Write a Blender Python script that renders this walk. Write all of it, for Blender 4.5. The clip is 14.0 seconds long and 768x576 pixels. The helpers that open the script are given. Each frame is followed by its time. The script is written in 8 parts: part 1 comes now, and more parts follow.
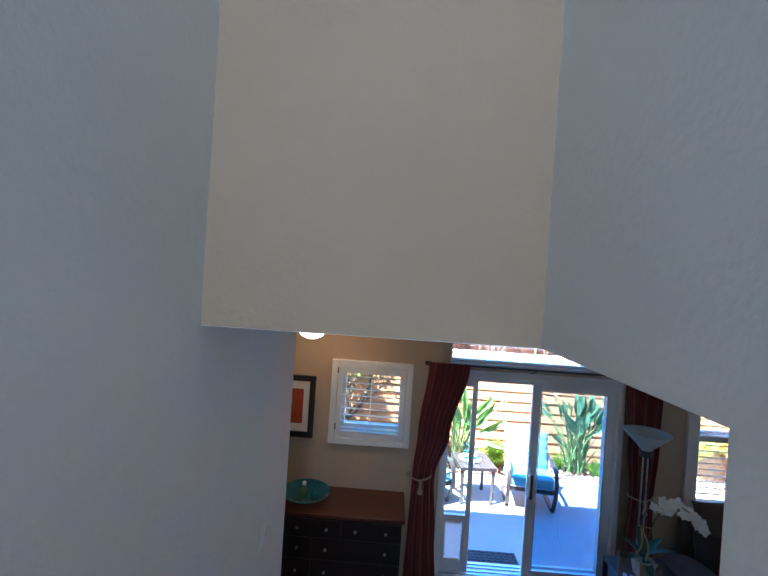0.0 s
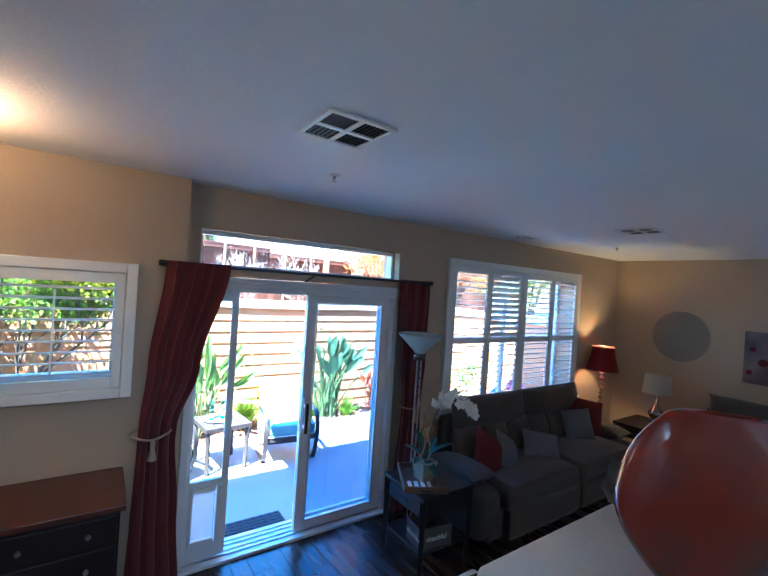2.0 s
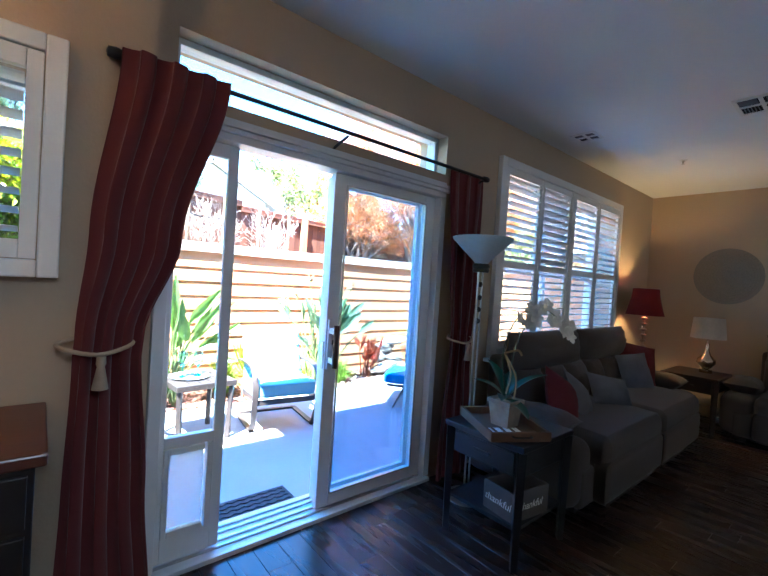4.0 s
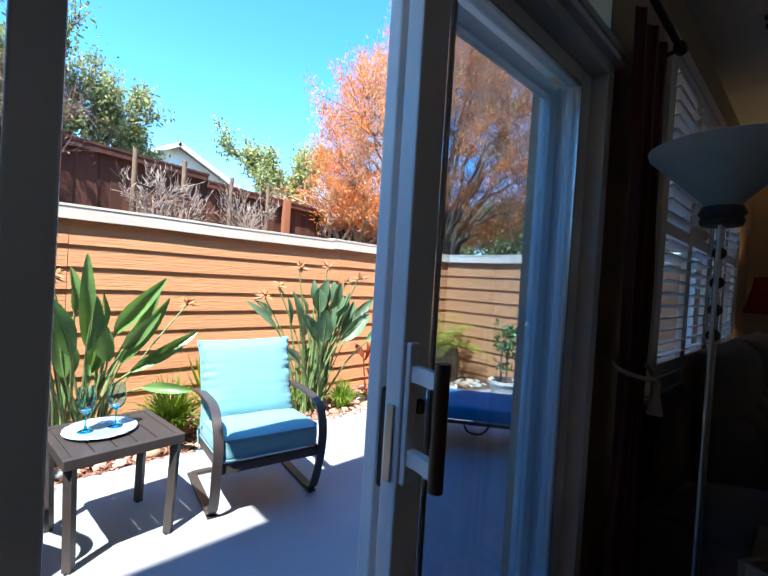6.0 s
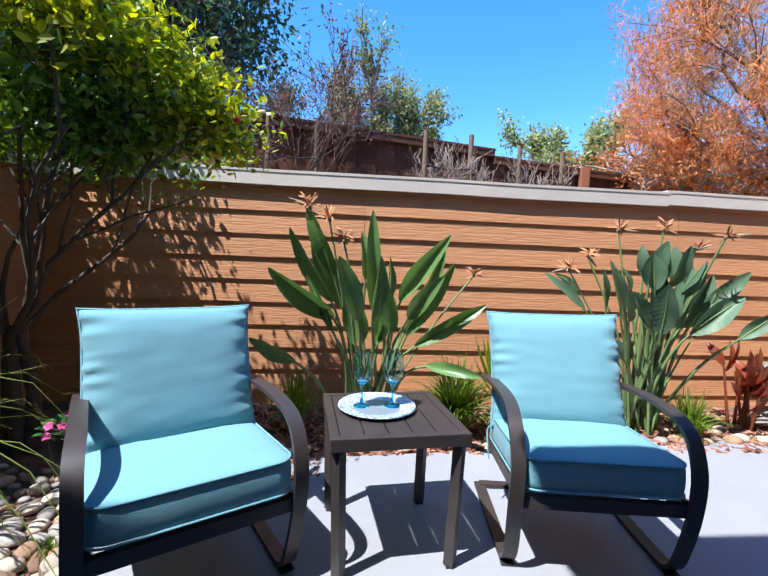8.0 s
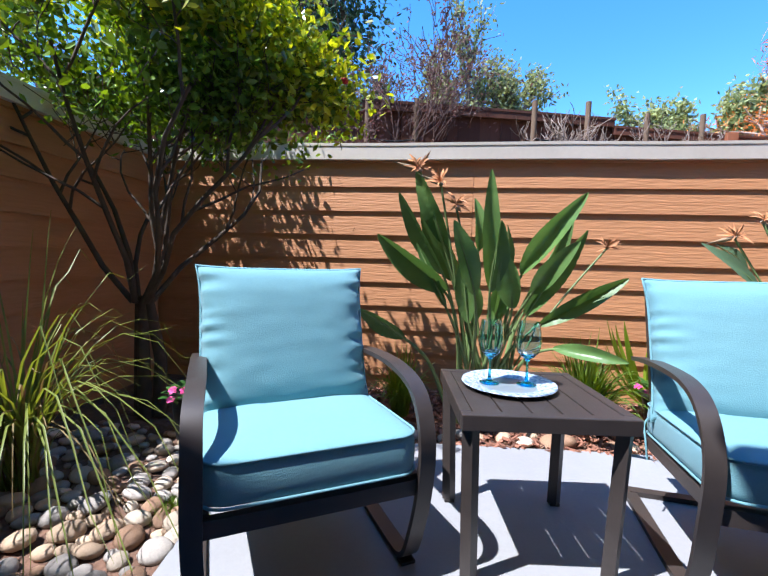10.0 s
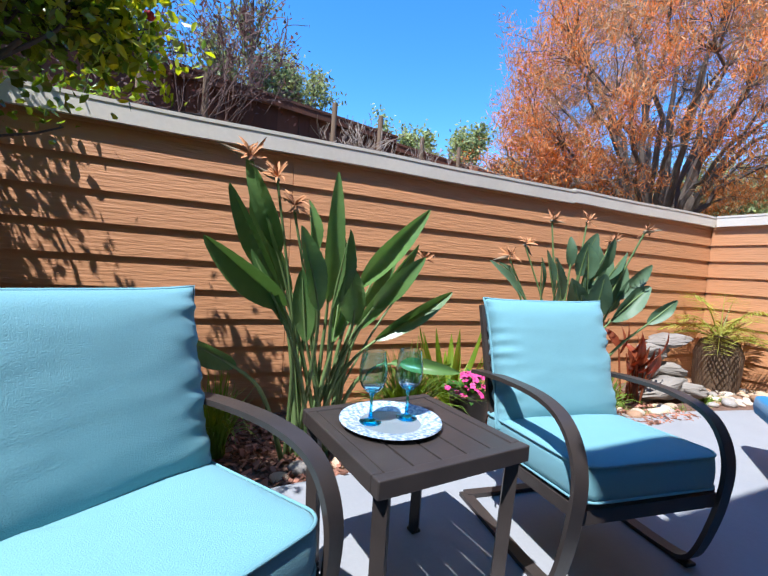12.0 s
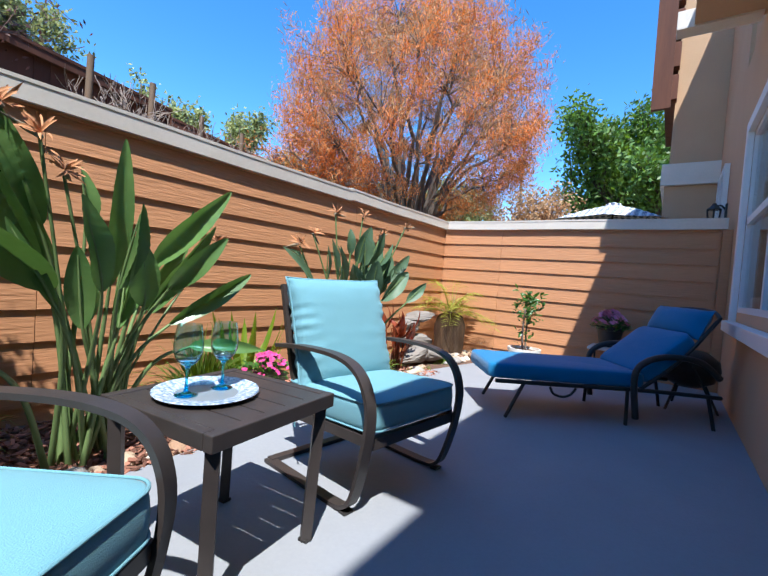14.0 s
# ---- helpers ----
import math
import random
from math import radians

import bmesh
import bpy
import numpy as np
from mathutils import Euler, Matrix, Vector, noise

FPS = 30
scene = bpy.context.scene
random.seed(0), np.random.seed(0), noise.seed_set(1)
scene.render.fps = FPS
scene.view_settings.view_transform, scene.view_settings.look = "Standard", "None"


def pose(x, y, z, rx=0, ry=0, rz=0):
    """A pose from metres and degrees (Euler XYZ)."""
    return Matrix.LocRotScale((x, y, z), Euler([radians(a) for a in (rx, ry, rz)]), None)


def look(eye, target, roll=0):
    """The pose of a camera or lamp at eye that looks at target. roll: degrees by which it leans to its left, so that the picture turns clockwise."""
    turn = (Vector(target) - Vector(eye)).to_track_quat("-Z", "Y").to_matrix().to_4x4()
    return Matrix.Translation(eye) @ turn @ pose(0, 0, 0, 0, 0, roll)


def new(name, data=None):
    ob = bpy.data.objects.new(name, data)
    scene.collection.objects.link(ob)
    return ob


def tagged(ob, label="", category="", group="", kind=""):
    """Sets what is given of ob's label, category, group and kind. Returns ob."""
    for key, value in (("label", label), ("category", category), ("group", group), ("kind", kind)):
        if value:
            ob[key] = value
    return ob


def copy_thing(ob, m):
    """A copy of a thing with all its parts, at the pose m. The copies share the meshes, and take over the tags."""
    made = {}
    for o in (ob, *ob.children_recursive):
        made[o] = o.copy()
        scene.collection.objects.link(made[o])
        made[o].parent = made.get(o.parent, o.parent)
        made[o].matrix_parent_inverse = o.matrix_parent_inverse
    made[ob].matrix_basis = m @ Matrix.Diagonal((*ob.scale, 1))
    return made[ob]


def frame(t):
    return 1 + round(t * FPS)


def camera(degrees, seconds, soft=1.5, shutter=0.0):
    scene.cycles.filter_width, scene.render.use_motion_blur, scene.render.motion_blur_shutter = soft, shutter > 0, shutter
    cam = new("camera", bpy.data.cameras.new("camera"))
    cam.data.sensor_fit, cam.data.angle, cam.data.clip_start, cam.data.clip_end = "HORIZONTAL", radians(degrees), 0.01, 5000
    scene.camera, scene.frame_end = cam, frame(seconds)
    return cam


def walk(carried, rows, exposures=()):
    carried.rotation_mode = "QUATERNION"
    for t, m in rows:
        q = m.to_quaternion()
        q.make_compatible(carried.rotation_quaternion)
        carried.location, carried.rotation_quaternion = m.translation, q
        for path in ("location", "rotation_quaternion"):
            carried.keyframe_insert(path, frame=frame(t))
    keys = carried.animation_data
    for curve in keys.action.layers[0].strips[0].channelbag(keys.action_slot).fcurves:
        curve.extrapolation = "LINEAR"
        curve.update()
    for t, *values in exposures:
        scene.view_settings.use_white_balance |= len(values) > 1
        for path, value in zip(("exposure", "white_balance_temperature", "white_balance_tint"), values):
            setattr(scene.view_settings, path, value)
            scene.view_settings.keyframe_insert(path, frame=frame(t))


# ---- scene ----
cam = camera(86.1, 14.0)
PATH = [
    (0, (0.485, 0.264, 2.898), (0.43, 2.263, 2.887), 3.7),
    (0.5, (0.485, 0.521, 2.742), (0.891, 2.479, 2.744), 3.8),
    (1, (0.482, 0.753, 2.512), (1.248, 2.601, 2.530), 3.8),
    (1.5, (0.501, 1.029, 2.34), (1.48, 2.773, 2.335), 3.9),
    (2, (0.52, 1.31, 2.111), (1.658, 2.956, 2.106), 3.8),
    (2.5, (0.541, 1.575, 1.886), (1.73, 3.184, 1.877), 3.8),
    (3, (0.55, 1.86, 1.677), (1.791, 3.428, 1.661), 3.9),
    (3.2, (0.546, 1.959, 1.603), (1.796, 3.521, 1.583), 3.9),
    (5.3, (1.086, 3.348, 1.282), (2.441, 4.820, 1.244), 3.4),
    (5.5, (1.148, 3.486, 1.279), (2.51, 4.951, 1.249), 3.4),
    (6, (1.348, 3.887, 1.271), (2.716, 5.345, 1.236), 3.5),
    (6.5, (1.531, 4.212, 1.212), (2.83, 5.731, 1.168), 3.6),
    (7, (1.612, 4.455, 1.128), (2.308, 6.328, 1.050), 2.9),
    (7.5, (1.606, 4.596, 1.053), (1.934, 6.566, 0.954), 2.6),
    (8, (1.616, 4.713, 0.999), (1.803, 6.701, 0.896), 2.2),
    (8.5, (1.646, 4.764, 0.856), (1.716, 6.759, 0.744), 2.0),
    (9, (1.637, 4.8, 0.786), (1.445, 6.787, 0.663), 1.7),
    (9.2, (1.635, 4.820, 0.788), (1.373, 6.798, 0.670), 1.6),
    (11.5, (1.139, 5.193, 0.897), (1.382, 7.175, 0.772), 3.1),
    (12, (1.168, 5.274, 0.895), (2.007, 7.086, 0.796), 3.9),
    (12.5, (1.135, 5.32, 0.912), (2.392, 6.873, 0.838), 4.5),
    (13, (1.007, 5.354, 0.923), (2.504, 6.68, 0.866), 4.7),
    (13.5, (0.965, 5.311, 0.897), (2.588, 6.479, 0.851), 4.5),
    (14, (0.966, 5.202, 0.829), (2.607, 6.344, 0.775), 4.5),
]
EXPOSURES = [(0.0, 3.9, 5100, 8), (0.7, 4.0, 5100, 8), (1.5, 4.3, 4850, 7), (3.2, 4.4, 4950, 7), (5.3, 3.55, 5900, 10), (5.5, 3.25, 5900, 10), (6.0, 1.85, 5900, 8), (6.5, 1.42, 6000, 8), (7.0, 1.08, 5800, 9), (9.2, 1.10, 5750, 14), (11.4, 1.34, 5750, 14), (12.1, 0.90, 5700, 10), (14.0, 0.87, 5800, 9)]
walk(cam, [(t, look(eye, target, roll)) for t, eye, target, roll in PATH], EXPOSURES)

# ---- light: a high sun from beyond the house, and a clear sky ----
SUN = Vector((-0.46, -0.30, 1.0)).normalized()          # the way to the sun
sky = bpy.data.worlds.new("clear_sky")
sky.use_nodes = True
scene.world = sky
sky_tex = sky.node_tree.nodes.new("ShaderNodeTexSky")
sky_tex.sky_type, sky_tex.sun_disc = "NISHITA", False
sky_tex.sun_elevation = math.asin(SUN.z)
sky_tex.sun_rotation = math.atan2(SUN.x, SUN.y)
sky_tex.altitude, sky_tex.air_density, sky_tex.dust_density, sky_tex.ozone_density = 100, 1.0, 0.0, 3.0
sky_sat = sky.node_tree.nodes.new("ShaderNodeHueSaturation")
sky_sat.inputs["Saturation"].default_value, sky_sat.inputs["Value"].default_value = 1.28, 1.14
sky.node_tree.links.new(sky_tex.outputs[0], sky_sat.inputs["Color"])
sky.node_tree.links.new(sky_sat.outputs[0], sky.node_tree.nodes["Background"].inputs[0])
sky.node_tree.nodes["Background"].inputs[1].default_value = 0.15
sun_lamp = new("sun", bpy.data.lights.new("sun", "SUN"))
sun_lamp.data.energy, sun_lamp.data.angle, sun_lamp.data.color = 5.0, radians(0.53), (1.0, 0.95, 0.87)
sun_lamp.matrix_world = look((0, 0, 20), Vector((0, 0, 20)) - SUN)


# ---- helpers ----
def part(name, bm, material, parent=None, label="", smooth=None):
    """Links a bmesh as one mesh object under a thing or a part. smooth: degrees under which edges are smoothed."""
    me = bpy.data.meshes.new(name)
    if smooth is not None:
        bm.normal_update()
        for f in bm.faces:
            f.smooth = True
        for e in bm.edges:
            e.smooth = len(e.link_faces) == 2 and e.calc_face_angle(0) < radians(smooth)
    bm.to_mesh(me)
    bm.free()
    mats = material if isinstance(material, (list, tuple)) else [material]
    for m in mats:
        me.materials.append(m)
    ob = new(name, me)
    if parent:
        ob.parent = parent
    if label:
        ob["label"] = label
    return ob


def thing(name, label, category, m=None, group="", kind=""):
    ob = new(name)
    ob.empty_display_size = 0.1
    if m is not None:
        ob.matrix_basis = m
    return tagged(ob, label, category, group, kind)


def box(bm, x0, y0, z0, x1, y1, z1, bevel=0.0, seg=2, m=None):
    out = bmesh.ops.create_cube(bm, size=1.0)
    vs = out["verts"]
    bmesh.ops.scale(bm, vec=(x1 - x0, y1 - y0, z1 - z0), verts=vs)
    bmesh.ops.translate(bm, vec=((x0 + x1) / 2, (y0 + y1) / 2, (z0 + z1) / 2), verts=vs)
    if bevel > 0:
        es = list({e for v in vs for e in v.link_edges})
        r = bmesh.ops.bevel(bm, geom=es, offset=bevel, segments=seg, profile=0.5, affect="EDGES")
        vs = list({v for f in r["faces"] for v in f.verts} | {v for v in vs if v.is_valid})
    if m is not None:
        bmesh.ops.transform(bm, matrix=m, verts=vs)
    return vs


def boxbm(*a, **k):
    bm = bmesh.new()
    box(bm, *a, **k)
    return bm


def tube(bm, pts, r, n=8, ry=None, up=(0, 0, 1), cap=True, closed=False):
    """A bar swept along points. r: radius, or one per point; ry: the second half-axis, for flat bars (n=4: rectangular)."""
    pts = [Vector(p) for p in pts]
    rr = list(r) if isinstance(r, (list, tuple)) else [r] * len(pts)
    rings = []
    side = None
    for i, p in enumerate(pts):
        a = pts[i - 1] if i or closed else p
        b = pts[(i + 1) % len(pts)] if i + 1 < len(pts) or closed else p
        d = (b - a).normalized()
        if side is None:
            side = d.cross(Vector(up))
            if side.length < 1e-3:
                side = d.cross(Vector((0, 1, 0)))
        else:
            side = side - d * side.dot(d)
        side.normalize()
        other = side.cross(d)
        ring = []
        for k in range(n):
            an = 2 * math.pi * (k + 0.5) / n
            q = 1.4142 if n == 4 else 1.0
            ring.append(bm.verts.new(p + side * math.cos(an) * rr[i] * q + other * math.sin(an) * (ry if ry else rr[i]) * q))
        rings.append(ring)
    m = len(rings)
    for i in range(m if closed else m - 1):
        a, b = rings[i], rings[(i + 1) % m]
        for k in range(n):
            bm.faces.new((a[k], a[(k + 1) % n], b[(k + 1) % n], b[k]))
    if cap and not closed:
        bm.faces.new(rings[0][::-1])
        bm.faces.new(rings[-1])
    return bm


def lathe(bm, prof, n=24, m=None):
    """A body turned round z from (radius, height) pairs."""
    rings = []
    vs = []
    for r, z in prof:
        if r < 1e-5:
            v = bm.verts.new((0, 0, z))
            rings.append([v])
            vs.append(v)
        else:
            ring = [bm.verts.new((r * math.cos(2 * math.pi * k / n), r * math.sin(2 * math.pi * k / n), z)) for k in range(n)]
            rings.append(ring)
            vs += ring
    for a, b in zip(rings, rings[1:]):
        for k in range(n):
            j = (k + 1) % n
            if len(a) == 1 and len(b) == 1:
                continue
            if len(a) == 1:
                bm.faces.new((a[0], b[j], b[k]))
            elif len(b) == 1:
                bm.faces.new((a[k], a[j], b[0]))
            else:
                bm.faces.new((a[k], a[j], b[j], b[k]))
    if m is not None:
        bmesh.ops.transform(bm, matrix=m, verts=vs)
    return bm


def smoothline(pts, steps=6, closed=False):
    """A Catmull-Rom line through points."""
    p = [Vector(q) for q in pts]
    n = len(p)
    out = []
    for i in range(n if closed else n - 1):
        a, b, c, d = (p[(i - 1) % n], p[i], p[(i + 1) % n], p[(i + 2) % n]) if closed else (p[max(i - 1, 0)], p[i], p[i + 1], p[min(i + 2, n - 1)])
        for s in range(steps):
            t = s / steps
            out.append(0.5 * (2 * b + (c - a) * t + (2 * a - 5 * b + 4 * c - d) * t * t + (3 * b - a - 3 * c + d) * t ** 3))
    if not closed:
        out.append(p[-1])
    return out


def wallbm(axis, c0, c1, a0, a1, z0, z1, holes=()):
    """A wall slab with real openings. axis 'x': it runs along x from a0 to a1 and fills y from c0 to c1. holes: (a, b, bottom, top)."""
    bm = bmesh.new()
    cuts = sorted({a0, a1, *[h[0] for h in holes], *[h[1] for h in holes]})
    for u, v in zip(cuts, cuts[1:]):
        spans = [(z0, z1)]
        for h in holes:
            if h[0] < (u + v) / 2 < h[1]:
                nxt = []
                for s, e in spans:
                    if h[2] > s:
                        nxt.append((s, min(e, h[2])))
                    if h[3] < e:
                        nxt.append((max(s, h[3]), e))
                spans = nxt
        for s, e in spans:
            if e - s > 1e-4:
                if axis == "x":
                    box(bm, u, c0, s, v, c1, e)
                else:
                    box(bm, c0, u, s, c1, v, e)
    bmesh.ops.remove_doubles(bm, verts=bm.verts, dist=1e-4)
    inner = [f for f in bm.faces if any(g is not f and set(g.verts) == set(f.verts) for e in f.edges for g in e.link_faces)]
    bmesh.ops.delete(bm, geom=inner, context="FACES")
    return bm


# ---- materials ----
def mat(name, col, rough=0.6, metal=0.0, col2=None, scale=8.0, mix=0.5, bump=0.0, bscale=60.0, detail=4.0, stretch=(1, 1, 1), rvar=0.0, spec=0.5,
        vary=0.0, trans=0.0, ior=1.45, subsurface=0.0, coat=0.0, sheen=0.0, fine=0.0):
    """A surface with two scales of variation and relief, in object space. vary: change of value from object to object."""
    m = bpy.data.materials.new(name)
    m.use_nodes = True
    nt = m.node_tree
    b = nt.nodes["Principled BSDF"]
    L = nt.links.new
    tc = nt.nodes.new("ShaderNodeTexCoord")
    mp = nt.nodes.new("ShaderNodeMapping")
    mp.inputs["Scale"].default_value = stretch
    L(tc.outputs["Object"], mp.inputs["Vector"])
    c2 = col2 or tuple(v * 0.8 for v in col)
    n1 = nt.nodes.new("ShaderNodeTexNoise")
    n1.inputs["Scale"].default_value, n1.inputs["Detail"].default_value = scale, detail
    L(mp.outputs[0], n1.inputs["Vector"])
    ramp = nt.nodes.new("ShaderNodeMapRange")
    ramp.inputs[1].default_value, ramp.inputs[2].default_value = 0.5 - mix / 2, 0.5 + mix / 2
    L(n1.outputs["Fac"], ramp.inputs[0])
    mx = nt.nodes.new("ShaderNodeMix")
    mx.data_type = "RGBA"
    mx.inputs[6].default_value, mx.inputs[7].default_value = (*col, 1), (*c2, 1)
    L(ramp.outputs[0], mx.inputs[0])
    out = mx.outputs[2]
    n2 = nt.nodes.new("ShaderNodeTexNoise")
    n2.inputs["Scale"].default_value, n2.inputs["Detail"].default_value = bscale, 3.0
    L(mp.outputs[0], n2.inputs["Vector"])
    if fine or vary:
        hs = nt.nodes.new("ShaderNodeHueSaturation")
        L(out, hs.inputs["Color"])
        ma = nt.nodes.new("ShaderNodeMath")
        ma.operation = "MULTIPLY_ADD"
        L(n2.outputs["Fac"], ma.inputs[0])
        ma.inputs[1].default_value, ma.inputs[2].default_value = fine * 2, 1 - fine
        val = ma.outputs[0]
        if vary:
            oi = nt.nodes.new("ShaderNodeObjectInfo")
            mb = nt.nodes.new("ShaderNodeMath")
            mb.operation = "MULTIPLY_ADD"
            L(oi.outputs["Random"], mb.inputs[0])
            mb.inputs[1].default_value, mb.inputs[2].default_value = vary * 2, 1 - vary
            mc = nt.nodes.new("ShaderNodeMath")
            mc.operation = "MULTIPLY"
            L(mb.outputs[0], mc.inputs[0])
            L(val, mc.inputs[1])
            val = mc.outputs[0]
        L(val, hs.inputs["Value"])
        out = hs.outputs[0]
    L(out, b.inputs["Base Color"])
    b.inputs["Roughness"].default_value, b.inputs["Metallic"].default_value = rough, metal
    b.inputs["Specular IOR Level"].default_value, b.inputs["IOR"].default_value = spec, ior
    b.inputs["Transmission Weight"].default_value = trans
    b.inputs["Coat Weight"].default_value = coat
    b.inputs["Sheen Weight"].default_value = sheen
    if subsurface:
        b.inputs["Subsurface Weight"].default_value = subsurface
        b.inputs["Subsurface Radius"].default_value = (0.01, 0.008, 0.005)
    if rvar:
        mr = nt.nodes.new("ShaderNodeMapRange")
        mr.inputs[3].default_value, mr.inputs[4].default_value = max(rough - rvar, 0.02), min(rough + rvar, 1)
        L(n1.outputs["Fac"], mr.inputs[0])
        L(mr.outputs[0], b.inputs["Roughness"])
    if bump:
        bp = nt.nodes.new("ShaderNodeBump")
        bp.inputs["Strength"].default_value, bp.inputs["Distance"].default_value = 1.0, bump
        L(n2.outputs["Fac"], bp.inputs["Height"])
        L(bp.outputs[0], b.inputs["Normal"])
    return m


def leafmat(name, col, col2, rough=0.45, through_=0.35, vary=0.15, scale=3.0):
    """A leaf: gloss on top, light let through."""
    m = mat(name, col, rough, col2=col2, scale=scale, mix=0.6, vary=vary, fine=0.1, bscale=25)
    nt = m.node_tree
    b = nt.nodes["Principled BSDF"]
    tr = nt.nodes.new("ShaderNodeBsdfTranslucent")
    ad = nt.nodes.new("ShaderNodeMixShader")
    ad.inputs[0].default_value = through_
    src = b.inputs["Base Color"].links[0].from_socket
    hs = nt.nodes.new("ShaderNodeHueSaturation")
    hs.inputs["Hue"].default_value, hs.inputs["Saturation"].default_value, hs.inputs["Value"].default_value = 0.48, 1.2, 1.5
    nt.links.new(src, hs.inputs["Color"])
    nt.links.new(hs.outputs[0], tr.inputs[0])
    nt.links.new(b.outputs[0], ad.inputs[1])
    nt.links.new(tr.outputs[0], ad.inputs[2])
    nt.links.new(ad.outputs[0], nt.nodes["Material Output"].inputs["Surface"])
    return m


def glassmat(name, tint=(0.96, 0.98, 0.97), gloss=0.06):
    """Thin window glass: clear, with a mirror image on it."""
    m = bpy.data.materials.new(name)
    m.use_nodes = True
    nt = m.node_tree
    nt.nodes.remove(nt.nodes["Principled BSDF"])
    tr = nt.nodes.new("ShaderNodeBsdfTransparent")
    tr.inputs[0].default_value = (*tint, 1)
    gl = nt.nodes.new("ShaderNodeBsdfGlossy")
    gl.inputs["Roughness"].default_value = 0.0
    lw = nt.nodes.new("ShaderNodeLayerWeight")
    pw = nt.nodes.new("ShaderNodeMath")
    pw.operation = "POWER"
    pw.inputs[1].default_value = 4.0
    ma = nt.nodes.new("ShaderNodeMath")
    ma.operation = "MULTIPLY_ADD"
    ma.inputs[1].default_value, ma.inputs[2].default_value = 0.7, gloss * 0.6
    mx = nt.nodes.new("ShaderNodeMixShader")
    nt.links.new(lw.outputs["Facing"], pw.inputs[0])
    nt.links.new(pw.outputs[0], ma.inputs[0])
    nt.links.new(ma.outputs[0], mx.inputs[0])
    nt.links.new(tr.outputs[0], mx.inputs[1])
    nt.links.new(gl.outputs[0], mx.inputs[2])
    nt.links.new(mx.outputs[0], nt.nodes["Material Output"].inputs["Surface"])
    return m


def glow(name, col, strength):
    m = bpy.data.materials.new(name)
    m.use_nodes = True
    b = m.node_tree.nodes["Principled BSDF"]
    b.inputs["Base Color"].default_value = (*col, 1)
    b.inputs["Emission Color"].default_value = (*col, 1)
    b.inputs["Emission Strength"].default_value = strength
    return m


def shademat(name, col, through_):
    """Lamp-shade cloth that the bulb shines through."""
    m = mat(name, col, 0.9, scale=40, mix=0.6, bump=0.0004, bscale=500)
    nt = m.node_tree
    b = nt.nodes["Principled BSDF"]
    tr = nt.nodes.new("ShaderNodeBsdfTranslucent")
    tr.inputs[0].default_value = (*col, 1)
    mx = nt.nodes.new("ShaderNodeMixShader")
    mx.inputs[0].default_value = through_
    nt.links.new(b.outputs[0], mx.inputs[1])
    nt.links.new(tr.outputs[0], mx.inputs[2])
    nt.links.new(mx.outputs[0], nt.nodes["Material Output"].inputs["Surface"])
    return m


WALL = mat("wall_paint_beige", (0.47, 0.36, 0.245), 0.75, col2=(0.44, 0.335, 0.228), scale=1.5, bump=0.0016, bscale=55, fine=0.02)
STAIRWALL = mat("stair_wall_paint", (0.76, 0.74, 0.71), 0.75, col2=(0.73, 0.71, 0.68), scale=1.5, bump=0.0022, bscale=45, fine=0.02)
CEIL = mat("ceiling_paint", (0.84, 0.84, 0.84), 0.8, col2=(0.81, 0.81, 0.81), scale=1.2, bump=0.0018, bscale=60, fine=0.02)
WHITE = mat("white_paint", (0.78, 0.77, 0.74), 0.4, col2=(0.74, 0.73, 0.7), scale=5, fine=0.03, bump=0.0003, bscale=80)
VINYL = mat("white_vinyl", (0.75, 0.75, 0.74), 0.35, col2=(0.70, 0.70, 0.69), scale=3, fine=0.03)
STUCCO = mat("tan_stucco", (0.56, 0.365, 0.215), 0.9, col2=(0.50, 0.325, 0.19), scale=1.2, bump=0.004, bscale=90, fine=0.06)
SIDING = mat("tan_siding_paint", (0.55, 0.26, 0.118), 0.60, col2=(0.47, 0.222, 0.10), scale=2.5, mix=0.7, bump=0.005, bscale=26, stretch=(0.24, 0.24, 2.2), vary=0.06, fine=0.14)
CAPPAINT = mat("cap_paint_offwhite", (0.74, 0.67, 0.57), 0.6, col2=(0.64, 0.57, 0.48), scale=2.0, mix=0.6, fine=0.06, bump=0.0008, bscale=40)
PATIO = mat("patio_paint_grey", (0.30, 0.305, 0.318), 0.62, col2=(0.25, 0.255, 0.268), scale=1.6, mix=0.6, bump=0.0008, bscale=70, fine=0.06, rvar=0.1)
DARKWOOD = mat("floor_dark_wood", (0.045, 0.022, 0.014), 0.28, col2=(0.02, 0.010, 0.007), scale=6, mix=0.7, stretch=(1, 0.12, 1), vary=0.35, fine=0.15, bscale=40, bump=0.0004, rvar=0.06)
FENCEWOOD = mat("redwood_fence", (0.17, 0.062, 0.032), 0.85, col2=(0.085, 0.035, 0.022), scale=5, mix=0.7, stretch=(1, 1, 0.15), vary=0.3, fine=0.15, bscale=30, bump=0.002)
DIRT = mat("soil", (0.19, 0.105, 0.068), 0.95, col2=(0.10, 0.058, 0.04), scale=20, bump=0.02, bscale=30, fine=0.2)
HILL = mat("dry_ground", (0.16, 0.12, 0.07), 0.95, col2=(0.08, 0.075, 0.035), scale=0.8, bump=0.03, bscale=5, fine=0.2)
GLASS = glassmat("window_glass")
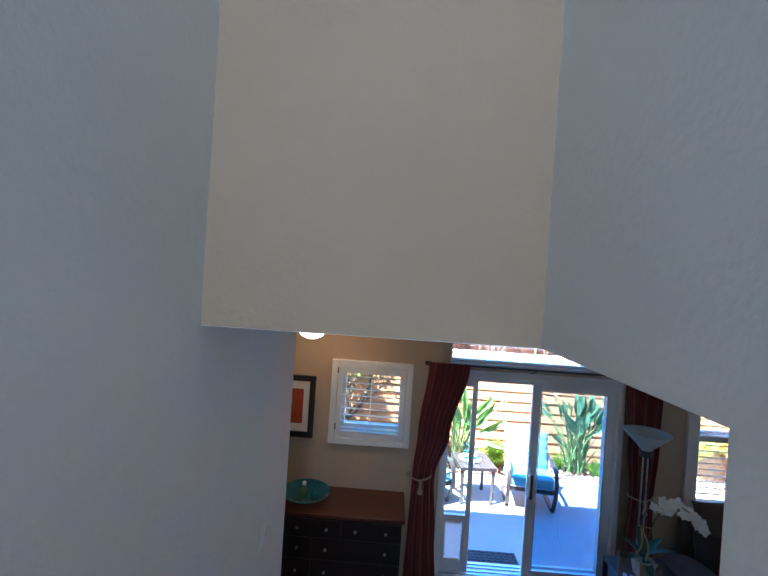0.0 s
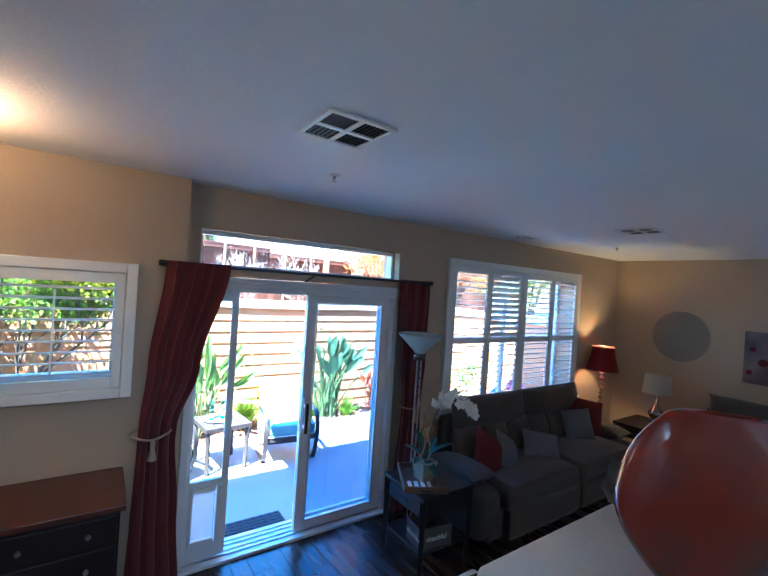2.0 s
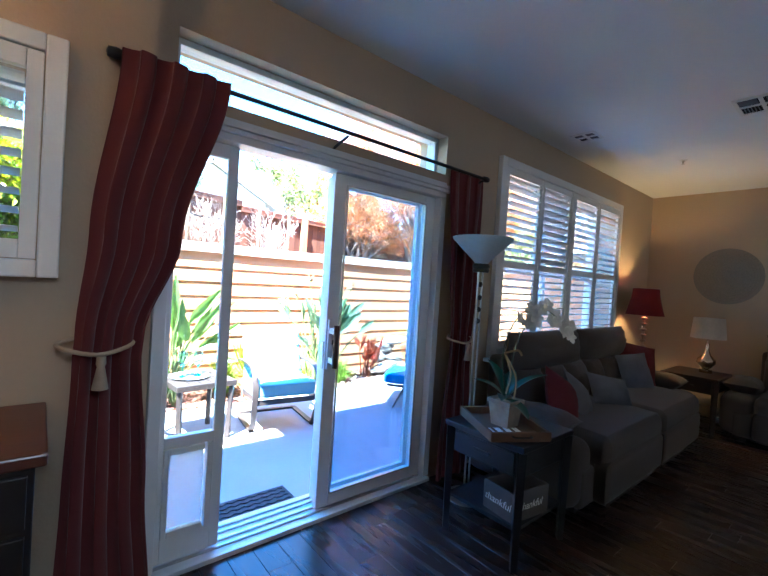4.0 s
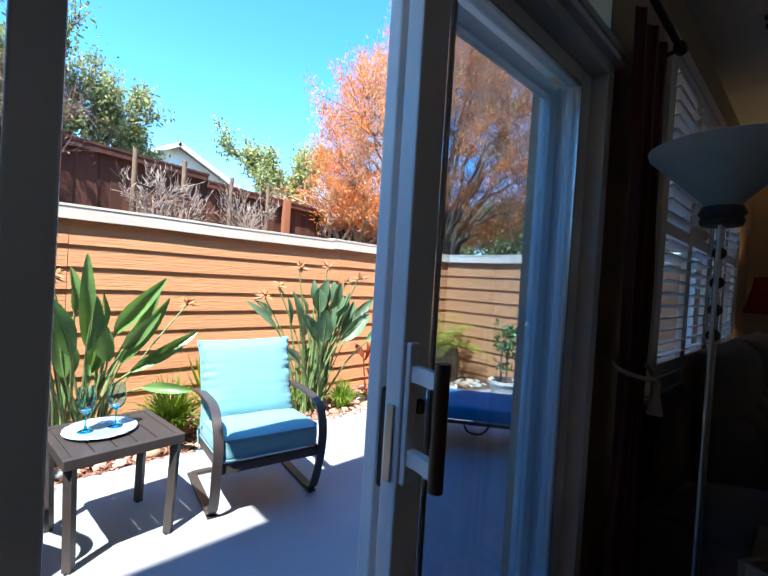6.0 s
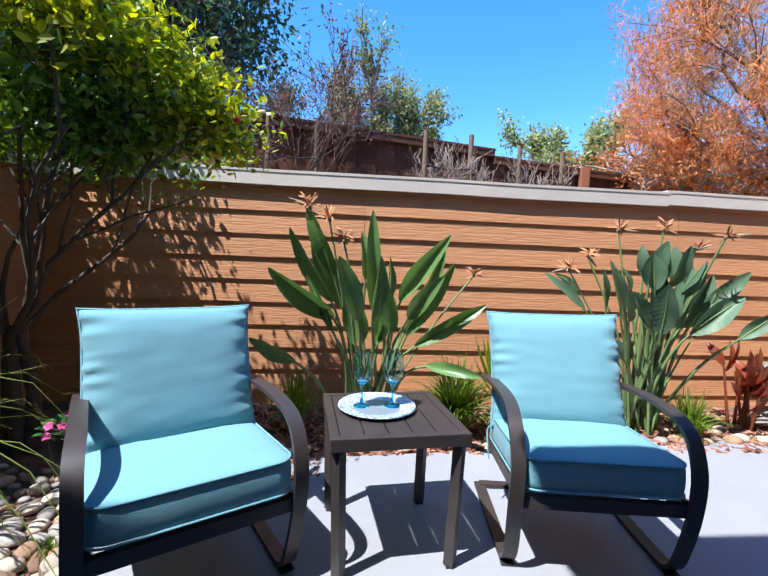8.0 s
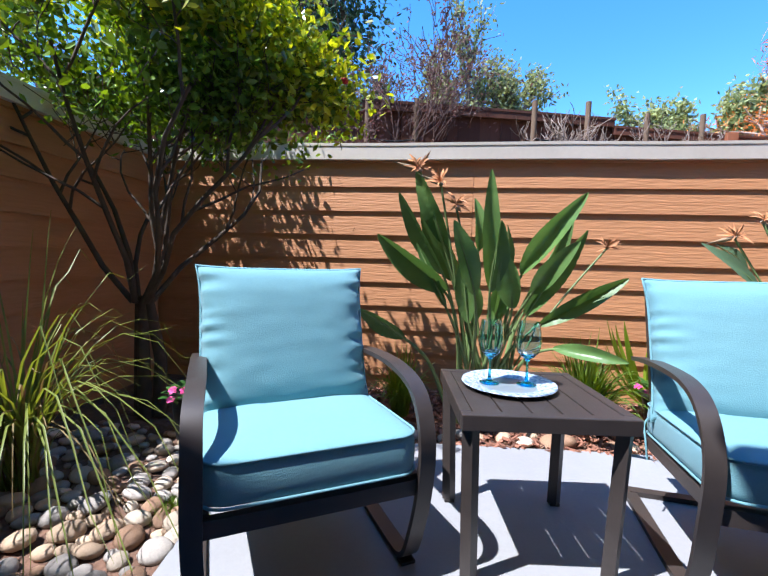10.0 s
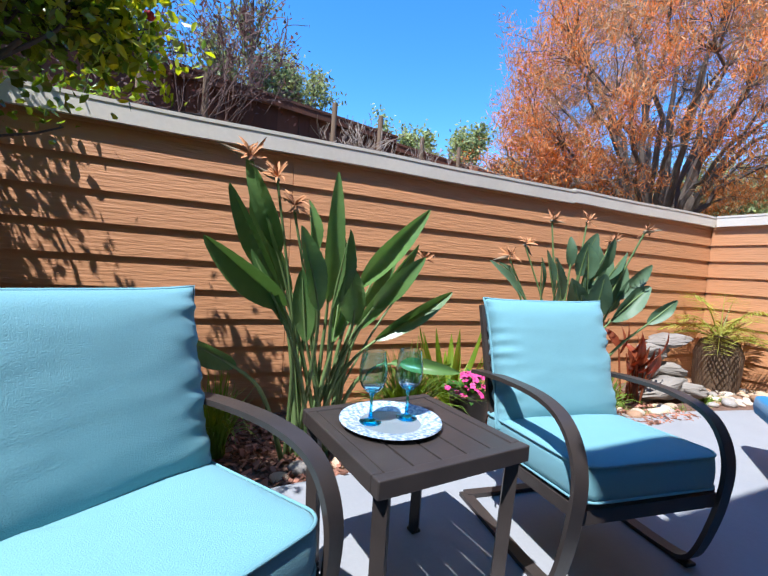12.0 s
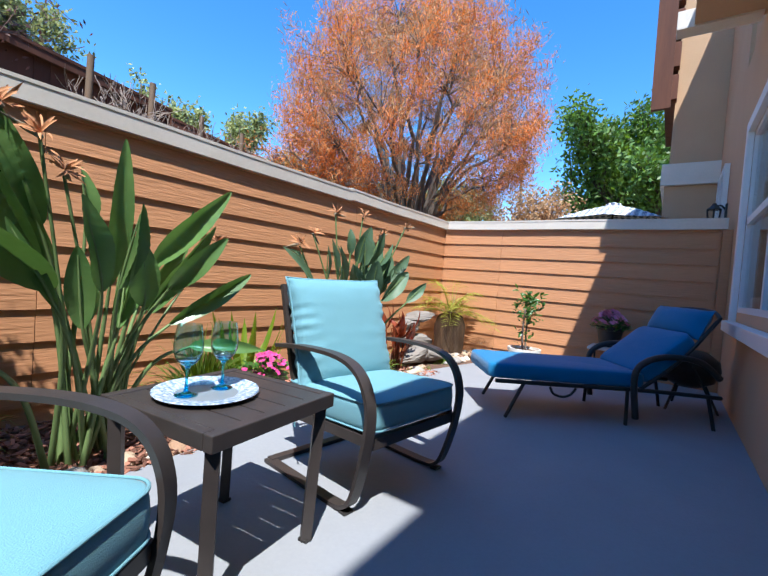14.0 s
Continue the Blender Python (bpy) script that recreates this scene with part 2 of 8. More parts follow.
BLACK = mat("black_metal", (0.018, 0.016, 0.015), 0.42, metal=0.0, col2=(0.03, 0.027, 0.025), scale=15, fine=0.1, bump=0.0002, bscale=300)
BRONZE = mat("bronze_powder_coat", (0.048, 0.038, 0.034), 0.42, col2=(0.035, 0.028, 0.025), scale=12, fine=0.08, bump=0.0003, bscale=400, spec=0.6)

# ---- the house: interior ----
FLOOR_Z, CEIL_Z, PATIO_Z = 0.0, 2.74, -0.15
Y_DOOR, Y_DINE, Y_OUT, X_JOG = 4.43, 4.31, 4.70, 0.99      # inside faces of the garden wall, and its outside
X_EAST, X_WEST, Y_SOUTH, X_STAIR_L, X_STAIR_R = 7.0, -2.6, -3.0, -0.10, 0.93


def structure(name, bm, material, label, category, smooth=None):
    return tagged(part(name, bm, material, smooth=smooth), label, category, kind="structure")


DOOR_HOLE = (1.04, 2.84, 0.0, 2.11)
TRANSOM_HOLE = (1.09, 2.84, 2.17, 2.44)
SHUTTER_HOLE = (3.53, 5.83, 0.90, 2.38)
SMALL_HOLE = (0.0, 0.64, 1.40, 2.08)
structure("wall_north", wallbm("x", Y_DOOR, Y_OUT - 0.08, X_JOG, X_EAST + 0.16, -0.2, 3.4, [DOOR_HOLE, TRANSOM_HOLE, SHUTTER_HOLE]), WALL, "beige painted textured wall with patio door", "wall")
structure("wall_dining", wallbm("x", Y_DINE, Y_OUT - 0.08, X_WEST, X_JOG, -0.2, 3.4, [SMALL_HOLE]), WALL, "beige painted wall with small shuttered window", "wall")
structure("wall_east", wallbm("y", X_EAST, X_EAST + 0.16, Y_SOUTH, Y_DOOR, 0, CEIL_Z), WALL, "beige painted living room end wall", "wall")
structure("wall_west", wallbm("y", X_WEST - 0.16, X_WEST, Y_SOUTH, Y_DINE, 0, CEIL_Z), WALL, "beige painted dining room end wall", "wall")
structure("wall_south", wallbm("x", Y_SOUTH - 0.16, Y_SOUTH, X_WEST, X_EAST, 0, 5.4), WALL, "beige painted back wall", "wall")
structure("wall_stair_west", wallbm("y", X_STAIR_L - 0.12, X_STAIR_L, Y_SOUTH, 2.75, 0, CEIL_Z - 0.002), STAIRWALL, "cream textured wall beside the stairs", "wall")
structure("wall_stair_west_upper", wallbm("y", X_STAIR_L - 0.12, X_STAIR_L, Y_SOUTH, 1.504, CEIL_Z - 0.002, 5.4), STAIRWALL, "cream textured upper stairwell wall", "wall")
structure("wall_stair_east", wallbm("y", X_STAIR_R, X_STAIR_R + 0.12, Y_SOUTH, 0.81, 0, 5.4), STAIRWALL, "cream textured wall beside the stairs", "wall")
structure("wall_stair_east_upper", wallbm("y", X_STAIR_R, X_STAIR_R + 0.12, 0.81, 1.5, CEIL_Z + 0.003, 5.4), STAIRWALL, "cream textured upper stairwell wall", "wall")
structure("wall_stair_header", wallbm("x", 1.5, 1.62, X_STAIR_L, X_STAIR_R + 0.12, CEIL_Z + 0.003, 5.4), WALL, "beige textured wall above the stair opening", "wall")
bm = bmesh.new()
box(bm, X_WEST, Y_SOUTH, CEIL_Z, X_STAIR_L - 0.121, Y_DINE, CEIL_Z + 0.3)
box(bm, X_STAIR_L - 0.121, 1.505, CEIL_Z, X_JOG, Y_DINE, CEIL_Z + 0.3)
box(bm, X_STAIR_R + 0.005, Y_SOUTH, CEIL_Z, X_JOG, 1.505, CEIL_Z + 0.3)
box(bm, X_JOG, Y_SOUTH, CEIL_Z, X_EAST, Y_DOOR, CEIL_Z + 0.3)
structure("ceiling", bm, CEIL, "white textured ceiling", "ceiling")
structure("ceiling_stairwell", boxbm(X_STAIR_L, Y_SOUTH, 5.4, X_STAIR_R, 1.62, 5.5), CEIL, "white textured stairwell ceiling", "ceiling")
structure("floor", boxbm(X_WEST, Y_SOUTH, -0.2, X_EAST, 4.62, -0.012), DARKWOOD, "dark wood plank floor", "floor")
# stairs going down towards the garden door
bm = bmesh.new()
for i in range(16):
    y = 2.35 - 0.223 * i
    box(bm, X_STAIR_L + 0.002, y - 0.223 if i < 15 else Y_SOUTH, 0.0, X_STAIR_R - 0.002, y, 0.1875 * (i + 1))
structure("stairs", bm, mat("stair_carpet", (0.42, 0.37, 0.30), 0.95, bump=0.004, bscale=200, fine=0.1), "carpeted stairs going down", "stairs")

# ---- the house: outside ----
structure("wall_outside", wallbm("x", Y_OUT - 0.079, Y_OUT, X_WEST - 0.16, 9.5, -0.3, 3.45, [DOOR_HOLE, TRANSOM_HOLE, (SHUTTER_HOLE[0], SHUTTER_HOLE[1], 0.76, SHUTTER_HOLE[3]), SMALL_HOLE]), STUCCO, "tan stucco outside wall of the house", "wall")
bm = bmesh.new()
box(bm, 0.86, 4.2, 3.45, 5.9, 5.22, 3.62)
structure("patio_overhang", bm, STUCCO, "tan stucco overhang above the patio", "overhang")
structure("upper_wall", boxbm(0.86, 4.1, 3.63, 5.9, 4.3, 5.9), STUCCO, "tan stucco upper wall set back", "wall")
structure("upper_trim", boxbm(5.80, 4.72, 3.43, 5.98, 5.36, 3.61, bevel=0.006), CAPPAINT, "off-white trim under the upper storey", "trim")
structure("upper_wall_east", boxbm(5.905, 4.3, 3.452, 9.5, 4.66, 4.8), STUCCO, "tan stucco upper wall", "wall")
structure("eave_west", boxbm(X_WEST - 0.4, 4.0, 3.45, 0.858, 4.66, 3.6, bevel=0.004), CAPPAINT, "off-white painted roof eave", "eave")
structure("wall_upper_storey", boxbm(6.95, 4.26, 3.452, 9.49, Y_OUT, 6.2), STUCCO, "tan stucco upper storey wall", "wall")
structure("roof_house", boxbm(X_WEST - 0.4, -3.6, 5.55, 9.5, 4.25, 5.7), mat("roof_brown", (0.12, 0.09, 0.07), 0.9, bump=0.004), "brown shingled house roof", "roof")

# the neighbouring bay past the end wall, with its band, window and rake
bay = thing("neighbour_bay", "tan stucco bay of the next house with off-white band", "house", pose(9.5, 4.7, 0))
part("wall", boxbm(0, -2.0, -0.3, 3, 0.74, 2.76), STUCCO, bay)
part("wall", boxbm(0.05, -2.0, 3.12, 3, 0.70, 6.6), STUCCO, bay)
part("band", boxbm(-0.08, -2.0, 2.76, 3, 0.80, 3.12, bevel=0.004), CAPPAINT, bay, "off-white painted band")
bm = bmesh.new()
tube(bm, [(-0.1, 0.90, 4.06), (-0.1, 0.93, 7.0)], 0.05, n=4, ry=0.14)
part("rake_board", bm, FENCEWOOD, bay, "dark brown roof rake board")
bm = bmesh.new()
for i in range(5):
    box(bm, -0.12, 0.68, 4.2 + 0.55 * i, 2.5, 0.86, 4.62 + 0.55 * i, bevel=0.01)
part("eave_tile", bm, FENCEWOOD, bay, "brown tile edges")


def wall_window(name, x0, x1, z0, z1, label):
    """A white sash window on the outside wall: casing, sill, frame, two panes."""
    w = thing(name, label, "window", pose((x0 + x1) / 2, Y_OUT, z0), kind="structure")
    h, a = z1 - z0, (x1 - x0) / 2
    bm = bmesh.new()
    box(bm, -a - 0.10, 0.002, -0.10, -a, 0.05, h + 0.10, bevel=0.004)
    box(bm, a, 0.002, -0.10, a + 0.10, 0.05, h + 0.10, bevel=0.004)
    box(bm, -a, 0.002, h, a, 0.05, h + 0.10, bevel=0.004)
    part("casing", bm, WHITE, w)
    part("sill", boxbm(-a - 0.16, 0.002, -0.18, a + 0.16, 0.09, -0.085, bevel=0.006), WHITE, w)
    bm = bmesh.new()
    for u, v, s, e in ((-a, a, 0.0, 0.05), (-a, a, h / 2 - 0.03, h / 2 + 0.03), (-a, a, h - 0.05, h), (-a, -a + 0.05, 0.05, h - 0.05), (a - 0.05, a, 0.05, h - 0.05), (-0.03, 0.03, 0.05, h - 0.05)):
        box(bm, u, -0.05, s, v, 0.0, e)
    part("window_frame", bm, VINYL, w)
    for u, v in ((-a + 0.05, -0.03), (0.03, a - 0.05)):
        for s, e in ((0.05, h / 2 - 0.03), (h / 2 + 0.03, h - 0.05)):
            p = part("pane", boxbm(u, -0.03, s, v, -0.024, e), GLASS, w)
            p.visible_shadow = False
    return w


wall_window("window_patio", SHUTTER_HOLE[0], SHUTTER_HOLE[1], 0.758, SHUTTER_HOLE[3], "white sash window in the stucco wall")
# a small window and a lantern beyond the end fence
w = thing("window_beyond", "white framed window beyond the end fence", "window", pose(8.35, Y_OUT, 1.75), kind="structure")
bm = bmesh.new()
for u, v, s, e in ((-0.5, 0.5, 0, 0.09), (-0.5, 0.5, 0.81, 0.9), (-0.5, -0.41, 0.09, 0.81), (0.41, 0.5, 0.09, 0.81), (-0.03, 0.03, 0.09, 0.81)):
    box(bm, u, 0.002, s, v, 0.06, e, bevel=0.004)
part("casing", bm, WHITE, w)
part("pane", boxbm(-0.41, 0.002, 0.09, 0.41, 0.012, 0.81), mat("dark_pane", (0.02, 0.025, 0.03), 0.05), w)
lan = thing("wall_lantern", "black metal wall lantern on the stucco wall", "lantern", pose(7.75, Y_OUT, 1.98))
part("bracket", tube(bmesh.new(), smoothline([(0, 0.0, 0.02), (0, 0.06, 0.10), (0, 0.13, 0.08)], 5), 0.012), BLACK, lan)
part("backplate", boxbm(-0.05, 0.0, -0.1, 0.05, 0.02, 0.12, bevel=0.006), BLACK, lan)
bm = bmesh.new()
lathe(bm, [(0.02, 0.13), (0.035, 0.10), (0.09, 0.05), (0.085, 0.045)], 6, pose(0, 0.13, 0))
lathe(bm, [(0.06, -0.16), (0.065, -0.15), (0.02, -0.19)], 6, pose(0, 0.13, 0))
for k in range(6):
    a = k * math.pi / 3
    tube(bm, [(0.058 * math.cos(a), 0.13 + 0.058 * math.sin(a), -0.15), (0.08 * math.cos(a), 0.13 + 0.08 * math.sin(a), 0.05)], 0.006, 4)
part("cage", bm, BLACK, lan)
part("lens", lathe(bmesh.new(), [(0.0, -0.15), (0.05, -0.15), (0.07, 0.045), (0, 0.045)], 6, pose(0, 0.13, 0)), GLASS, lan)

# ---- the garden: ground, patio, walls ----
Y_FENCE, X_EFENCE, X_WFENCE, FENCE_TOP = 8.17, 6.78, -0.84, 1.635


def ground_height(x, y):
    if y < 8.3:
        return -0.24
    up = min(max((y - 8.3) / 0.25, 0), 1)
    far = min(max((y - 14) / 40, 0), 1)
    return -0.24 + up * 1.45 + far * 1.5 + (0.25 * noise.noise((x * 0.15, y * 0.15, 0)) if y > 9 else 0)


def steps(lo, hi, near0, near1, fine, coarse):
    v = [near0 + fine * i for i in range(int((near1 - near0) / fine) + 1)]
    a, s = near0, coarse
    while a > lo:
        a -= s
        s *= 1.6
        v.insert(0, max(a, lo))
    a, s = near1, coarse
    while a < hi:
        a += s
        s *= 1.6
        v.append(min(a, hi))
    return sorted(set(v))


gx, gy = steps(-900, 900, -6, 18, 0.75, 1.5), steps(-900, 900, 7.7, 16, 0.25, 1.0)
bm = bmesh.new()
grid = [[bm.verts.new((x, y, ground_height(x, y))) for x in gx] for y in gy]
for r0, r1 in zip(grid, grid[1:]):
    for i in range(len(gx) - 1):
        bm.faces.new((r0[i], r0[i + 1], r1[i + 1], r1[i]))
structure("ground", bm, HILL, "dry ground rising behind the garden wall", "ground", smooth=60)

# patio slab: its edge runs along the bed, and cuts back to the cobbles beside the far chair
bm = bmesh.new()
edge = [(0.72, 4.70), (0.68, 5.9), (0.62, 6.35), (0.95, 6.9), (1.45, 7.13), (2.4, 7.2), (3.2, 7.22), (4.3, 7.32), (5.0, 7.3), (5.9, 7.12), (6.78, 6.9), (6.78, 4.70)]
top = [bm.verts.new((x, y, PATIO_Z)) for x, y in edge]
bot = [bm.verts.new((x, y, -0.30)) for x, y in edge]
bm.faces.new(top)
for i in range(len(edge)):
    j = (i + 1) % len(edge)
    bm.faces.new((top[j], top[i], bot[i], bot[j]))
bmesh.ops.recalc_face_normals(bm, faces=bm.faces)
structure("patio", bm, PATIO, "grey painted concrete patio slab", "patio")
BED = structure("planting_bed", boxbm(X_WFENCE, 4.70, -0.32, X_EFENCE, Y_FENCE, -0.175), DIRT, "dark soil planting bed with cobbles and mulch", "soil")

FENCE_N = structure("fence_north", boxbm(X_WFENCE - 0.1, Y_FENCE, -0.3, X_EFENCE + 0.1, Y_FENCE + 0.09, FENCE_TOP - 0.005), SIDING, "tan lap-siding garden wall", "fence")
FENCE_E = structure("fence_east", boxbm(X_EFENCE, Y_OUT + 0.002, -0.3, X_EFENCE + 0.09, Y_FENCE - 0.002, FENCE_TOP - 0.005), SIDING, "tan lap-siding garden wall", "fence")
FENCE_W = structure("fence_west", boxbm(X_WFENCE - 0.09, Y_OUT + 0.002, -0.3, X_WFENCE, Y_FENCE - 0.002, FENCE_TOP - 0.005), SIDING, "tan lap-siding garden wall", "fence")
structure("fence_post_east", boxbm(X_EFENCE - 0.05, Y_OUT + 0.004, -0.28, X_EFENCE - 0.002, Y_OUT + 0.09, FENCE_TOP - 0.005), SIDING, "tan painted end trim of the garden wall", "trim")


def cap_piece(name, x0, x1, dz, m):
    bm = bmesh.new()
    n = 8
    prof = [(-0.055, 0.0), (-0.058, 0.099), (-0.062, 0.101), (-0.063, 0.122), (0.17, 0.128), (0.17, 0.101), (0.14, 0.098), (0.14, 0.0)]
    rings = []
    for i in range(n + 1):
        x = x0 + (x1 - x0) * i / n
        wob = 0.004 * math.sin(3.1 * x + 1)
        rings.append([bm.verts.new((x, a + wob * 0.5, b + dz + wob)) for a, b in prof])
    for r0, r1 in zip(rings, rings[1:]):
        for k in range(len(prof)):
            j = (k + 1) % len(prof)
            bm.faces.new((r0[k], r0[j], r1[j], r1[k]))
    bm.faces.new(rings[0])
    bm.faces.new(rings[-1][::-1])
    bmesh.ops.recalc_face_normals(bm, faces=bm.faces)
    bmesh.ops.transform(bm, matrix=m, verts=bm.verts)
    return structure(name, bm, CAPPAINT, "off-white painted cap along the garden wall", "cap")


cap_piece("cap_north_1", X_WFENCE - 0.1, 4.42, -0.012, pose(0, Y_FENCE, FENCE_TOP))
cap_piece("cap_north_2", 4.40, X_EFENCE + 0.12, 0.0, pose(0, Y_FENCE, FENCE_TOP + 0.002))
cap_piece("cap_east", -3.42, -0.08, 0.0, pose(X_EFENCE, Y_FENCE, FENCE_TOP + 0.001, 0, 0, -90) @ Matrix.Scale(-1, 4, (1, 0, 0)))
cap_piece("cap_west", -3.42, -0.08, 0.0, pose(X_WFENCE, Y_FENCE, FENCE_TOP + 0.001, 0, 0, 90))

# redwood fence along the slope behind, with rails, a cut post and staked shrubs
back = thing("redwood_fence", "weathered dark redwood board fence on the slope", "fence", pose(0, 0, 0), kind="structure")
FX = Vector((1, 0.25, 0)).normalized()


def back_line(s):
    return Vector((-3.0, 9.22, 0)) + FX * s


bm0 = boxbm(-0.076, -0.01, 0, 0.076, 0.01, 1.62)
board_mesh = bpy.data.meshes.new("board")
bm0.to_mesh(board_mesh)
bm0.free()
board_mesh.materials.append(FENCEWOOD)
turn = math.degrees(math.atan2(FX.y, FX.x))
for i in range(125):
    p = back_line(0.145 * i)
    ob = new("board", board_mesh)
    ob.parent = back
    drop = 0.0 if 0.145 * i < 7.0 else 0.10
    ob.matrix_basis = pose(p.x, p.y, 1.16 - drop + random.uniform(-0.01, 0.01), random.uniform(-0.4, 0.4), 0, turn + random.uniform(-2, 4))
for s0, s1, z in ((0, 7.0, 2.77), (7.0, 18, 2.67)):
    a, b = back_line(s0), back_line(s1)
    for dz, dy, nm, hh in ((0.0, -0.05, "rail", 0.045), (0.055, 0.0, "cap_board", 0.016)):
        bm = bmesh.new()
        tube(bm, [(a.x, a.y + dy, z + dz), (b.x, b.y + dy, z + dz)], 0.025 if nm == "rail" else 0.08, 4, ry=hh)
        part(nm, bm, FENCEWOOD, back)
REDPOST = mat("fresh_redwood", (0.36, 0.13, 0.06), 0.8, col2=(0.25, 0.09, 0.04), scale=6, stretch=(1, 1, 0.2), bump=0.002, bscale=30)
p = back_line(8.72)
part("post", boxbm(p.x - 0.07, p.y - 0.16, 1.0, p.x + 0.07, p.y - 0.05, 2.74, bevel=0.006), REDPOST, back, "fresh reddish post")

# ---- patio furniture ----
AQUA = mat("aqua_canvas", (0.167, 0.354, 0.405), 0.85, col2=(0.146, 0.322, 0.373), scale=2.5, mix=0.6, bump=0.0018, bscale=330, fine=0.16, sheen=0.1, stretch=(1, 1, 1))
BLUE = mat("blue_canvas", (0.006, 0.17, 0.36), 0.85, col2=(0.005, 0.14, 0.30), scale=3, bump=0.0006, bscale=700, fine=0.05, sheen=0.2)


def cushion(w, d, h, puff=0.35, n=18, wrinkle=0.006, seed=0, square=5.0, mid=0.0, pucker=0.0):
    """A stuffed box cushion, centred, with rounded edges, a swelling middle and puckered sides."""
    bm = bmesh.new()
    vs = {}
    for side in (0, 1):
        for i in range(n + 1):
            for j in range(n + 1):
                u, v = 2 * i / n - 1, 2 * j / n - 1
                if side and (abs(u) == 1 or abs(v) == 1):
                    vs[1, i, j] = vs[0, i, j]
                    continue
                e = max(0.0, 1 - abs(u) ** square) * max(0.0, 1 - abs(v) ** square)
                z = (e ** 0.45) * (1 - puff) + puff * e * (1 - 0.45 * (u * u + v * v))
                side_u = max(0.0, (abs(u) - 0.45) / 0.55) ** 2.6
                gather = noise.noise((v * 8.5, seed + (3 if u > 0 else 0), 2.0 + 0.8 * abs(u))) * (1 - abs(v) ** 6)
                pull = 1 - 0.055 * (1 - v ** 4) * abs(u) ** 3 + pucker * 0.028 * gather * side_u
                pull2 = 1 - 0.035 * (1 - u ** 4) * abs(v) ** 3
                q = (u * 3, v * 3, seed + side * 5)
                wr = wrinkle * noise.noise((u * 2.2 + seed, v * 6.5, side)) * (0.4 + abs(u)) + 0.5 * wrinkle * noise.noise(q) + pucker * 0.036 * gather * side_u * e ** 0.3
                zz = (1 if side == 0 else -1) * (h / 2 * z + wr * (e > 0) + mid * e * (1 - u * u))
                vs[side, i, j] = bm.verts.new((u * w / 2 * pull, v * d / 2 * pull2, zz))
    for side in (0, 1):
        for i in range(n):
            for j in range(n):
                f = [vs[side, i, j], vs[side, i + 1, j], vs[side, i + 1, j + 1], vs[side, i, j + 1]]
                f = list(dict.fromkeys(f))
                if len(f) > 2:
                    try:
                        bm.faces.new(f if side == 0 else f[::-1])
                    except ValueError:
                        pass
    return bm


def boxcushion(w, d, h, round_=0.045, crown=0.02, seed=0, wrinkle=0.004):
    """A boxed seat cushion: flat top with a slight crown, upright sides."""
    bm = bmesh.new()
    bmesh.ops.create_grid(bm, x_segments=16, y_segments=16, size=0.5)
    top = list(bm.verts)
    ex = bmesh.ops.extrude_face_region(bm, geom=list(bm.faces))
    low = [g for g in ex["geom"] if isinstance(g, bmesh.types.BMVert)]
    for v in top:
        v.co.z = 0.5
    for v in low:
        v.co.z = -0.5
    for v in bm.verts:
        u, t = v.co.x * 2, v.co.y * 2
        s = 1 if v.co.z > 0 else -1
        r = max(abs(u), abs(t))
        k = 1 - 0.02 * (r > 0.95)
        v.co = Vector((u * w / 2 * k, t * d / 2 * k, s * (h / 2 + crown * (1 - u * u) * (1 - t * t)) + wrinkle * noise.noise((u * 2.5 + seed, t * 4, s))))
    bmesh.ops.recalc_face_normals(bm, faces=bm.faces)
    es = [e for e in bm.edges if len(e.link_faces) == 2 and e.calc_face_angle(0) > 0.8]
    bmesh.ops.bevel(bm, geom=es, offset=round_, segments=3, profile=0.6, affect="EDGES")
    return bm


def seatcushion(w, d, h, r=0.075, crown=0.022, seed=0):
    """A boxed seat cushion with rounded corners, a plump top and bulging sides."""
    rim = outline(w, d, 0.0, r, 8)
    bm = bmesh.new()
    levels = [(f, 1) for f in (0.2, 0.4, 0.6, 0.76, 0.88, 0.95, 0.985)] + [(1.0, z) for z in (0.96, 0.6, 0.0, -0.6, -0.96)] + [(f, -1) for f in (0.985, 0.88, 0.6, 0.25)]
    rings = []
    for f, side in levels:
        ring = []
        for i, (x, y, _) in enumerate(rim):
            swell = 1 + (0.016 * (1 - side * side) if abs(side) < 1 else 0.0)
            z = h / 2 * side + (crown * (1 - f ** 3) * side if abs(side) == 1 else 0.0)
            z += 0.006 * noise.noise((x * 7 + seed, y * 7, side)) + 0.0025 * noise.noise((x * 30, y * 12 + seed, 3)) * f
            z -= 0.008 * max(0.0, (f - 0.93) / 0.07) * abs(side) * (1 if side > 0 else -1)
            ring.append(bm.verts.new((x * f * swell, y * f * swell, z)))
        rings.append(ring)
    n = len(rim)
    for a, b in zip(rings, rings[1:]):
        for k in range(n):
            bm.faces.new((a[k], b[k], b[(k + 1) % n], a[(k + 1) % n]))
    bm.faces.new(rings[0])
    bm.faces.new(rings[-1][::-1])
    bmesh.ops.recalc_face_normals(bm, faces=bm.faces)
    return bm


def outline(w, d, z, r=0.05, n=5):
    pts = []
    for cx, cy, a0 in ((1, 1, 0), (-1, 1, 90), (-1, -1, 180), (1, -1, 270)):
        for k in range(n + 1):
            a = radians(a0 + 90 * k / n)
            pts.append((cx * (w / 2 - r) + r * math.cos(a), cy * (d / 2 - r) + r * math.sin(a), z))
    return pts


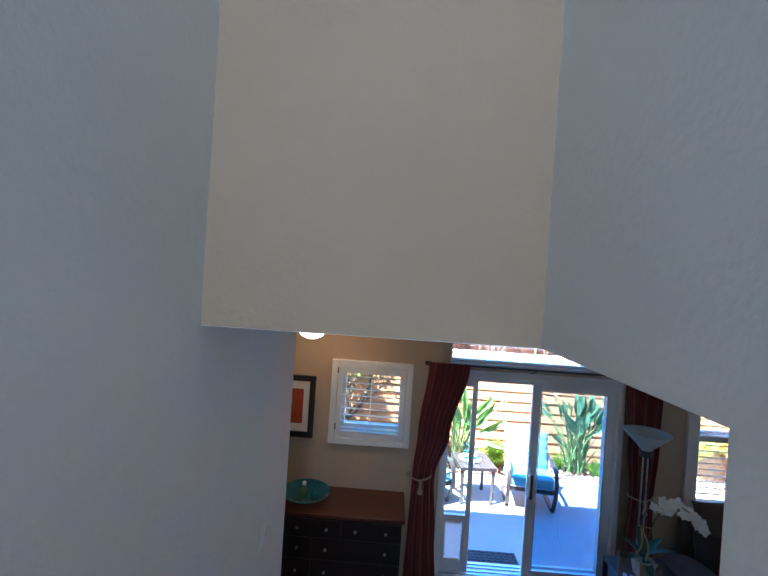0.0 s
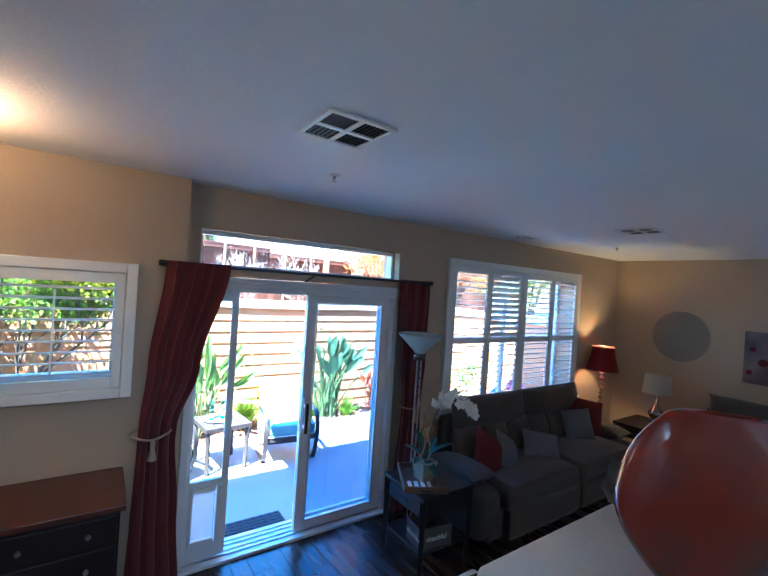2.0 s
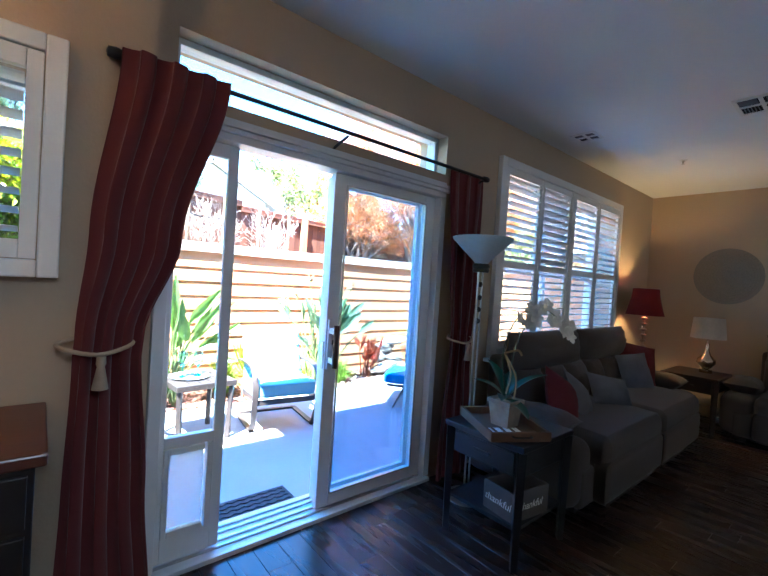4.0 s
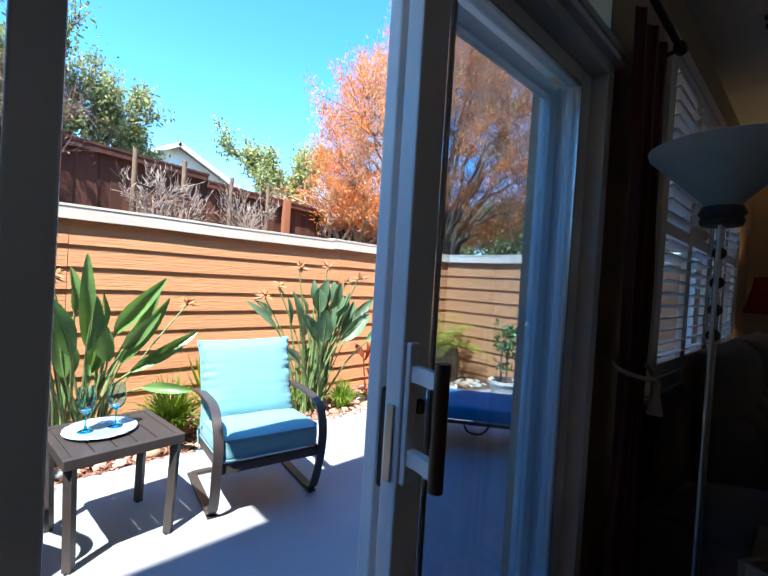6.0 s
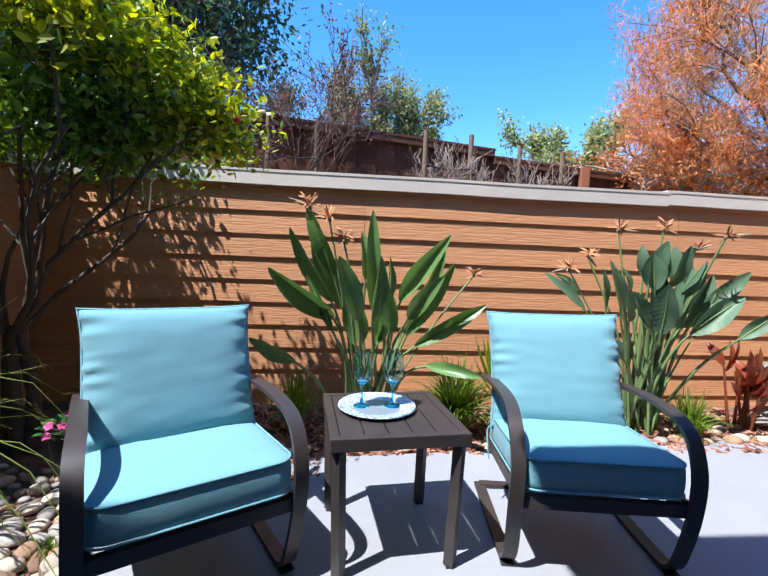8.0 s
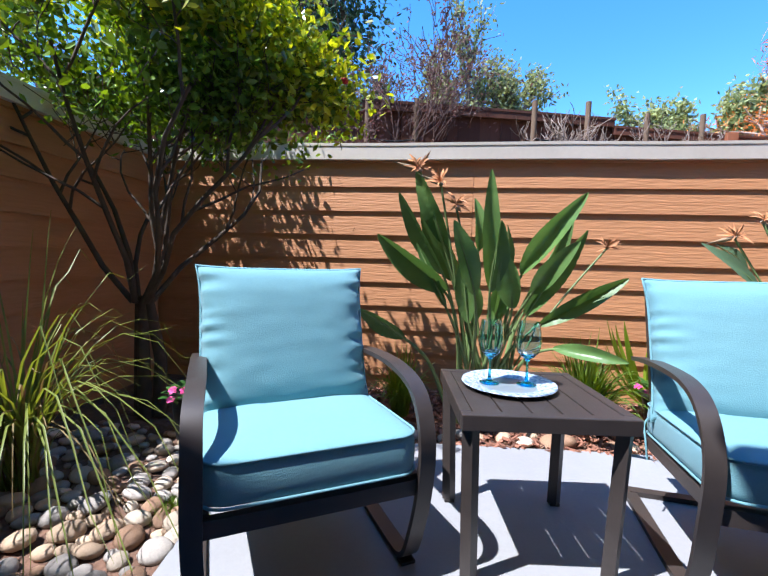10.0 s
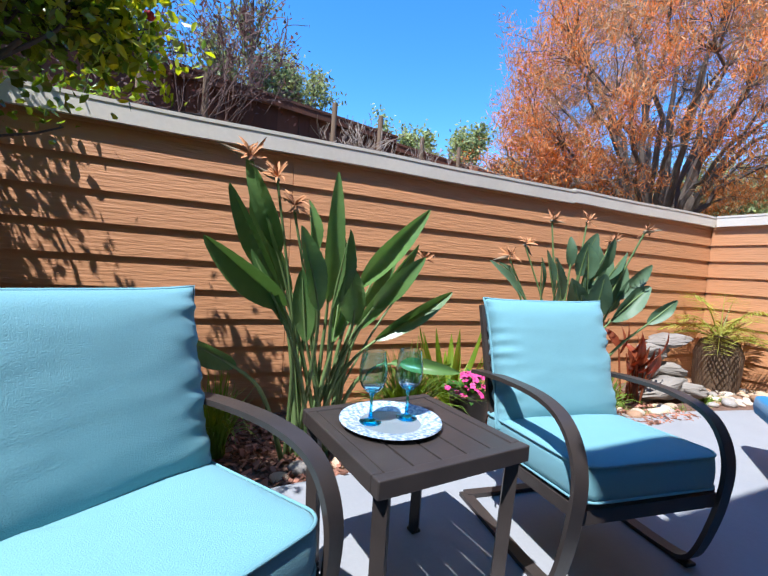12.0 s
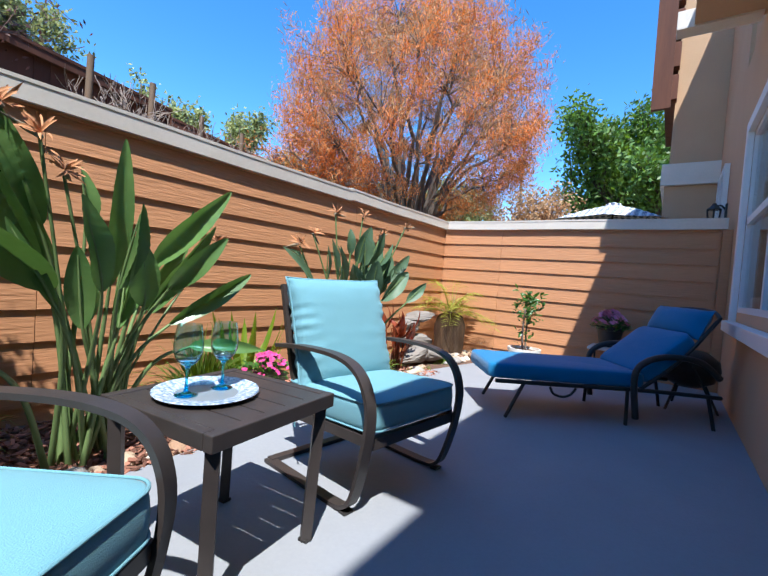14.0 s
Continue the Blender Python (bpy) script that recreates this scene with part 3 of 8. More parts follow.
def patio_chair():
    """Spring-base armchair, facing -y, origin on the ground under the seat."""
    c = thing("patio_armchair", "bronze metal patio armchair with flat bent arms", "chair", group="pair of patio armchairs")
    for s in (-1, 1):
        x = 0.315 * s
        arm = smoothline([(x, 0.34, 0.60), (x, 0.12, 0.625), (x, -0.12, 0.625), (x * 1.02, -0.26, 0.575), (x * 1.02, -0.325, 0.45), (x * 1.02, -0.315, 0.28), (x, -0.27, 0.10), (x, -0.225, 0.03), (x, -0.14, 0.012), (x, 0.10, 0.011), (x, 0.36, 0.011)], 7)
        part("arm", tube(bmesh.new(), arm, 0.026, 4, ry=0.0085, up=(0, 0, 1)), BRONZE, c, smooth=35)
        part("back_post", tube(bmesh.new(), smoothline([(x * 0.86, 0.19, 0.30), (x * 0.86, 0.28, 0.52), (x * 0.86, 0.40, 0.90)], 5), 0.016, 4, ry=0.012), BRONZE, c, smooth=35)
        part("side_rail", tube(bmesh.new(), [(x * 0.94, -0.30, 0.315), (x * 0.94, 0.22, 0.295)], 0.014, 4, ry=0.022), BRONZE, c)
        part("foot", boxbm(x - 0.026, -0.245, 0.0, x + 0.026, -0.205, 0.012, bevel=0.003), BLACK, c)
    part("front_rail", tube(bmesh.new(), [(-0.31, -0.298, 0.30), (0.31, -0.298, 0.30)], 0.014, 4, ry=0.024), BRONZE, c)
    part("rear_rail", tube(bmesh.new(), [(-0.30, 0.22, 0.295), (0.30, 0.22, 0.295)], 0.014, 4, ry=0.02), BRONZE, c)
    part("base_bar", tube(bmesh.new(), [(-0.315, 0.35, 0.012), (0.315, 0.35, 0.012)], 0.022, 4, ry=0.010), BRONZE, c)
    for k in range(5):
        z = 0.42 + 0.105 * k
        y = 0.245 + (z - 0.42) * 0.32
        part("back_slat", tube(bmesh.new(), [(-0.275, y, z), (0.275, y, z)], 0.020, 4, ry=0.006, up=(0, 1, 0)), BRONZE, c)
    for k in range(5):
        y = -0.20 + 0.10 * k
        part("seat_slat", tube(bmesh.new(), [(-0.29, y, 0.325), (0.29, y, 0.325)], 0.020, 4, ry=0.006), BRONZE, c)
    return c


def patio_cushions(m, seed, bm_tilt):
    sc = thing("seat_cushion", "aqua canvas box seat cushion with piping", "cushion", m @ pose(0, -0.025, 0.396, -3.0, 0, 0), group="aqua chair cushions")
    part("cover", seatcushion(0.605, 0.60, 0.122, 0.07, 0.020, seed), AQUA, sc, smooth=75)
    for z in (-0.056, 0.056):
        part("piping", tube(bmesh.new(), outline(0.609, 0.604, z, 0.07, 8), 0.0045, 6, closed=True), AQUA, sc, smooth=60)
    bc = thing("back_cushion", "aqua canvas back cushion with puckered sides", "cushion", m @ pose(-0.005, 0.222, 0.675, 90 - 16, 0, 0) @ pose(0, 0, 0, 0, 0, bm_tilt), group="aqua chair cushions")
    part("cover", cushion(0.645, 0.565, 0.18, 0.30, 48, 0.0026, seed + 2.0, 6.0, pucker=0.85), AQUA, bc, smooth=60)
    rim = []
    for k in range(64):
        u, v = [(-1 + k / 8, -1), (1, -1 + (k - 16) / 8), (1 - (k - 32) / 8, 1), (-1, 1 - (k - 48) / 8)][k // 16]
        rim.append((u * 0.3225 * (1 - 0.055 * (1 - v ** 4) * abs(u) ** 3), v * 0.2825 * (1 - 0.035 * (1 - u ** 4) * abs(v) ** 3), 0.0))
    part("piping", tube(bmesh.new(), rim, 0.0055, 6, closed=True), AQUA, bc, smooth=60)
    for s in (-1, 1):
        part("tie", tube(bmesh.new(), smoothline([(s * 0.28, -0.25, -0.03), (s * 0.32, -0.29, -0.06), (s * 0.325, -0.36, -0.05), (s * 0.32, -0.43, -0.06)], 5), 0.004, 5), AQUA, bc, smooth=60)


CH1 = pose(1.042, 6.262, PATIO_Z, 0, 0, 30)
CH2 = pose(2.628, 6.403, PATIO_Z, 0, 0, -7.8)
chair = patio_chair()
chair.matrix_basis = CH1
copy_thing(chair, CH2)
patio_cushions(CH1, 1.0, 0)
patio_cushions(CH2, 7.0, 1)

# side table
tb = thing("side_table", "dark bronze slatted metal side table", "table", pose(1.8165, 6.413, PATIO_Z, 0, 0, 6))
W, D, H = 0.246, 0.246, 0.541
for s in (-1, 1):
    part("apron", boxbm(-W - 0.018, s * D - 0.018, H - 0.05, W + 0.018, s * D + 0.018, H, bevel=0.004), BRONZE, tb)
    part("apron", boxbm(s * W - 0.018, -D + 0.019, H - 0.05, s * W + 0.018, D - 0.019, H - 0.0005, bevel=0.004), BRONZE, tb)
for k in range(5):
    x = -W + 0.0185 + (2 * W - 0.037) * k / 5
    part("slat", boxbm(x + 0.003, -D + 0.019, H - 0.016, x + (2 * W - 0.037) / 5 - 0.003, D - 0.019, H - 0.003, bevel=0.002), BRONZE, tb)
for a in (-1, 1):
    for b in (-1, 1):
        bm = bmesh.new()
        tube(bm, [(a * (W - 0.03), b * (D - 0.03), 0.008), (a * (W - 0.016), b * (D - 0.016), H - 0.05)], 0.019, 4)
        leg = part("leg", bm, BRONZE, tb)
        part("foot", boxbm(a * (W - 0.03) - 0.02, b * (D - 0.03) - 0.02, 0.0, a * (W - 0.03) + 0.02, b * (D - 0.03) + 0.02, 0.012, bevel=0.003), BLACK, tb)

# charger plate and two blue wine glasses
PLATE = mat("blue_white_enamel", (0.56, 0.63, 0.70), 0.25, col2=(0.17, 0.26, 0.38), scale=75, mix=0.22, detail=6, bump=0.0008, bscale=160, spec=0.6)
PLATEIN = mat("silver_plate_centre", (0.42, 0.50, 0.56), 0.25, metal=0.5, col2=(0.34, 0.42, 0.48), scale=8)
pl = thing("charger_plate", "round blue and white speckled charger plate", "plate", pose(1.768, 6.450, 0.391))
part("rim", lathe(bmesh.new(), [(0.10, 0.004), (0.112, 0.010), (0.150, 0.016), (0.166, 0.018), (0.168, 0.014), (0.150, 0.008), (0.11, 0.0), (0.09, 0.0)], 56), PLATE, pl, smooth=50)
part("centre", lathe(bmesh.new(), [(0, 0.0035), (0.10, 0.0035), (0.1005, 0.001), (0, 0.001)], 56), PLATEIN, pl)
AQUAGLASS = bpy.data.materials.new("aqua_glass")
AQUAGLASS.use_nodes = True
gb = AQUAGLASS.node_tree.nodes["Principled BSDF"]
gb.inputs["Base Color"].default_value, gb.inputs["Roughness"].default_value = (0.64, 0.90, 0.97, 1), 0.0
gb.inputs["Transmission Weight"].default_value, gb.inputs["IOR"].default_value = 1.0, 1.45
DEEPGLASS = bpy.data.materials.new("deep_aqua_glass")
DEEPGLASS.use_nodes = True
gb = DEEPGLASS.node_tree.nodes["Principled BSDF"]
gb.inputs["Base Color"].default_value, gb.inputs["Roughness"].default_value = (0.10, 0.70, 0.93, 1), 0.0
gb.inputs["Transmission Weight"].default_value, gb.inputs["IOR"].default_value = 1.0, 1.45


def wine_glass():
    g = thing("wine_glass", "clear blue wine glass with a deep blue stem", "glass", group="pair of wine glasses")
    outer = [(0.022, 0.103), (0.036, 0.118), (0.044, 0.140), (0.046, 0.165), (0.043, 0.195), (0.037, 0.232)]
    inner = [(r - 0.0022, z + (0.003 if i == 0 else 0.0)) for i, (r, z) in enumerate(outer)]
    part("bowl", lathe(bmesh.new(), outer + inner[::-1] + [(0, 0.107)], 32), AQUAGLASS, g, smooth=60)
    part("stem", lathe(bmesh.new(), [(0, 0.0), (0.034, 0.0), (0.036, 0.002), (0.020, 0.007), (0.007, 0.014), (0.0045, 0.04), (0.0045, 0.08), (0.009, 0.094), (0.021, 0.1025), (0, 0.1025)], 28), DEEPGLASS, g, smooth=60)
    return g


g1 = wine_glass()
g1.matrix_basis = pose(1.702, 6.464, 0.3955)
copy_thing(g1, pose(1.836, 6.468, 0.3955))

# chaise lounge with blue cushion
ax = Vector((0.602, -0.798, 0))
LM = pose(4.30, 6.305, PATIO_Z, 0, 0, math.degrees(math.atan2(ax.y, ax.x)))
WICKER = mat("dark_wicker", (0.022, 0.019, 0.018), 0.5, col2=(0.04, 0.034, 0.03), scale=60, bump=0.003, bscale=150)
lo = thing("chaise_lounge", "dark metal chaise lounge with wicker arms, back raised", "lounge", LM)
for s in (-1, 1):
    y = 0.29 * s
    part("frame", tube(bmesh.new(), smoothline([(-0.12, y, 0.27), (0.5, y, 0.27), (1.05, y, 0.27), (1.64, y, 0.25)], 4), 0.016, 8), BLACK, lo, smooth=50)
    for x, lean in ((0.0, -0.10), (0.90, 0.0), (1.58, 0.05)):
        part("leg", tube(bmesh.new(), [(x - lean, y, 0.27), (x + lean * 0.3, y * 1.04, 0.0)], 0.014, 8), BLACK, lo, smooth=50)
    part("arm", tube(bmesh.new(), smoothline([(0.96, y * 1.1, 0.06), (0.92, y * 1.13, 0.38), (1.0, y * 1.15, 0.50), (1.18, y * 1.15, 0.545), (1.42, y * 1.12, 0.52), (1.60, y * 1.06, 0.40)], 6), 0.024, 10), WICKER, lo, smooth=60)
    part("back_rail", tube(bmesh.new(), smoothline([(1.00, y, 0.28), (1.30, y, 0.53), (1.57, y, 0.86)], 5), 0.015, 8), BLACK, lo, smooth=50)
    part("prop", tube(bmesh.new(), [(1.56, y * 0.9, 0.25), (1.34, y * 0.9, 0.60)], 0.010, 6), BLACK, lo)
    part("scroll", tube(bmesh.new(), smoothline([(0.30, y, 0.25), (0.33, y, 0.20), (0.40, y, 0.18), (0.46, y, 0.20), (0.50, y, 0.25)], 5), 0.010, 6), BLACK, lo, smooth=60)
for x in (0.1, 0.4, 0.7, 1.0):
    part("seat_bar", tube(bmesh.new(), [(x, -0.29, 0.262), (x, 0.29, 0.262)], 0.010, 6), BLACK, lo)
part("back_bar", tube(bmesh.new(), smoothline([(1.57, -0.29, 0.86), (1.61, -0.18, 0.905), (1.62, 0.0, 0.915), (1.61, 0.18, 0.905), (1.57, 0.29, 0.86)], 5), 0.015, 8), BLACK, lo, smooth=50)
lc = thing("lounge_cushion", "bright blue canvas chaise cushion", "cushion", LM)
bm = seatcushion(1.20, 0.60, 0.115, 0.06, 0.014, 3)
bmesh.ops.transform(bm, matrix=pose(0.43, 0, 0.345), verts=bm.verts)
part("seat_section", bm, BLUE, lc, smooth=55)
bm = seatcushion(0.50, 0.58, 0.12, 0.06, 0.025, 5)
bmesh.ops.transform(bm, matrix=pose(1.205, 0, 0.525, 0, -40, 0), verts=bm.verts)
part("back_section", bm, BLUE, lc, smooth=55)
lp = thing("head_pillow", "bright blue canvas head pillow", "pillow", LM @ pose(1.465, 0, 0.80, 0, -64, 0))
part("cover", cushion(0.26, 0.60, 0.19, 0.5, 16, 0.006, 4, 4.0), BLUE, lp, smooth=60)

# small white stand with a pot of pink flowers, beside the end wall
POTBLACK = mat("black_plastic_pot", (0.02, 0.02, 0.022), 0.45, scale=20)
WOVEN = mat("white_stand_paint", (0.62, 0.60, 0.56), 0.5)
st = thing("plant_stand", "small white topped black metal plant stand", "stand", pose(6.42, 5.77, PATIO_Z))
part("top", boxbm(-0.22, -0.17, 0.34, 0.22, 0.17, 0.37, bevel=0.006), WOVEN, st)
for a in (-1, 1):
    for b in (-1, 1):
        part("leg", tube(bmesh.new(), [(a * 0.19, b * 0.14, 0.34), (a * 0.19, b * 0.14, 0)], 0.011, 6), BLACK, st)
fp = thing("flower_pot", "black plastic pot of pink blooming flowers", "potted plant", pose(6.45, 5.75, PATIO_Z + 0.37))
part("pot", lathe(bmesh.new(), [(0, 0), (0.10, 0), (0.135, 0.19), (0.148, 0.195), (0.148, 0.225), (0.132, 0.225), (0.125, 0.20), (0, 0.20)], 24), POTBLACK, fp, smooth=40)

# covered round grill by the house wall
gr = thing("kettle_grill", "black kettle grill standing by the house wall", "grill", pose(5.62, 5.02, PATIO_Z))
part("bowl", lathe(bmesh.new(), [(0, 0.20), (0.10, 0.21), (0.20, 0.27), (0.235, 0.36), (0.24, 0.37), (0.225, 0.46), (0.13, 0.53), (0, 0.55)], 28), BLACK, gr, smooth=60)
part("handle", tube(bmesh.new(), smoothline([(-0.06, 0, 0.545), (-0.04, 0, 0.59), (0.04, 0, 0.59), (0.06, 0, 0.545)], 4), 0.008, 6), BLACK, gr, smooth=60)
for k in range(3):
    a = 2 * math.pi * k / 3 + 0.4
    part("leg", tube(bmesh.new(), [(0.13 * math.cos(a), 0.13 * math.sin(a), 0.24), (0.24 * math.cos(a), 0.24 * math.sin(a), 0.0)], 0.011, 6), BLACK, gr)

# door mat outside the sliding door
RUBBER = mat("black_rubber_mat", (0.025, 0.026, 0.03), 0.8, col2=(0.05, 0.05, 0.055), scale=40, bump=0.003, bscale=120)
dm = thing("door_mat", "dark rubber door mat with scalloped ribs", "mat", pose(1.78, 4.93, PATIO_Z))
part("base", boxbm(-0.30, -0.20, 0.0, 0.30, 0.20, 0.008, bevel=0.003), RUBBER, dm)
for j in range(8):
    pts = [(-0.28 + 0.56 * i / 40, -0.17 + 0.048 * j + 0.008 * math.sin(i * 1.2), 0.010) for i in range(41)]
    part("rib", tube(bmesh.new(), pts, 0.006, 4, ry=0.004), RUBBER, dm)

# ---- plants ----
LEAF = leafmat("strelitzia_leaf", (0.165, 0.28, 0.085), (0.075, 0.165, 0.045), 0.34, 0.22, 0.18, 4)
LEAF2 = leafmat("strelitzia_leaf_grey", (0.125, 0.20, 0.11), (0.08, 0.15, 0.075), 0.5, 0.2, 0.15, 4)
STALK = leafmat("pale_stalk", (0.20, 0.28, 0.10), (0.13, 0.20, 0.07), 0.5, 0.1, 0.15, 8)
DRYFLOWER = mat("dried_orange_petal", (0.55, 0.24, 0.09), 0.8, col2=(0.42, 0.20, 0.10), scale=30, vary=0.2)
BEAK = mat("dried_beak", (0.25, 0.24, 0.16), 0.6, col2=(0.36, 0.22, 0.12), scale=12)
GRASS = leafmat("lily_grass", (0.19, 0.27, 0.03), (0.09, 0.18, 0.025), 0.45, 0.3, 0.2, 3)
GRASSL = leafmat("arching_grass", (0.21, 0.245, 0.05), (0.13, 0.17, 0.035), 0.45, 0.3, 0.2, 3)
DRYGRASS = leafmat("dry_grass", (0.30, 0.22, 0.09), (0.20, 0.15, 0.06), 0.7, 0.2, 0.2, 3)
CANNA = leafmat("canna_leaf", (0.20, 0.075, 0.03), (0.28, 0.05, 0.02), 0.4, 0.3, 0.3, 5)
PALM = leafmat("palm_leaf", (0.30, 0.34, 0.05), (0.38, 0.36, 0.08), 0.45, 0.35, 0.15, 3)
LIME = leafmat("lime_leaf", (0.25, 0.32, 0.02), (0.12, 0.25, 0.02), 0.4, 0.4, 0.2, 6)
GARDENIA = leafmat("gardenia_leaf", (0.045, 0.13, 0.025), (0.07, 0.18, 0.03), 0.3, 0.25, 0.2, 4)
# older leaves darkened for the crown's inner shade, young ones brightened as sunlit
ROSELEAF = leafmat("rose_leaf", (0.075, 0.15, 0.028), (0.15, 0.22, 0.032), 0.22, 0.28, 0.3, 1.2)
ROSEYOUNGLIT = leafmat("rose_leaf_young_sunlit", (0.46, 0.48, 0.04), (0.30, 0.40, 0.035), 0.30, 0.45, 0.3, 2)
BARK = mat("dark_bark", (0.055, 0.038, 0.027), 0.9, col2=(0.10, 0.075, 0.055), scale=9, bump=0.006, bscale=40)
GREYBARK = mat("grey_bark", (0.20, 0.155, 0.12), 0.9, col2=(0.11, 0.085, 0.07), scale=6, bump=0.006, bscale=30)
TWIG = mat("pale_dead_twigs", (0.38, 0.30, 0.24), 0.9, col2=(0.27, 0.2, 0.16), scale=10)
REDTWIG = mat("reddish_twigs", (0.17, 0.095, 0.075), 0.9, col2=(0.11, 0.07, 0.06), scale=10)
PINK = mat("pink_petals", (0.74, 0.24, 0.40), 0.6, col2=(0.78, 0.38, 0.50), scale=20, vary=0.2)
MAGENTA = mat("magenta_petals", (0.55, 0.02, 0.16), 0.6, col2=(0.68, 0.08, 0.28), scale=20, vary=0.2)
ROSERED = mat("red_petals", (0.50, 0.012, 0.025), 0.55, col2=(0.36, 0.01, 0.02), scale=20)
PETALWHITE = mat("white_petals", (0.80, 0.78, 0.72), 0.5, col2=(0.72, 0.70, 0.62), scale=20)


def blade(bm, a, b, width, face=(0, -0.8, 0.4), arch=0.06, fold=0.25, n=12, profile=0.75, twist=0.0, wave=0.0, ridge=0.0):
    """A leaf blade from a to b: pointed ends, folded along the midrib, arched; face: the way its upper side looks."""
    a, b = Vector(a), Vector(b)
    d = b - a
    ln = d.length
    d.normalize()
    f = Vector(face)
    f = (f - d * f.dot(d))
    if f.length < 1e-3:
        f = Vector((0.3, -0.6, 0.5))
        f = f - d * f.dot(d)
    f.normalize()
    side = d.cross(f)
    rows = []
    for i in range(n + 1):
        t = i / n
        w = width / 2 * max(math.sin(math.pi * min(t * 0.985 + 0.012, 1)) ** profile * (1.12 - 0.28 * t), 0.015)
        c = a + d * ln * t + f * (4 * arch * ln * t * (1 - t) - arch * ln * 0.4 * t * t)
        tw = twist * (t - 0.3)
        s2 = side * math.cos(tw) + f * math.sin(tw)
        f2 = f * math.cos(tw) - side * math.sin(tw)
        rows.append([bm.verts.new(c + s2 * w * u + f2 * (fold * w * abs(u) ** 1.3 + wave * w * math.sin(9 * t + 3 * u) * abs(u) + ridge * w * math.sin(70 * t - 7 * abs(u)) * abs(u))) for u in (-1, -0.5, 0, 0.5, 1)])
    for r0, r1 in zip(rows, rows[1:]):
        for k in range(4):
            bm.faces.new((r0[k], r0[k + 1], r1[k + 1], r1[k]))


def settle(p):
    """Heights of the tall plants over the slab, brought to the garden wall's scale."""
    return Vector((p[0] - 0.025, p[1] - 0.02, PATIO_Z + 0.96 * (p[2] - PATIO_Z)))


def bop_leaf(plant, base, a, b, width):
    """One paddle leaf on its stalk."""
    base, a, b = Vector(base), settle(a), settle(b)
    foot = base + Vector((random.uniform(-0.11, 0.11), random.uniform(-0.07, 0.07), 0))
    foot.x += (a.x - base.x) * 0.18
    d = (b - a).normalized()
    mid = foot.lerp(a, 0.55) + Vector((0, 0, 0.06)) + (a - d * 0.3 - foot.lerp(a, 0.6)) * 0.25
    part("stalk", tube(bmesh.new(), smoothline([foot, mid, a, a + d * (b - a).length * 0.88], 6), [0.015 - 0.0125 * i / 18 for i in range(19)], 7), plant[1], plant[0], smooth=70)
    bm = bmesh.new()
    blade(bm, a - d * 0.02, b, width * random.uniform(0.92, 1.15), (random.uniform(-0.8, 0.8), -0.8, random.uniform(0.1, 0.5)), random.uniform(-0.03, 0.08), random.uniform(0.35, 1.0), 56, 0.62, random.uniform(-0.7, 0.7), 0.11, 0.035)
    part("leaf", bm, plant[2], plant[0], smooth=70)


def bop_flower(plant, base, at, beak, stem=True):
    """A dried bird-of-paradise bloom: beak and ragged petals on a tall stem."""
    at, base = settle(at), Vector(base)
    foot = base + Vector((random.uniform(-0.08, 0.08), random.uniform(-0.05, 0.05), 0))
    part("flower_stem", tube(bmesh.new(), smoothline([foot, foot.lerp(at, 0.5) + Vector((0, 0, 0.08)), at], 8), 0.007, 6), STALK, plant[0], smooth=70)
    bm = bmesh.new()
    tip = at + Vector(beak)
    tube(bm, [at - Vector(beak) * 0.08, at + Vector(beak) * 0.35, tip], [0.010, 0.013, 0.001], 6)
    bl = part("beak", bm, BEAK, plant[0], smooth=60)
    bm = bmesh.new()
    for k in range(15):
        an = random.uniform(0, 2 * math.pi)
        dr = Vector((math.cos(an), 0.5 * math.sin(an), random.uniform(-0.5, 1.3))).normalized()
        q = at + Vector((0, -0.01, 0.012))
        blade(bm, q, q + dr * random.uniform(0.06, 0.11), random.uniform(0.010, 0.018), (random.uniform(-1, 1), -1, 0.3), random.uniform(-0.1, 0.25), 0.3, 5)
    part("petals", bm, DRYFLOWER, plant[0])


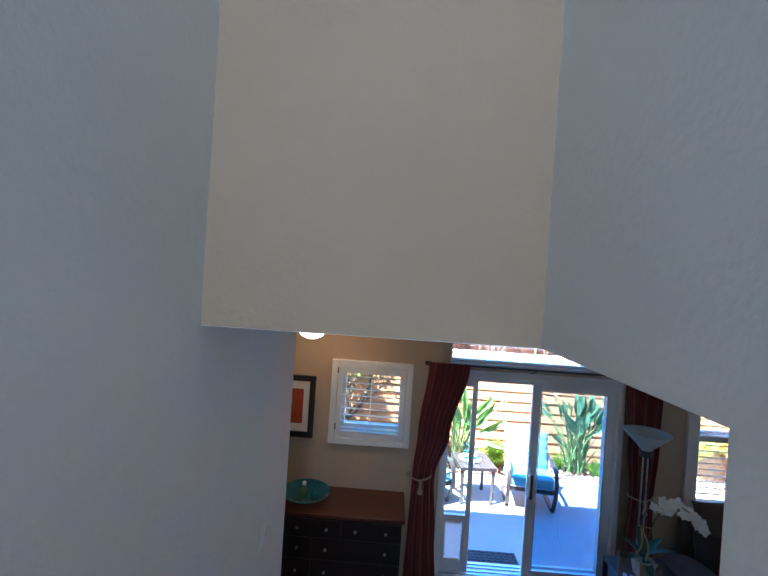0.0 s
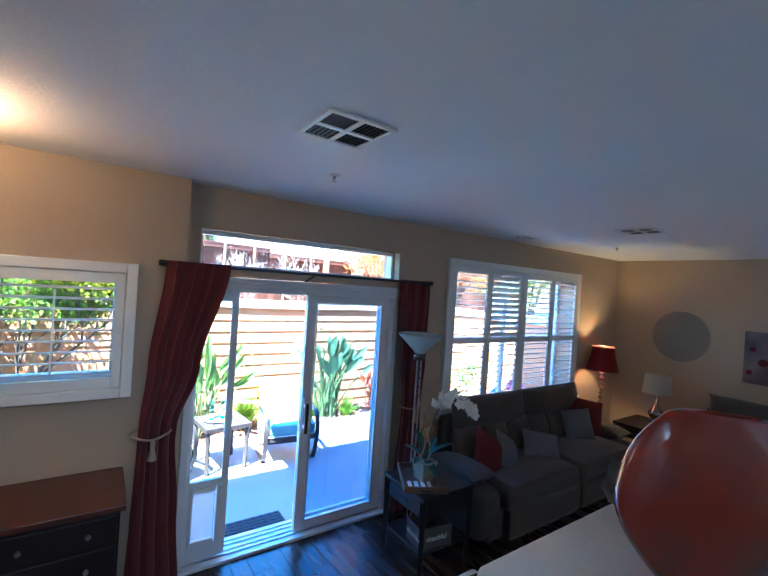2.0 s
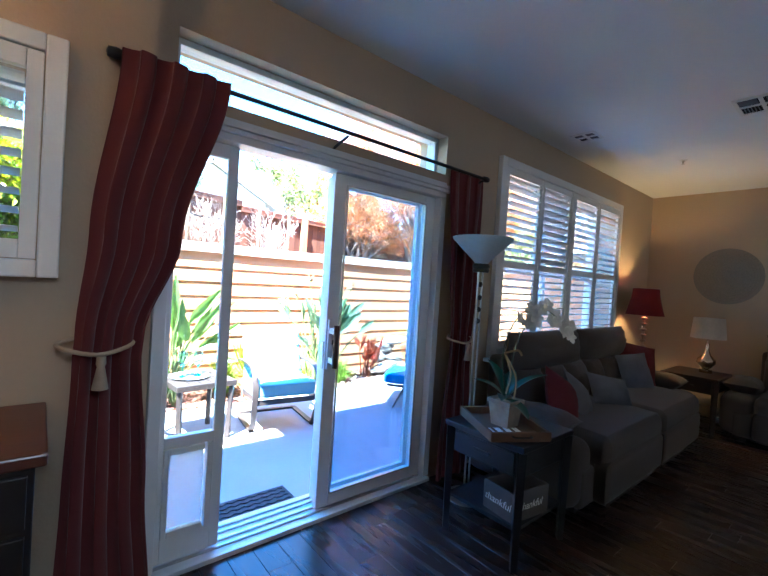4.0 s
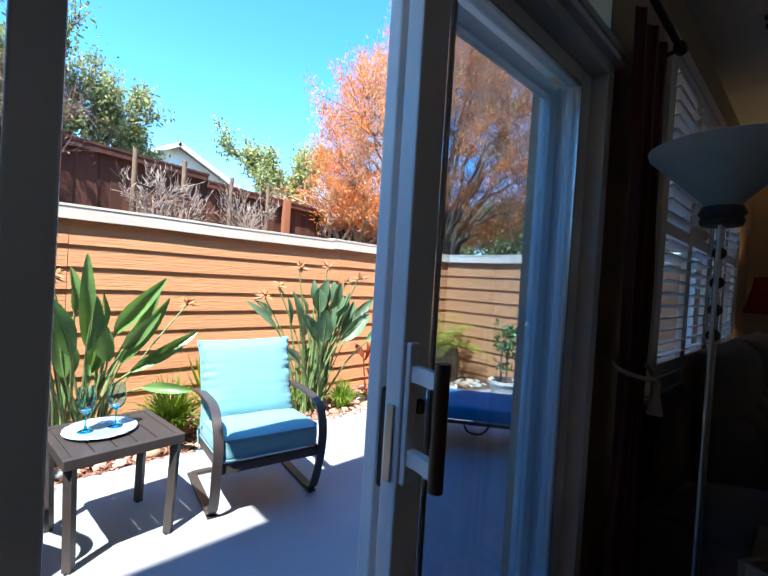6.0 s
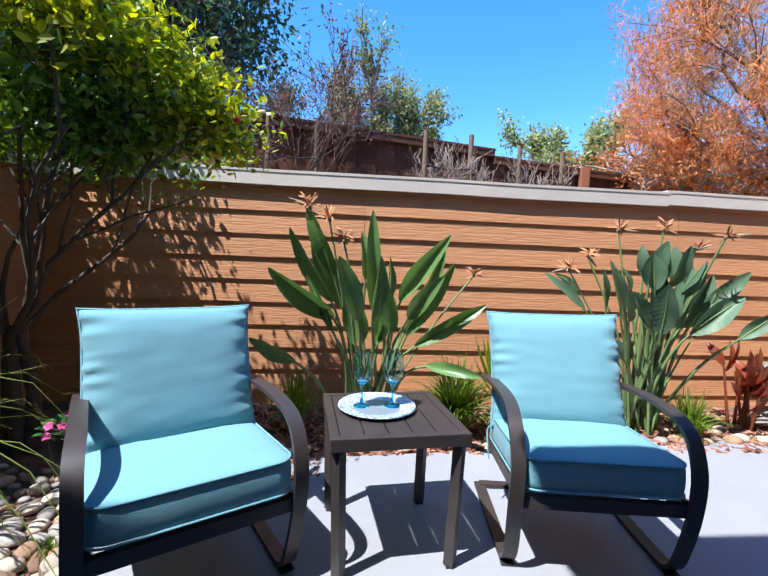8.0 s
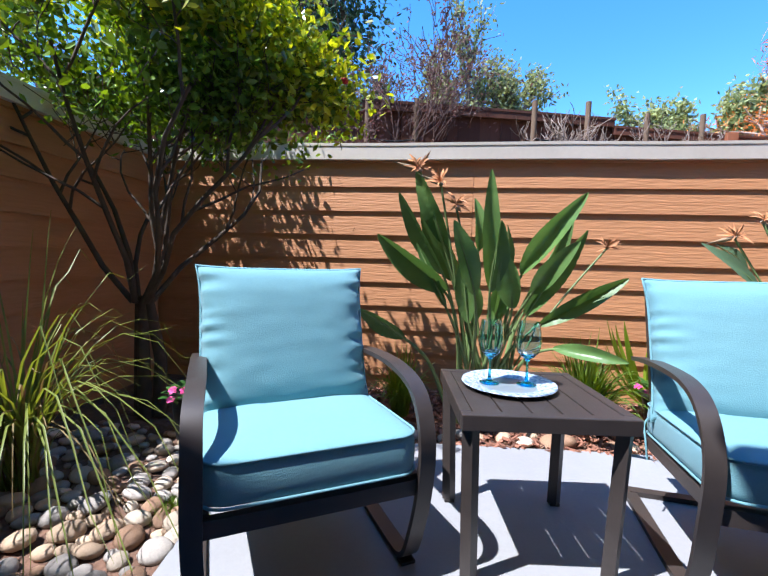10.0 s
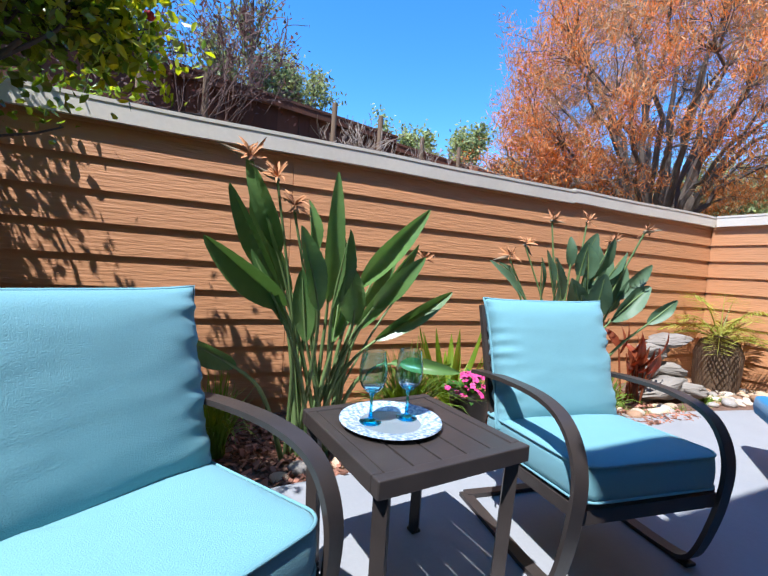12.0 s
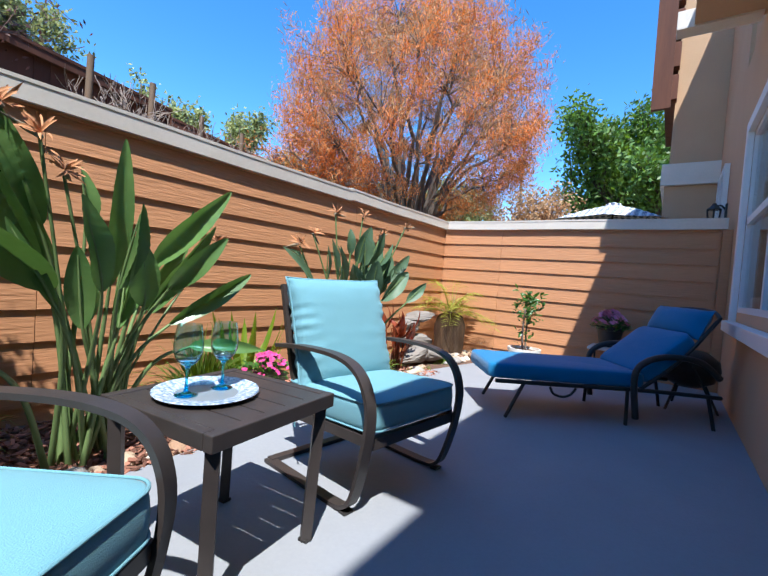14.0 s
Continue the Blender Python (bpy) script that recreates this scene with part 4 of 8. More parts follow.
def clump(name, label, category, base, n, length, spread, width, material, lean=(0, 0), droop=0.7, dry=None, ndry=0):
    """A tuft of arching blades."""
    ob = thing(name, label, category, pose(*base))
    for mm, count, nm in ((material, n, "blade_tuft"), (dry, ndry, "dry_thatch")):
        if not count:
            continue
        bm = bmesh.new()
        for k in range(count):
            an = random.uniform(0, 2 * math.pi)
            ln = length * random.uniform(0.6, 1.1)
            out = random.uniform(0.32 if droop > 1 else 0.15, 1.0) * spread
            if nm == "dry_thatch":
                ln *= 0.7
            dx, dy = math.cos(an) * out + lean[0], math.sin(an) * out + lean[1]
            p0 = Vector((random.uniform(-1, 1) * 0.05, random.uniform(-1, 1) * 0.05, 0))
            pts = []
            for i in range(8):
                t = i / 7
                hor = t ** 1.25
                z = ln * (t * 1.05 - droop * random.uniform(0.9, 1.1) * (math.hypot(dx, dy) / max(spread, 0.01)) * t ** 2.4)
                pts.append(p0 + Vector((dx * hor * ln, dy * hor * ln, max(z, -0.02))))
            side = Vector((-math.sin(an), math.cos(an), 0))
            rows = []
            for i, p in enumerate(pts):
                w = width / 2 * (1 - (i / 7) ** 2.2) + 0.0006
                rows.append((bm.verts.new(p - side * w), bm.verts.new(p + Vector((0, 0, -w * 0.5))), bm.verts.new(p + side * w)))
            for r0, r1 in zip(rows, rows[1:]):
                bm.faces.new((r0[0], r0[1], r1[1], r1[0]))
                bm.faces.new((r0[1], r0[2], r1[2], r1[1]))
        part(nm, bm, mm, ob, smooth=80)
    return ob


BEDZ = -0.165
# the large bird of paradise between the chairs
BASE = (1.80, 7.45, BEDZ)
p1 = thing("bird_of_paradise", "large bird of paradise with green paddle leaves and dried blooms", "plant", pose(0, 0, 0), group="bird of paradise plants")
PLANT = (p1, STALK, LEAF)
random.seed(11)
bop_leaf(PLANT, BASE, (1.83, 7.35, 0.75), (1.79, 7.17, 1.39), 0.085)
bop_leaf(PLANT, BASE, (2.00, 7.30, 0.84), (2.23, 7.06, 1.25), 0.12)
bop_leaf(PLANT, BASE, (2.07, 7.45, 0.59), (2.34, 7.35, 1.09), 0.11)
bop_leaf(PLANT, BASE, (2.04, 7.20, 0.74), (2.19, 7.00, 1.00), 0.11)
bop_leaf(PLANT, BASE, (1.57, 7.40, 1.00), (1.39, 7.30, 1.43), 0.1)
bop_leaf(PLANT, BASE, (1.55, 7.30, 0.83), (1.31, 7.15, 1.26), 0.1)
bop_leaf(PLANT, BASE, (1.61, 7.45, 0.79), (1.42, 7.35, 1.26), 0.12)
bop_leaf(PLANT, BASE, (1.56, 7.20, 0.73), (1.22, 7.02, 1.02), 0.12)
bop_leaf(PLANT, BASE, (1.35, 7.10, 0.47), (1.14, 6.95, 0.63), 0.1)
bop_leaf(PLANT, BASE, (1.72, 7.15, 0.73), (1.60, 7.05, 1.10), 0.13)
bop_leaf(PLANT, BASE, (1.81, 7.20, 0.74), (1.84, 7.10, 1.11), 0.1)
bop_leaf(PLANT, BASE, (1.94, 7.25, 0.65), (1.87, 7.15, 0.94), 0.13)
bop_leaf(PLANT, BASE, (2.11, 7.30, 0.54), (2.53, 7.25, 0.82), 0.1)
bop_leaf(PLANT, BASE, (2.17, 7.20, 0.42), (2.44, 7.00, 0.41), 0.08)
bop_leaf(PLANT, BASE, (1.93, 7.50, 0.80), (1.93, 7.45, 1.12), 0.08)
bop_leaf(PLANT, BASE, (1.77, 7.50, 0.98), (1.74, 7.50, 1.29), 0.09)
bop_leaf(PLANT, BASE, (1.67, 7.55, 0.79), (1.47, 7.55, 1.18), 0.1)
bop_leaf(PLANT, BASE, (1.71, 7.30, 0.55), (1.66, 7.25, 0.90), 0.12)
bop_leaf(PLANT, BASE, (2.08, 7.55, 0.68), (2.33, 7.55, 1.18), 0.1)
for k in range(5):
    an = random.uniform(-1, 1)
    foot = Vector(BASE) + Vector((an * 0.10, random.uniform(-0.1, 0.1), 0))
    a = foot + Vector((an * 0.22, random.uniform(-0.2, 0.05), random.uniform(0.45, 0.85)))
    bop_leaf(PLANT, BASE, a, a + Vector((an * 0.22, random.uniform(-0.1, 0.05), random.uniform(0.18, 0.34))), random.uniform(0.05, 0.09))
bop_flower(PLANT, BASE, (1.41, 7.3, 1.415), (-0.16, 0.0, 0.05))
bop_flower(PLANT, BASE, (1.53, 7.3, 1.335), (-0.13, -0.02, 0.05))
bop_flower(PLANT, BASE, (1.62, 7.32, 1.21), (0.03, 0.0, -0.03))
bop_flower(PLANT, BASE, (2.58, 7.7, 1.0), (0.02, 0.0, 0.03))
# the bushier one behind the second chair
BASE = (3.83, 7.58, BEDZ)
p2 = thing("bird_of_paradise", "bushy bird of paradise with rounded grey-green leaves and dried blooms", "plant", pose(0, 0, 0), group="bird of paradise plants")
PLANT = (p2, STALK, LEAF2)
random.seed(12)
bop_leaf(PLANT, BASE, (3.82, 7.50, 1.00), (3.86, 7.40, 1.31), 0.12)
bop_leaf(PLANT, BASE, (3.92, 7.45, 0.98), (3.99, 7.35, 1.28), 0.12)
bop_leaf(PLANT, BASE, (3.97, 7.40, 0.92), (4.06, 7.30, 1.18), 0.12)
bop_leaf(PLANT, BASE, (3.84, 7.60, 1.07), (3.82, 7.60, 1.29), 0.08)
bop_leaf(PLANT, BASE, (3.77, 7.30, 0.67), (3.72, 7.20, 1.00), 0.15)
bop_leaf(PLANT, BASE, (4.04, 7.35, 0.66), (4.36, 7.30, 0.93), 0.14)
bop_leaf(PLANT, BASE, (4.15, 7.40, 0.82), (4.45, 7.35, 1.11), 0.11)
bop_leaf(PLANT, BASE, (3.72, 7.40, 0.69), (3.56, 7.30, 0.94), 0.1)
bop_leaf(PLANT, BASE, (3.56, 7.60, 0.81), (3.49, 7.55, 1.10), 0.07)
bop_leaf(PLANT, BASE, (3.38, 7.60, 0.80), (3.10, 7.65, 1.05), 0.08)
bop_leaf(PLANT, BASE, (3.38, 7.70, 0.89), (3.21, 7.70, 1.05), 0.08)
bop_leaf(PLANT, BASE, (4.32, 7.25, 0.65), (4.48, 7.16, 0.84), 0.11)
bop_leaf(PLANT, BASE, (3.72, 7.30, 0.62), (3.50, 7.20, 0.84), 0.11)
bop_leaf(PLANT, BASE, (3.43, 7.20, 0.50), (3.23, 7.10, 0.66), 0.09)
bop_leaf(PLANT, BASE, (3.73, 7.60, 0.90), (3.67, 7.60, 1.12), 0.07)
bop_leaf(PLANT, BASE, (4.11, 7.60, 1.00), (4.08, 7.60, 1.29), 0.12)
for k in range(22):
    an = random.uniform(-1.0, 1.0)
    h = random.uniform(0.55, 1.0)
    foot = Vector(BASE) + Vector((random.uniform(-0.16, 0.16), random.uniform(-0.12, 0.1), 0))
    part("stalk", tube(bmesh.new(), smoothline([foot, foot + Vector((an * 0.12, 0, h * 0.5)), foot + Vector((an * 0.36, random.uniform(-0.1, 0.1), h))], 5), [0.012 - 0.0008 * i for i in range(11)], 6), STALK, p2, smooth=70)
for k in range(18):
    an = random.uniform(-1, 1)
    a = Vector((3.86 + an * 0.30, random.uniform(7.35, 7.65), random.uniform(0.62, 1.02)))
    bop_leaf(PLANT, BASE, a, a + Vector((an * 0.10, random.uniform(-0.12, 0.02), random.uniform(0.20, 0.30))), random.uniform(0.08, 0.12))
for at, bk in (((3.66, 7.65, 1.40), (0.16, 0, 0.0)), ((3.98, 7.6, 1.42), (0.06, 0, 0.05)), ((4.09, 7.2, 1.335), (0.19, 0, 0.03)), ((3.46, 7.7, 1.19), (0.08, 0, -0.08)), ((3.31, 7.7, 1.09), (-0.15, 0, -0.04)), ((4.20, 7.55, 1.27), (0.14, 0, 0.04))):
    bop_flower(PLANT, BASE, at, bk)
# grass clumps
random.seed(21)
for nm, b, n, ln, sp, wd, mt, lb in (("lily_clump", (2.42, 7.52, BEDZ), 360, 0.62, 0.80, 0.016, GRASS, "bright green strappy lily clump in the mulch"), ("lily_clump", (1.30, 7.55, BEDZ), 190, 0.52, 0.6, 0.011, GRASS, "thin green lily clump with pale tips"), ("lily_clump", (4.12, 7.42, BEDZ), 190, 0.42, 0.7, 0.013, GRASS, "green lily clump under the bird of paradise"), ("lily_clump", (3.55, 7.60, BEDZ), 120, 0.42, 0.6, 0.012, GRASS, "green lily clump under the bird of paradise")):
    clump(nm, lb, "plant", b, n, ln, sp, wd, mt)
clump("arching_grass", "tall arching ornamental grass with dry thatch", "grass", (-0.20, 6.40, BEDZ + 0.01), 110, 1.62, 0.62, 0.008, GRASSL, lean=(0.10, -0.06), droop=1.12, dry=DRYGRASS, ndry=35)
# canna
random.seed(5)
cn = thing("canna", "bronze-leaved canna in the bed", "plant", pose(0, 0, 0))
for k in range(9):
    c0 = Vector((4.76 + random.uniform(-0.10, 0.12), 7.60 + random.uniform(-0.08, 0.08), BEDZ))
    top = c0 + Vector((random.uniform(-0.08, 0.08), random.uniform(-0.06, 0.06), random.uniform(0.30, 0.50)))
    part("stem", tube(bmesh.new(), [c0, top], [0.013, 0.007], 6), CANNA, cn, smooth=60)
    for j in range(3):
        s = c0.lerp(top, random.uniform(0.45, 1))
        an = random.uniform(0, 6.28)
        bm = bmesh.new()
        blade(bm, s, s + Vector((math.cos(an) * 0.14, math.sin(an) * 0.12, random.uniform(0.12, 0.30))), random.uniform(0.06, 0.10), (math.cos(an) * 0.6, -0.6, 0.5), 0.1, 0.3, 10, 0.8, 0.3)
        part("leaf", bm, CANNA, cn, smooth=70)
# pygmy palm
random.seed(6)
pm = thing("pygmy_palm", "small palm with fibrous trunk and yellow-green fronds", "palm", pose(6.28, 7.72, BEDZ))
FIBRE = mat("palm_fibre", (0.16, 0.10, 0.055), 0.95, col2=(0.07, 0.045, 0.03), scale=30, stretch=(1, 1, 0.12), bump=0.012, bscale=45)
part("trunk", lathe(bmesh.new(), [(0.20, 0), (0.21, 0.15), (0.22, 0.38), (0.17, 0.52), (0.06, 0.58), (0, 0.58)], 22), FIBRE, pm, "shaggy brown trunk", smooth=50)
for k in range(22):
    an = 2 * math.pi * k / 22 + random.uniform(-0.2, 0.2)
    rise = random.uniform(0.45, 1.55)
    ln = random.uniform(0.58, 0.80)
    bm = bmesh.new()
    dirx = Vector((math.cos(an), math.sin(an), 0))
    pts = [Vector((0, 0, 0.52)) + dirx * ln * t * (1 - 0.38 * rise) + Vector((0, 0, ln * (rise * t * 0.95 - 0.62 * t * t))) for t in [i / 9 for i in range(10)]]
    tube(bm, pts, [0.007 - 0.0006 * i for i in range(10)], 5)
    for i in range(2, 10):
        for half in (0, 0.5):
            p = pts[i] if half == 0 else pts[i - 1].lerp(pts[i], 0.5)
            sd = dirx.cross(Vector((0, 0, 1)))
            for s in (-1, 1):
                q = p + sd * s * 0.16 * (1 - 0.35 * abs(i - 5) / 5) + dirx * 0.09 + Vector((0, 0, random.uniform(-0.05, 0.02)))
                blade(bm, p, q, 0.014, (0, 0, 1), 0.03, 0.2, 3)
    part("frond", bm, PALM, pm)
# gardenia in a white pot
random.seed(7)
POTWHITE = mat("white_glazed_pot", (0.72, 0.69, 0.62), 0.35, col2=(0.66, 0.62, 0.54), scale=8)
gd = thing("potted_gardenia", "gardenia standard with white bloom in a white pot", "potted plant", pose(6.14, 6.63, PATIO_Z))
part("pot", lathe(bmesh.new(), [(0, 0), (0.13, 0), (0.185, 0.20), (0.20, 0.205), (0.20, 0.24), (0.18, 0.24), (0.17, 0.20), (0, 0.20)], 28), POTWHITE, gd, "white glazed round pot", smooth=40)
part("soil", lathe(bmesh.new(), [(0, 0.215), (0.172, 0.21)], 20), DIRT, gd)
for x in (-0.07, 0.05):
    part("stem", tube(bmesh.new(), smoothline([(x, 0, 0.2), (x * 1.3, 0.01, 0.45), (x * 1.2, 0, 0.72)], 4), 0.011, 7), GREYBARK, gd, smooth=60)
bm = bmesh.new()
for k in range(170):
    cx, cz, r = random.choice(((-0.08, 0.70, 0.11), (0.08, 0.78, 0.14), (0.15, 0.62, 0.12), (-0.05, 0.40, 0.08), (0.07, 0.85, 0.09)))
    c = Vector((cx, 0, cz)) + Vector((random.gauss(0, 1), random.gauss(0, 1), random.gauss(0, 1))) * r * 0.6
    dr = Vector((random.uniform(-1, 1), random.uniform(-1, 1), random.uniform(-0.2, 1))).normalized()
    blade(bm, c, c + dr * 0.085, 0.036, (random.uniform(-1, 1), -0.6, 1), 0.08, 0.25, 4)
part("leaves", bm, GARDENIA, gd, smooth=70)
for at in ((0.20, -0.05, 0.80), (0.13, -0.09, 0.73)):
    bm = bmesh.new()
    for k in range(8):
        an = k * 0.785
        blade(bm, at, Vector(at) + Vector((math.cos(an) * 0.035, -0.01, math.sin(an) * 0.035)), 0.026, (0, -1, 0.2), 0.1, 0.2, 4)
    part("bloom", bm, PETALWHITE, gd)


def flower_mound(parent, centre, r, h, nleaf, nflower, petal, leaf, size=0.02):
    """Leaves and small five-petalled blooms over a mound."""
    bm = bmesh.new()
    for k in range(nleaf):
        an, q = random.uniform(0, 6.28), math.sqrt(random.random())
        c = Vector(centre) + Vector((math.cos(an) * q * r, math.sin(an) * q * r, h * (1 - q * q) * random.uniform(0.3, 1)))
        dr = Vector((math.cos(an), math.sin(an), random.uniform(0, 1))).normalized()
        blade(bm, c, c + dr * 0.06, 0.03, (0, -0.3, 1), 0.1, 0.2, 3)
    part("leaves", bm, leaf, parent, smooth=70)
    for k in range(nflower):
        an, q = random.uniform(0, 6.28), math.sqrt(random.random())
        c = Vector(centre) + Vector((math.cos(an) * q * r, math.sin(an) * q * r, h * (1.12 - 0.9 * q * q)))
        up = Vector((random.uniform(-0.5, 0.5), random.uniform(-0.9, 0.1), 0.7)).normalized()
        sx = up.orthogonal().normalized()
        sy = up.cross(sx)
        bm = bmesh.new()
        for j in range(5):
            a = j * 1.2566
            blade(bm, c, c + (sx * math.cos(a) + sy * math.sin(a)) * size + up * 0.004, size * 0.9, up, 0.1, 0.2, 3)
        part("bloom", bm, petal, parent)


random.seed(8)
flower_mound(fp, (0, 0, 0.20), 0.20, 0.20, 220, 75, PINK, GARDENIA, 0.040)
mg = thing("magenta_flowers", "magenta bedding flowers in a clay saucer pot", "potted plant", pose(2.87, 7.47, BEDZ))
part("pot", lathe(bmesh.new(), [(0, 0), (0.10, 0), (0.14, 0.25), (0.15, 0.26), (0.13, 0.26), (0, 0.24)], 20), POTBLACK, mg, smooth=40)
flower_mound(mg, (0, 0, 0.25), 0.17, 0.13, 90, 50, MAGENTA, GARDENIA, 0.026)
mg2 = thing("magenta_flowers", "dark red bedding flowers in a black nursery pot", "potted plant", pose(0.22, 7.02, BEDZ))
part("pot", lathe(bmesh.new(), [(0, 0), (0.11, 0), (0.14, 0.24), (0.15, 0.25), (0.13, 0.25), (0, 0.23)], 20), POTBLACK, mg2, smooth=40)
flower_mound(mg2, (0, 0, 0.23), 0.17, 0.08, 70, 18, MAGENTA, GARDENIA, 0.026)
# lime cordyline
cd = thing("lime_cordyline", "lime-green broad-leaved cordyline in the bed", "plant", pose(2.90, 7.74, BEDZ))
for k in range(30):
    an = random.uniform(0, 6.28)
    rs = random.uniform(0.3, 1.1)
    bm = bmesh.new()
    blade(bm, (0, 0, 0.08), (math.cos(an) * 0.30, math.sin(an) * 0.24, 0.16 + 0.50 * rs), 0.055, (-math.cos(an), -math.sin(an), 0.8), -0.06, 0.3, 9, 0.8)
    part("leaf", bm, LIME, cd, smooth=70)

# ---- trees and shrubs ----


def grow(start, way, length, radius, level, top, rnd, out, tips, kids=4, spread=0.7, lift=0.15, wander=0.18, shrink=0.62):
    """Limbs by recursion: out takes (points, radii), tips the places for leaves."""
    p, d = Vector(start), Vector(way).normalized()
    pts, n = [p.copy()], 5
    for i in range(n):
        d = (d + Vector((rnd.gauss(0, wander), rnd.gauss(0, wander), rnd.gauss(0, wander) + lift * 0.2))).normalized()
        p = p + d * length / n
        pts.append(p.copy())
    out.append((pts, [radius * (1 - 0.55 * i / n) for i in range(n + 1)], level))
    if level >= top:
        tips.extend(pts[1:])
        return
    if level == top - 1:
        tips.extend(pts[3:])
    for k in range(kids):
        t = 0.35 + 0.65 * (k + rnd.random()) / kids
        q = pts[min(int(t * n), n - 1)].lerp(pts[min(int(t * n) + 1, n)], (t * n) % 1)
        side = Vector((rnd.gauss(0, 1), rnd.gauss(0, 1), rnd.gauss(0, 0.6)))
        side = (side - d * side.dot(d)).normalized()
        grow(q, d * (1 - spread * 0.5) + side * spread + Vector((0, 0, lift)), length * shrink * rnd.uniform(0.75, 1.15), radius * 0.5, level + 1, top, rnd, out, tips, kids, spread, lift, wander, shrink)


def limb_mesh(out, thin=0.0):
    bm = bmesh.new()
    for pts, rr, lv in out:
        tube(bm, pts, [max(r, thin) for r in rr], 7 if lv == 0 else 5 if lv == 1 else 3, cap=False)
    return bm


def leaf_mesh(name, tips, count, length, width, rnd, jitter, droop=0.0, shape=2):
    """Many small leaves round the tips, as one mesh."""
    vs, fs = [], []
    for k in range(count):
        c = Vector(rnd.choice(tips)) + Vector((rnd.gauss(0, jitter), rnd.gauss(0, jitter), rnd.gauss(0, jitter)))
        d = Vector((rnd.gauss(0, 1), rnd.gauss(0, 1), rnd.gauss(0, 1) - droop)).normalized()
        s = d.orthogonal().normalized()
        s = (Matrix.Rotation(rnd.uniform(0, 6.28), 3, d) @ s)
        nrm = d.cross(s)
        ln, w = length * rnd.uniform(0.6, 1.3), width * rnd.uniform(0.7, 1.2) / 2
        i = len(vs)
        if shape == 2:
            vs += [c, c + d * ln * 0.45 + s * w, c + d * ln, c + d * ln * 0.45 - s * w]
            fs.append((i, i + 1, i + 2, i + 3))
        else:
            vs += [c, c + d * ln * 0.35 + s * w + nrm * w * 0.3, c + d * ln * 0.75 + s * w * 0.7 + nrm * w * 0.2, c + d * ln, c + d * ln * 0.75 - s * w * 0.7 + nrm * w * 0.2, c + d * ln * 0.35 - s * w + nrm * w * 0.3]
            fs += [(i, i + 1, i + 2, i + 3), (i, i + 3, i + 4, i + 5)]
    me = bpy.data.meshes.new(name)
    me.from_pydata([tuple(v) for v in vs], [], fs)
    return me


def foliage(name, material, parent, *a, **k):
    me = leaf_mesh(name, *a, **k)
    me.materials.append(material)
    ob = new(name, me)
    ob.parent = parent
    return ob


def islandvary(m, amount=0.5):
    """Leaf-to-leaf change of brightness within one crown."""
    nt = m.node_tree
    b = nt.nodes["Principled BSDF"]
    src = b.inputs["Base Color"].links[0].from_socket
    ge = nt.nodes.new("ShaderNodeNewGeometry")
    mr = nt.nodes.new("ShaderNodeMapRange")
    mr.inputs[3].default_value, mr.inputs[4].default_value = 1 - amount, 1 + amount
    nt.links.new(ge.outputs["Random Per Island"], mr.inputs[0])
    hs = nt.nodes.new("ShaderNodeHueSaturation")
    nt.links.new(src, hs.inputs["Color"])
    nt.links.new(mr.outputs[0], hs.inputs["Value"])
    for link in list(src.links):
        if link.to_node != hs:
            nt.links.new(hs.outputs[0], link.to_socket)
    return m


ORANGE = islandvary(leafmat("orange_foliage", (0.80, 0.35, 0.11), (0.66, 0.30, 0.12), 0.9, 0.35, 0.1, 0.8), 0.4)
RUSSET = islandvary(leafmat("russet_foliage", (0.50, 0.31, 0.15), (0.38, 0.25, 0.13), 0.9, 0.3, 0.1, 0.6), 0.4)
OLIVE = islandvary(leafmat("olive_foliage", (0.33, 0.35, 0.14), (0.23, 0.26, 0.11), 0.6, 0.3, 0.1, 0.5), 0.5)
DEEP = islandvary(leafmat("deep_green_foliage", (0.05, 0.095, 0.04), (0.03, 0.06, 0.03), 0.5, 0.25, 0.1, 0.5), 0.5)
FRESH = islandvary(leafmat("fresh_green_foliage", (0.13, 0.21, 0.04), (0.07, 0.14, 0.03), 0.5, 0.3, 0.1, 0.3), 0.5)
PLUM = islandvary(leafmat("plum_foliage", (0.15, 0.075, 0.065), (0.11, 0.07, 0.05), 0.7, 0.3, 0.1, 0.8), 0.5)
islandvary(ROSELEAF, 0.6)
islandvary(ROSEYOUNGLIT, 0.5)

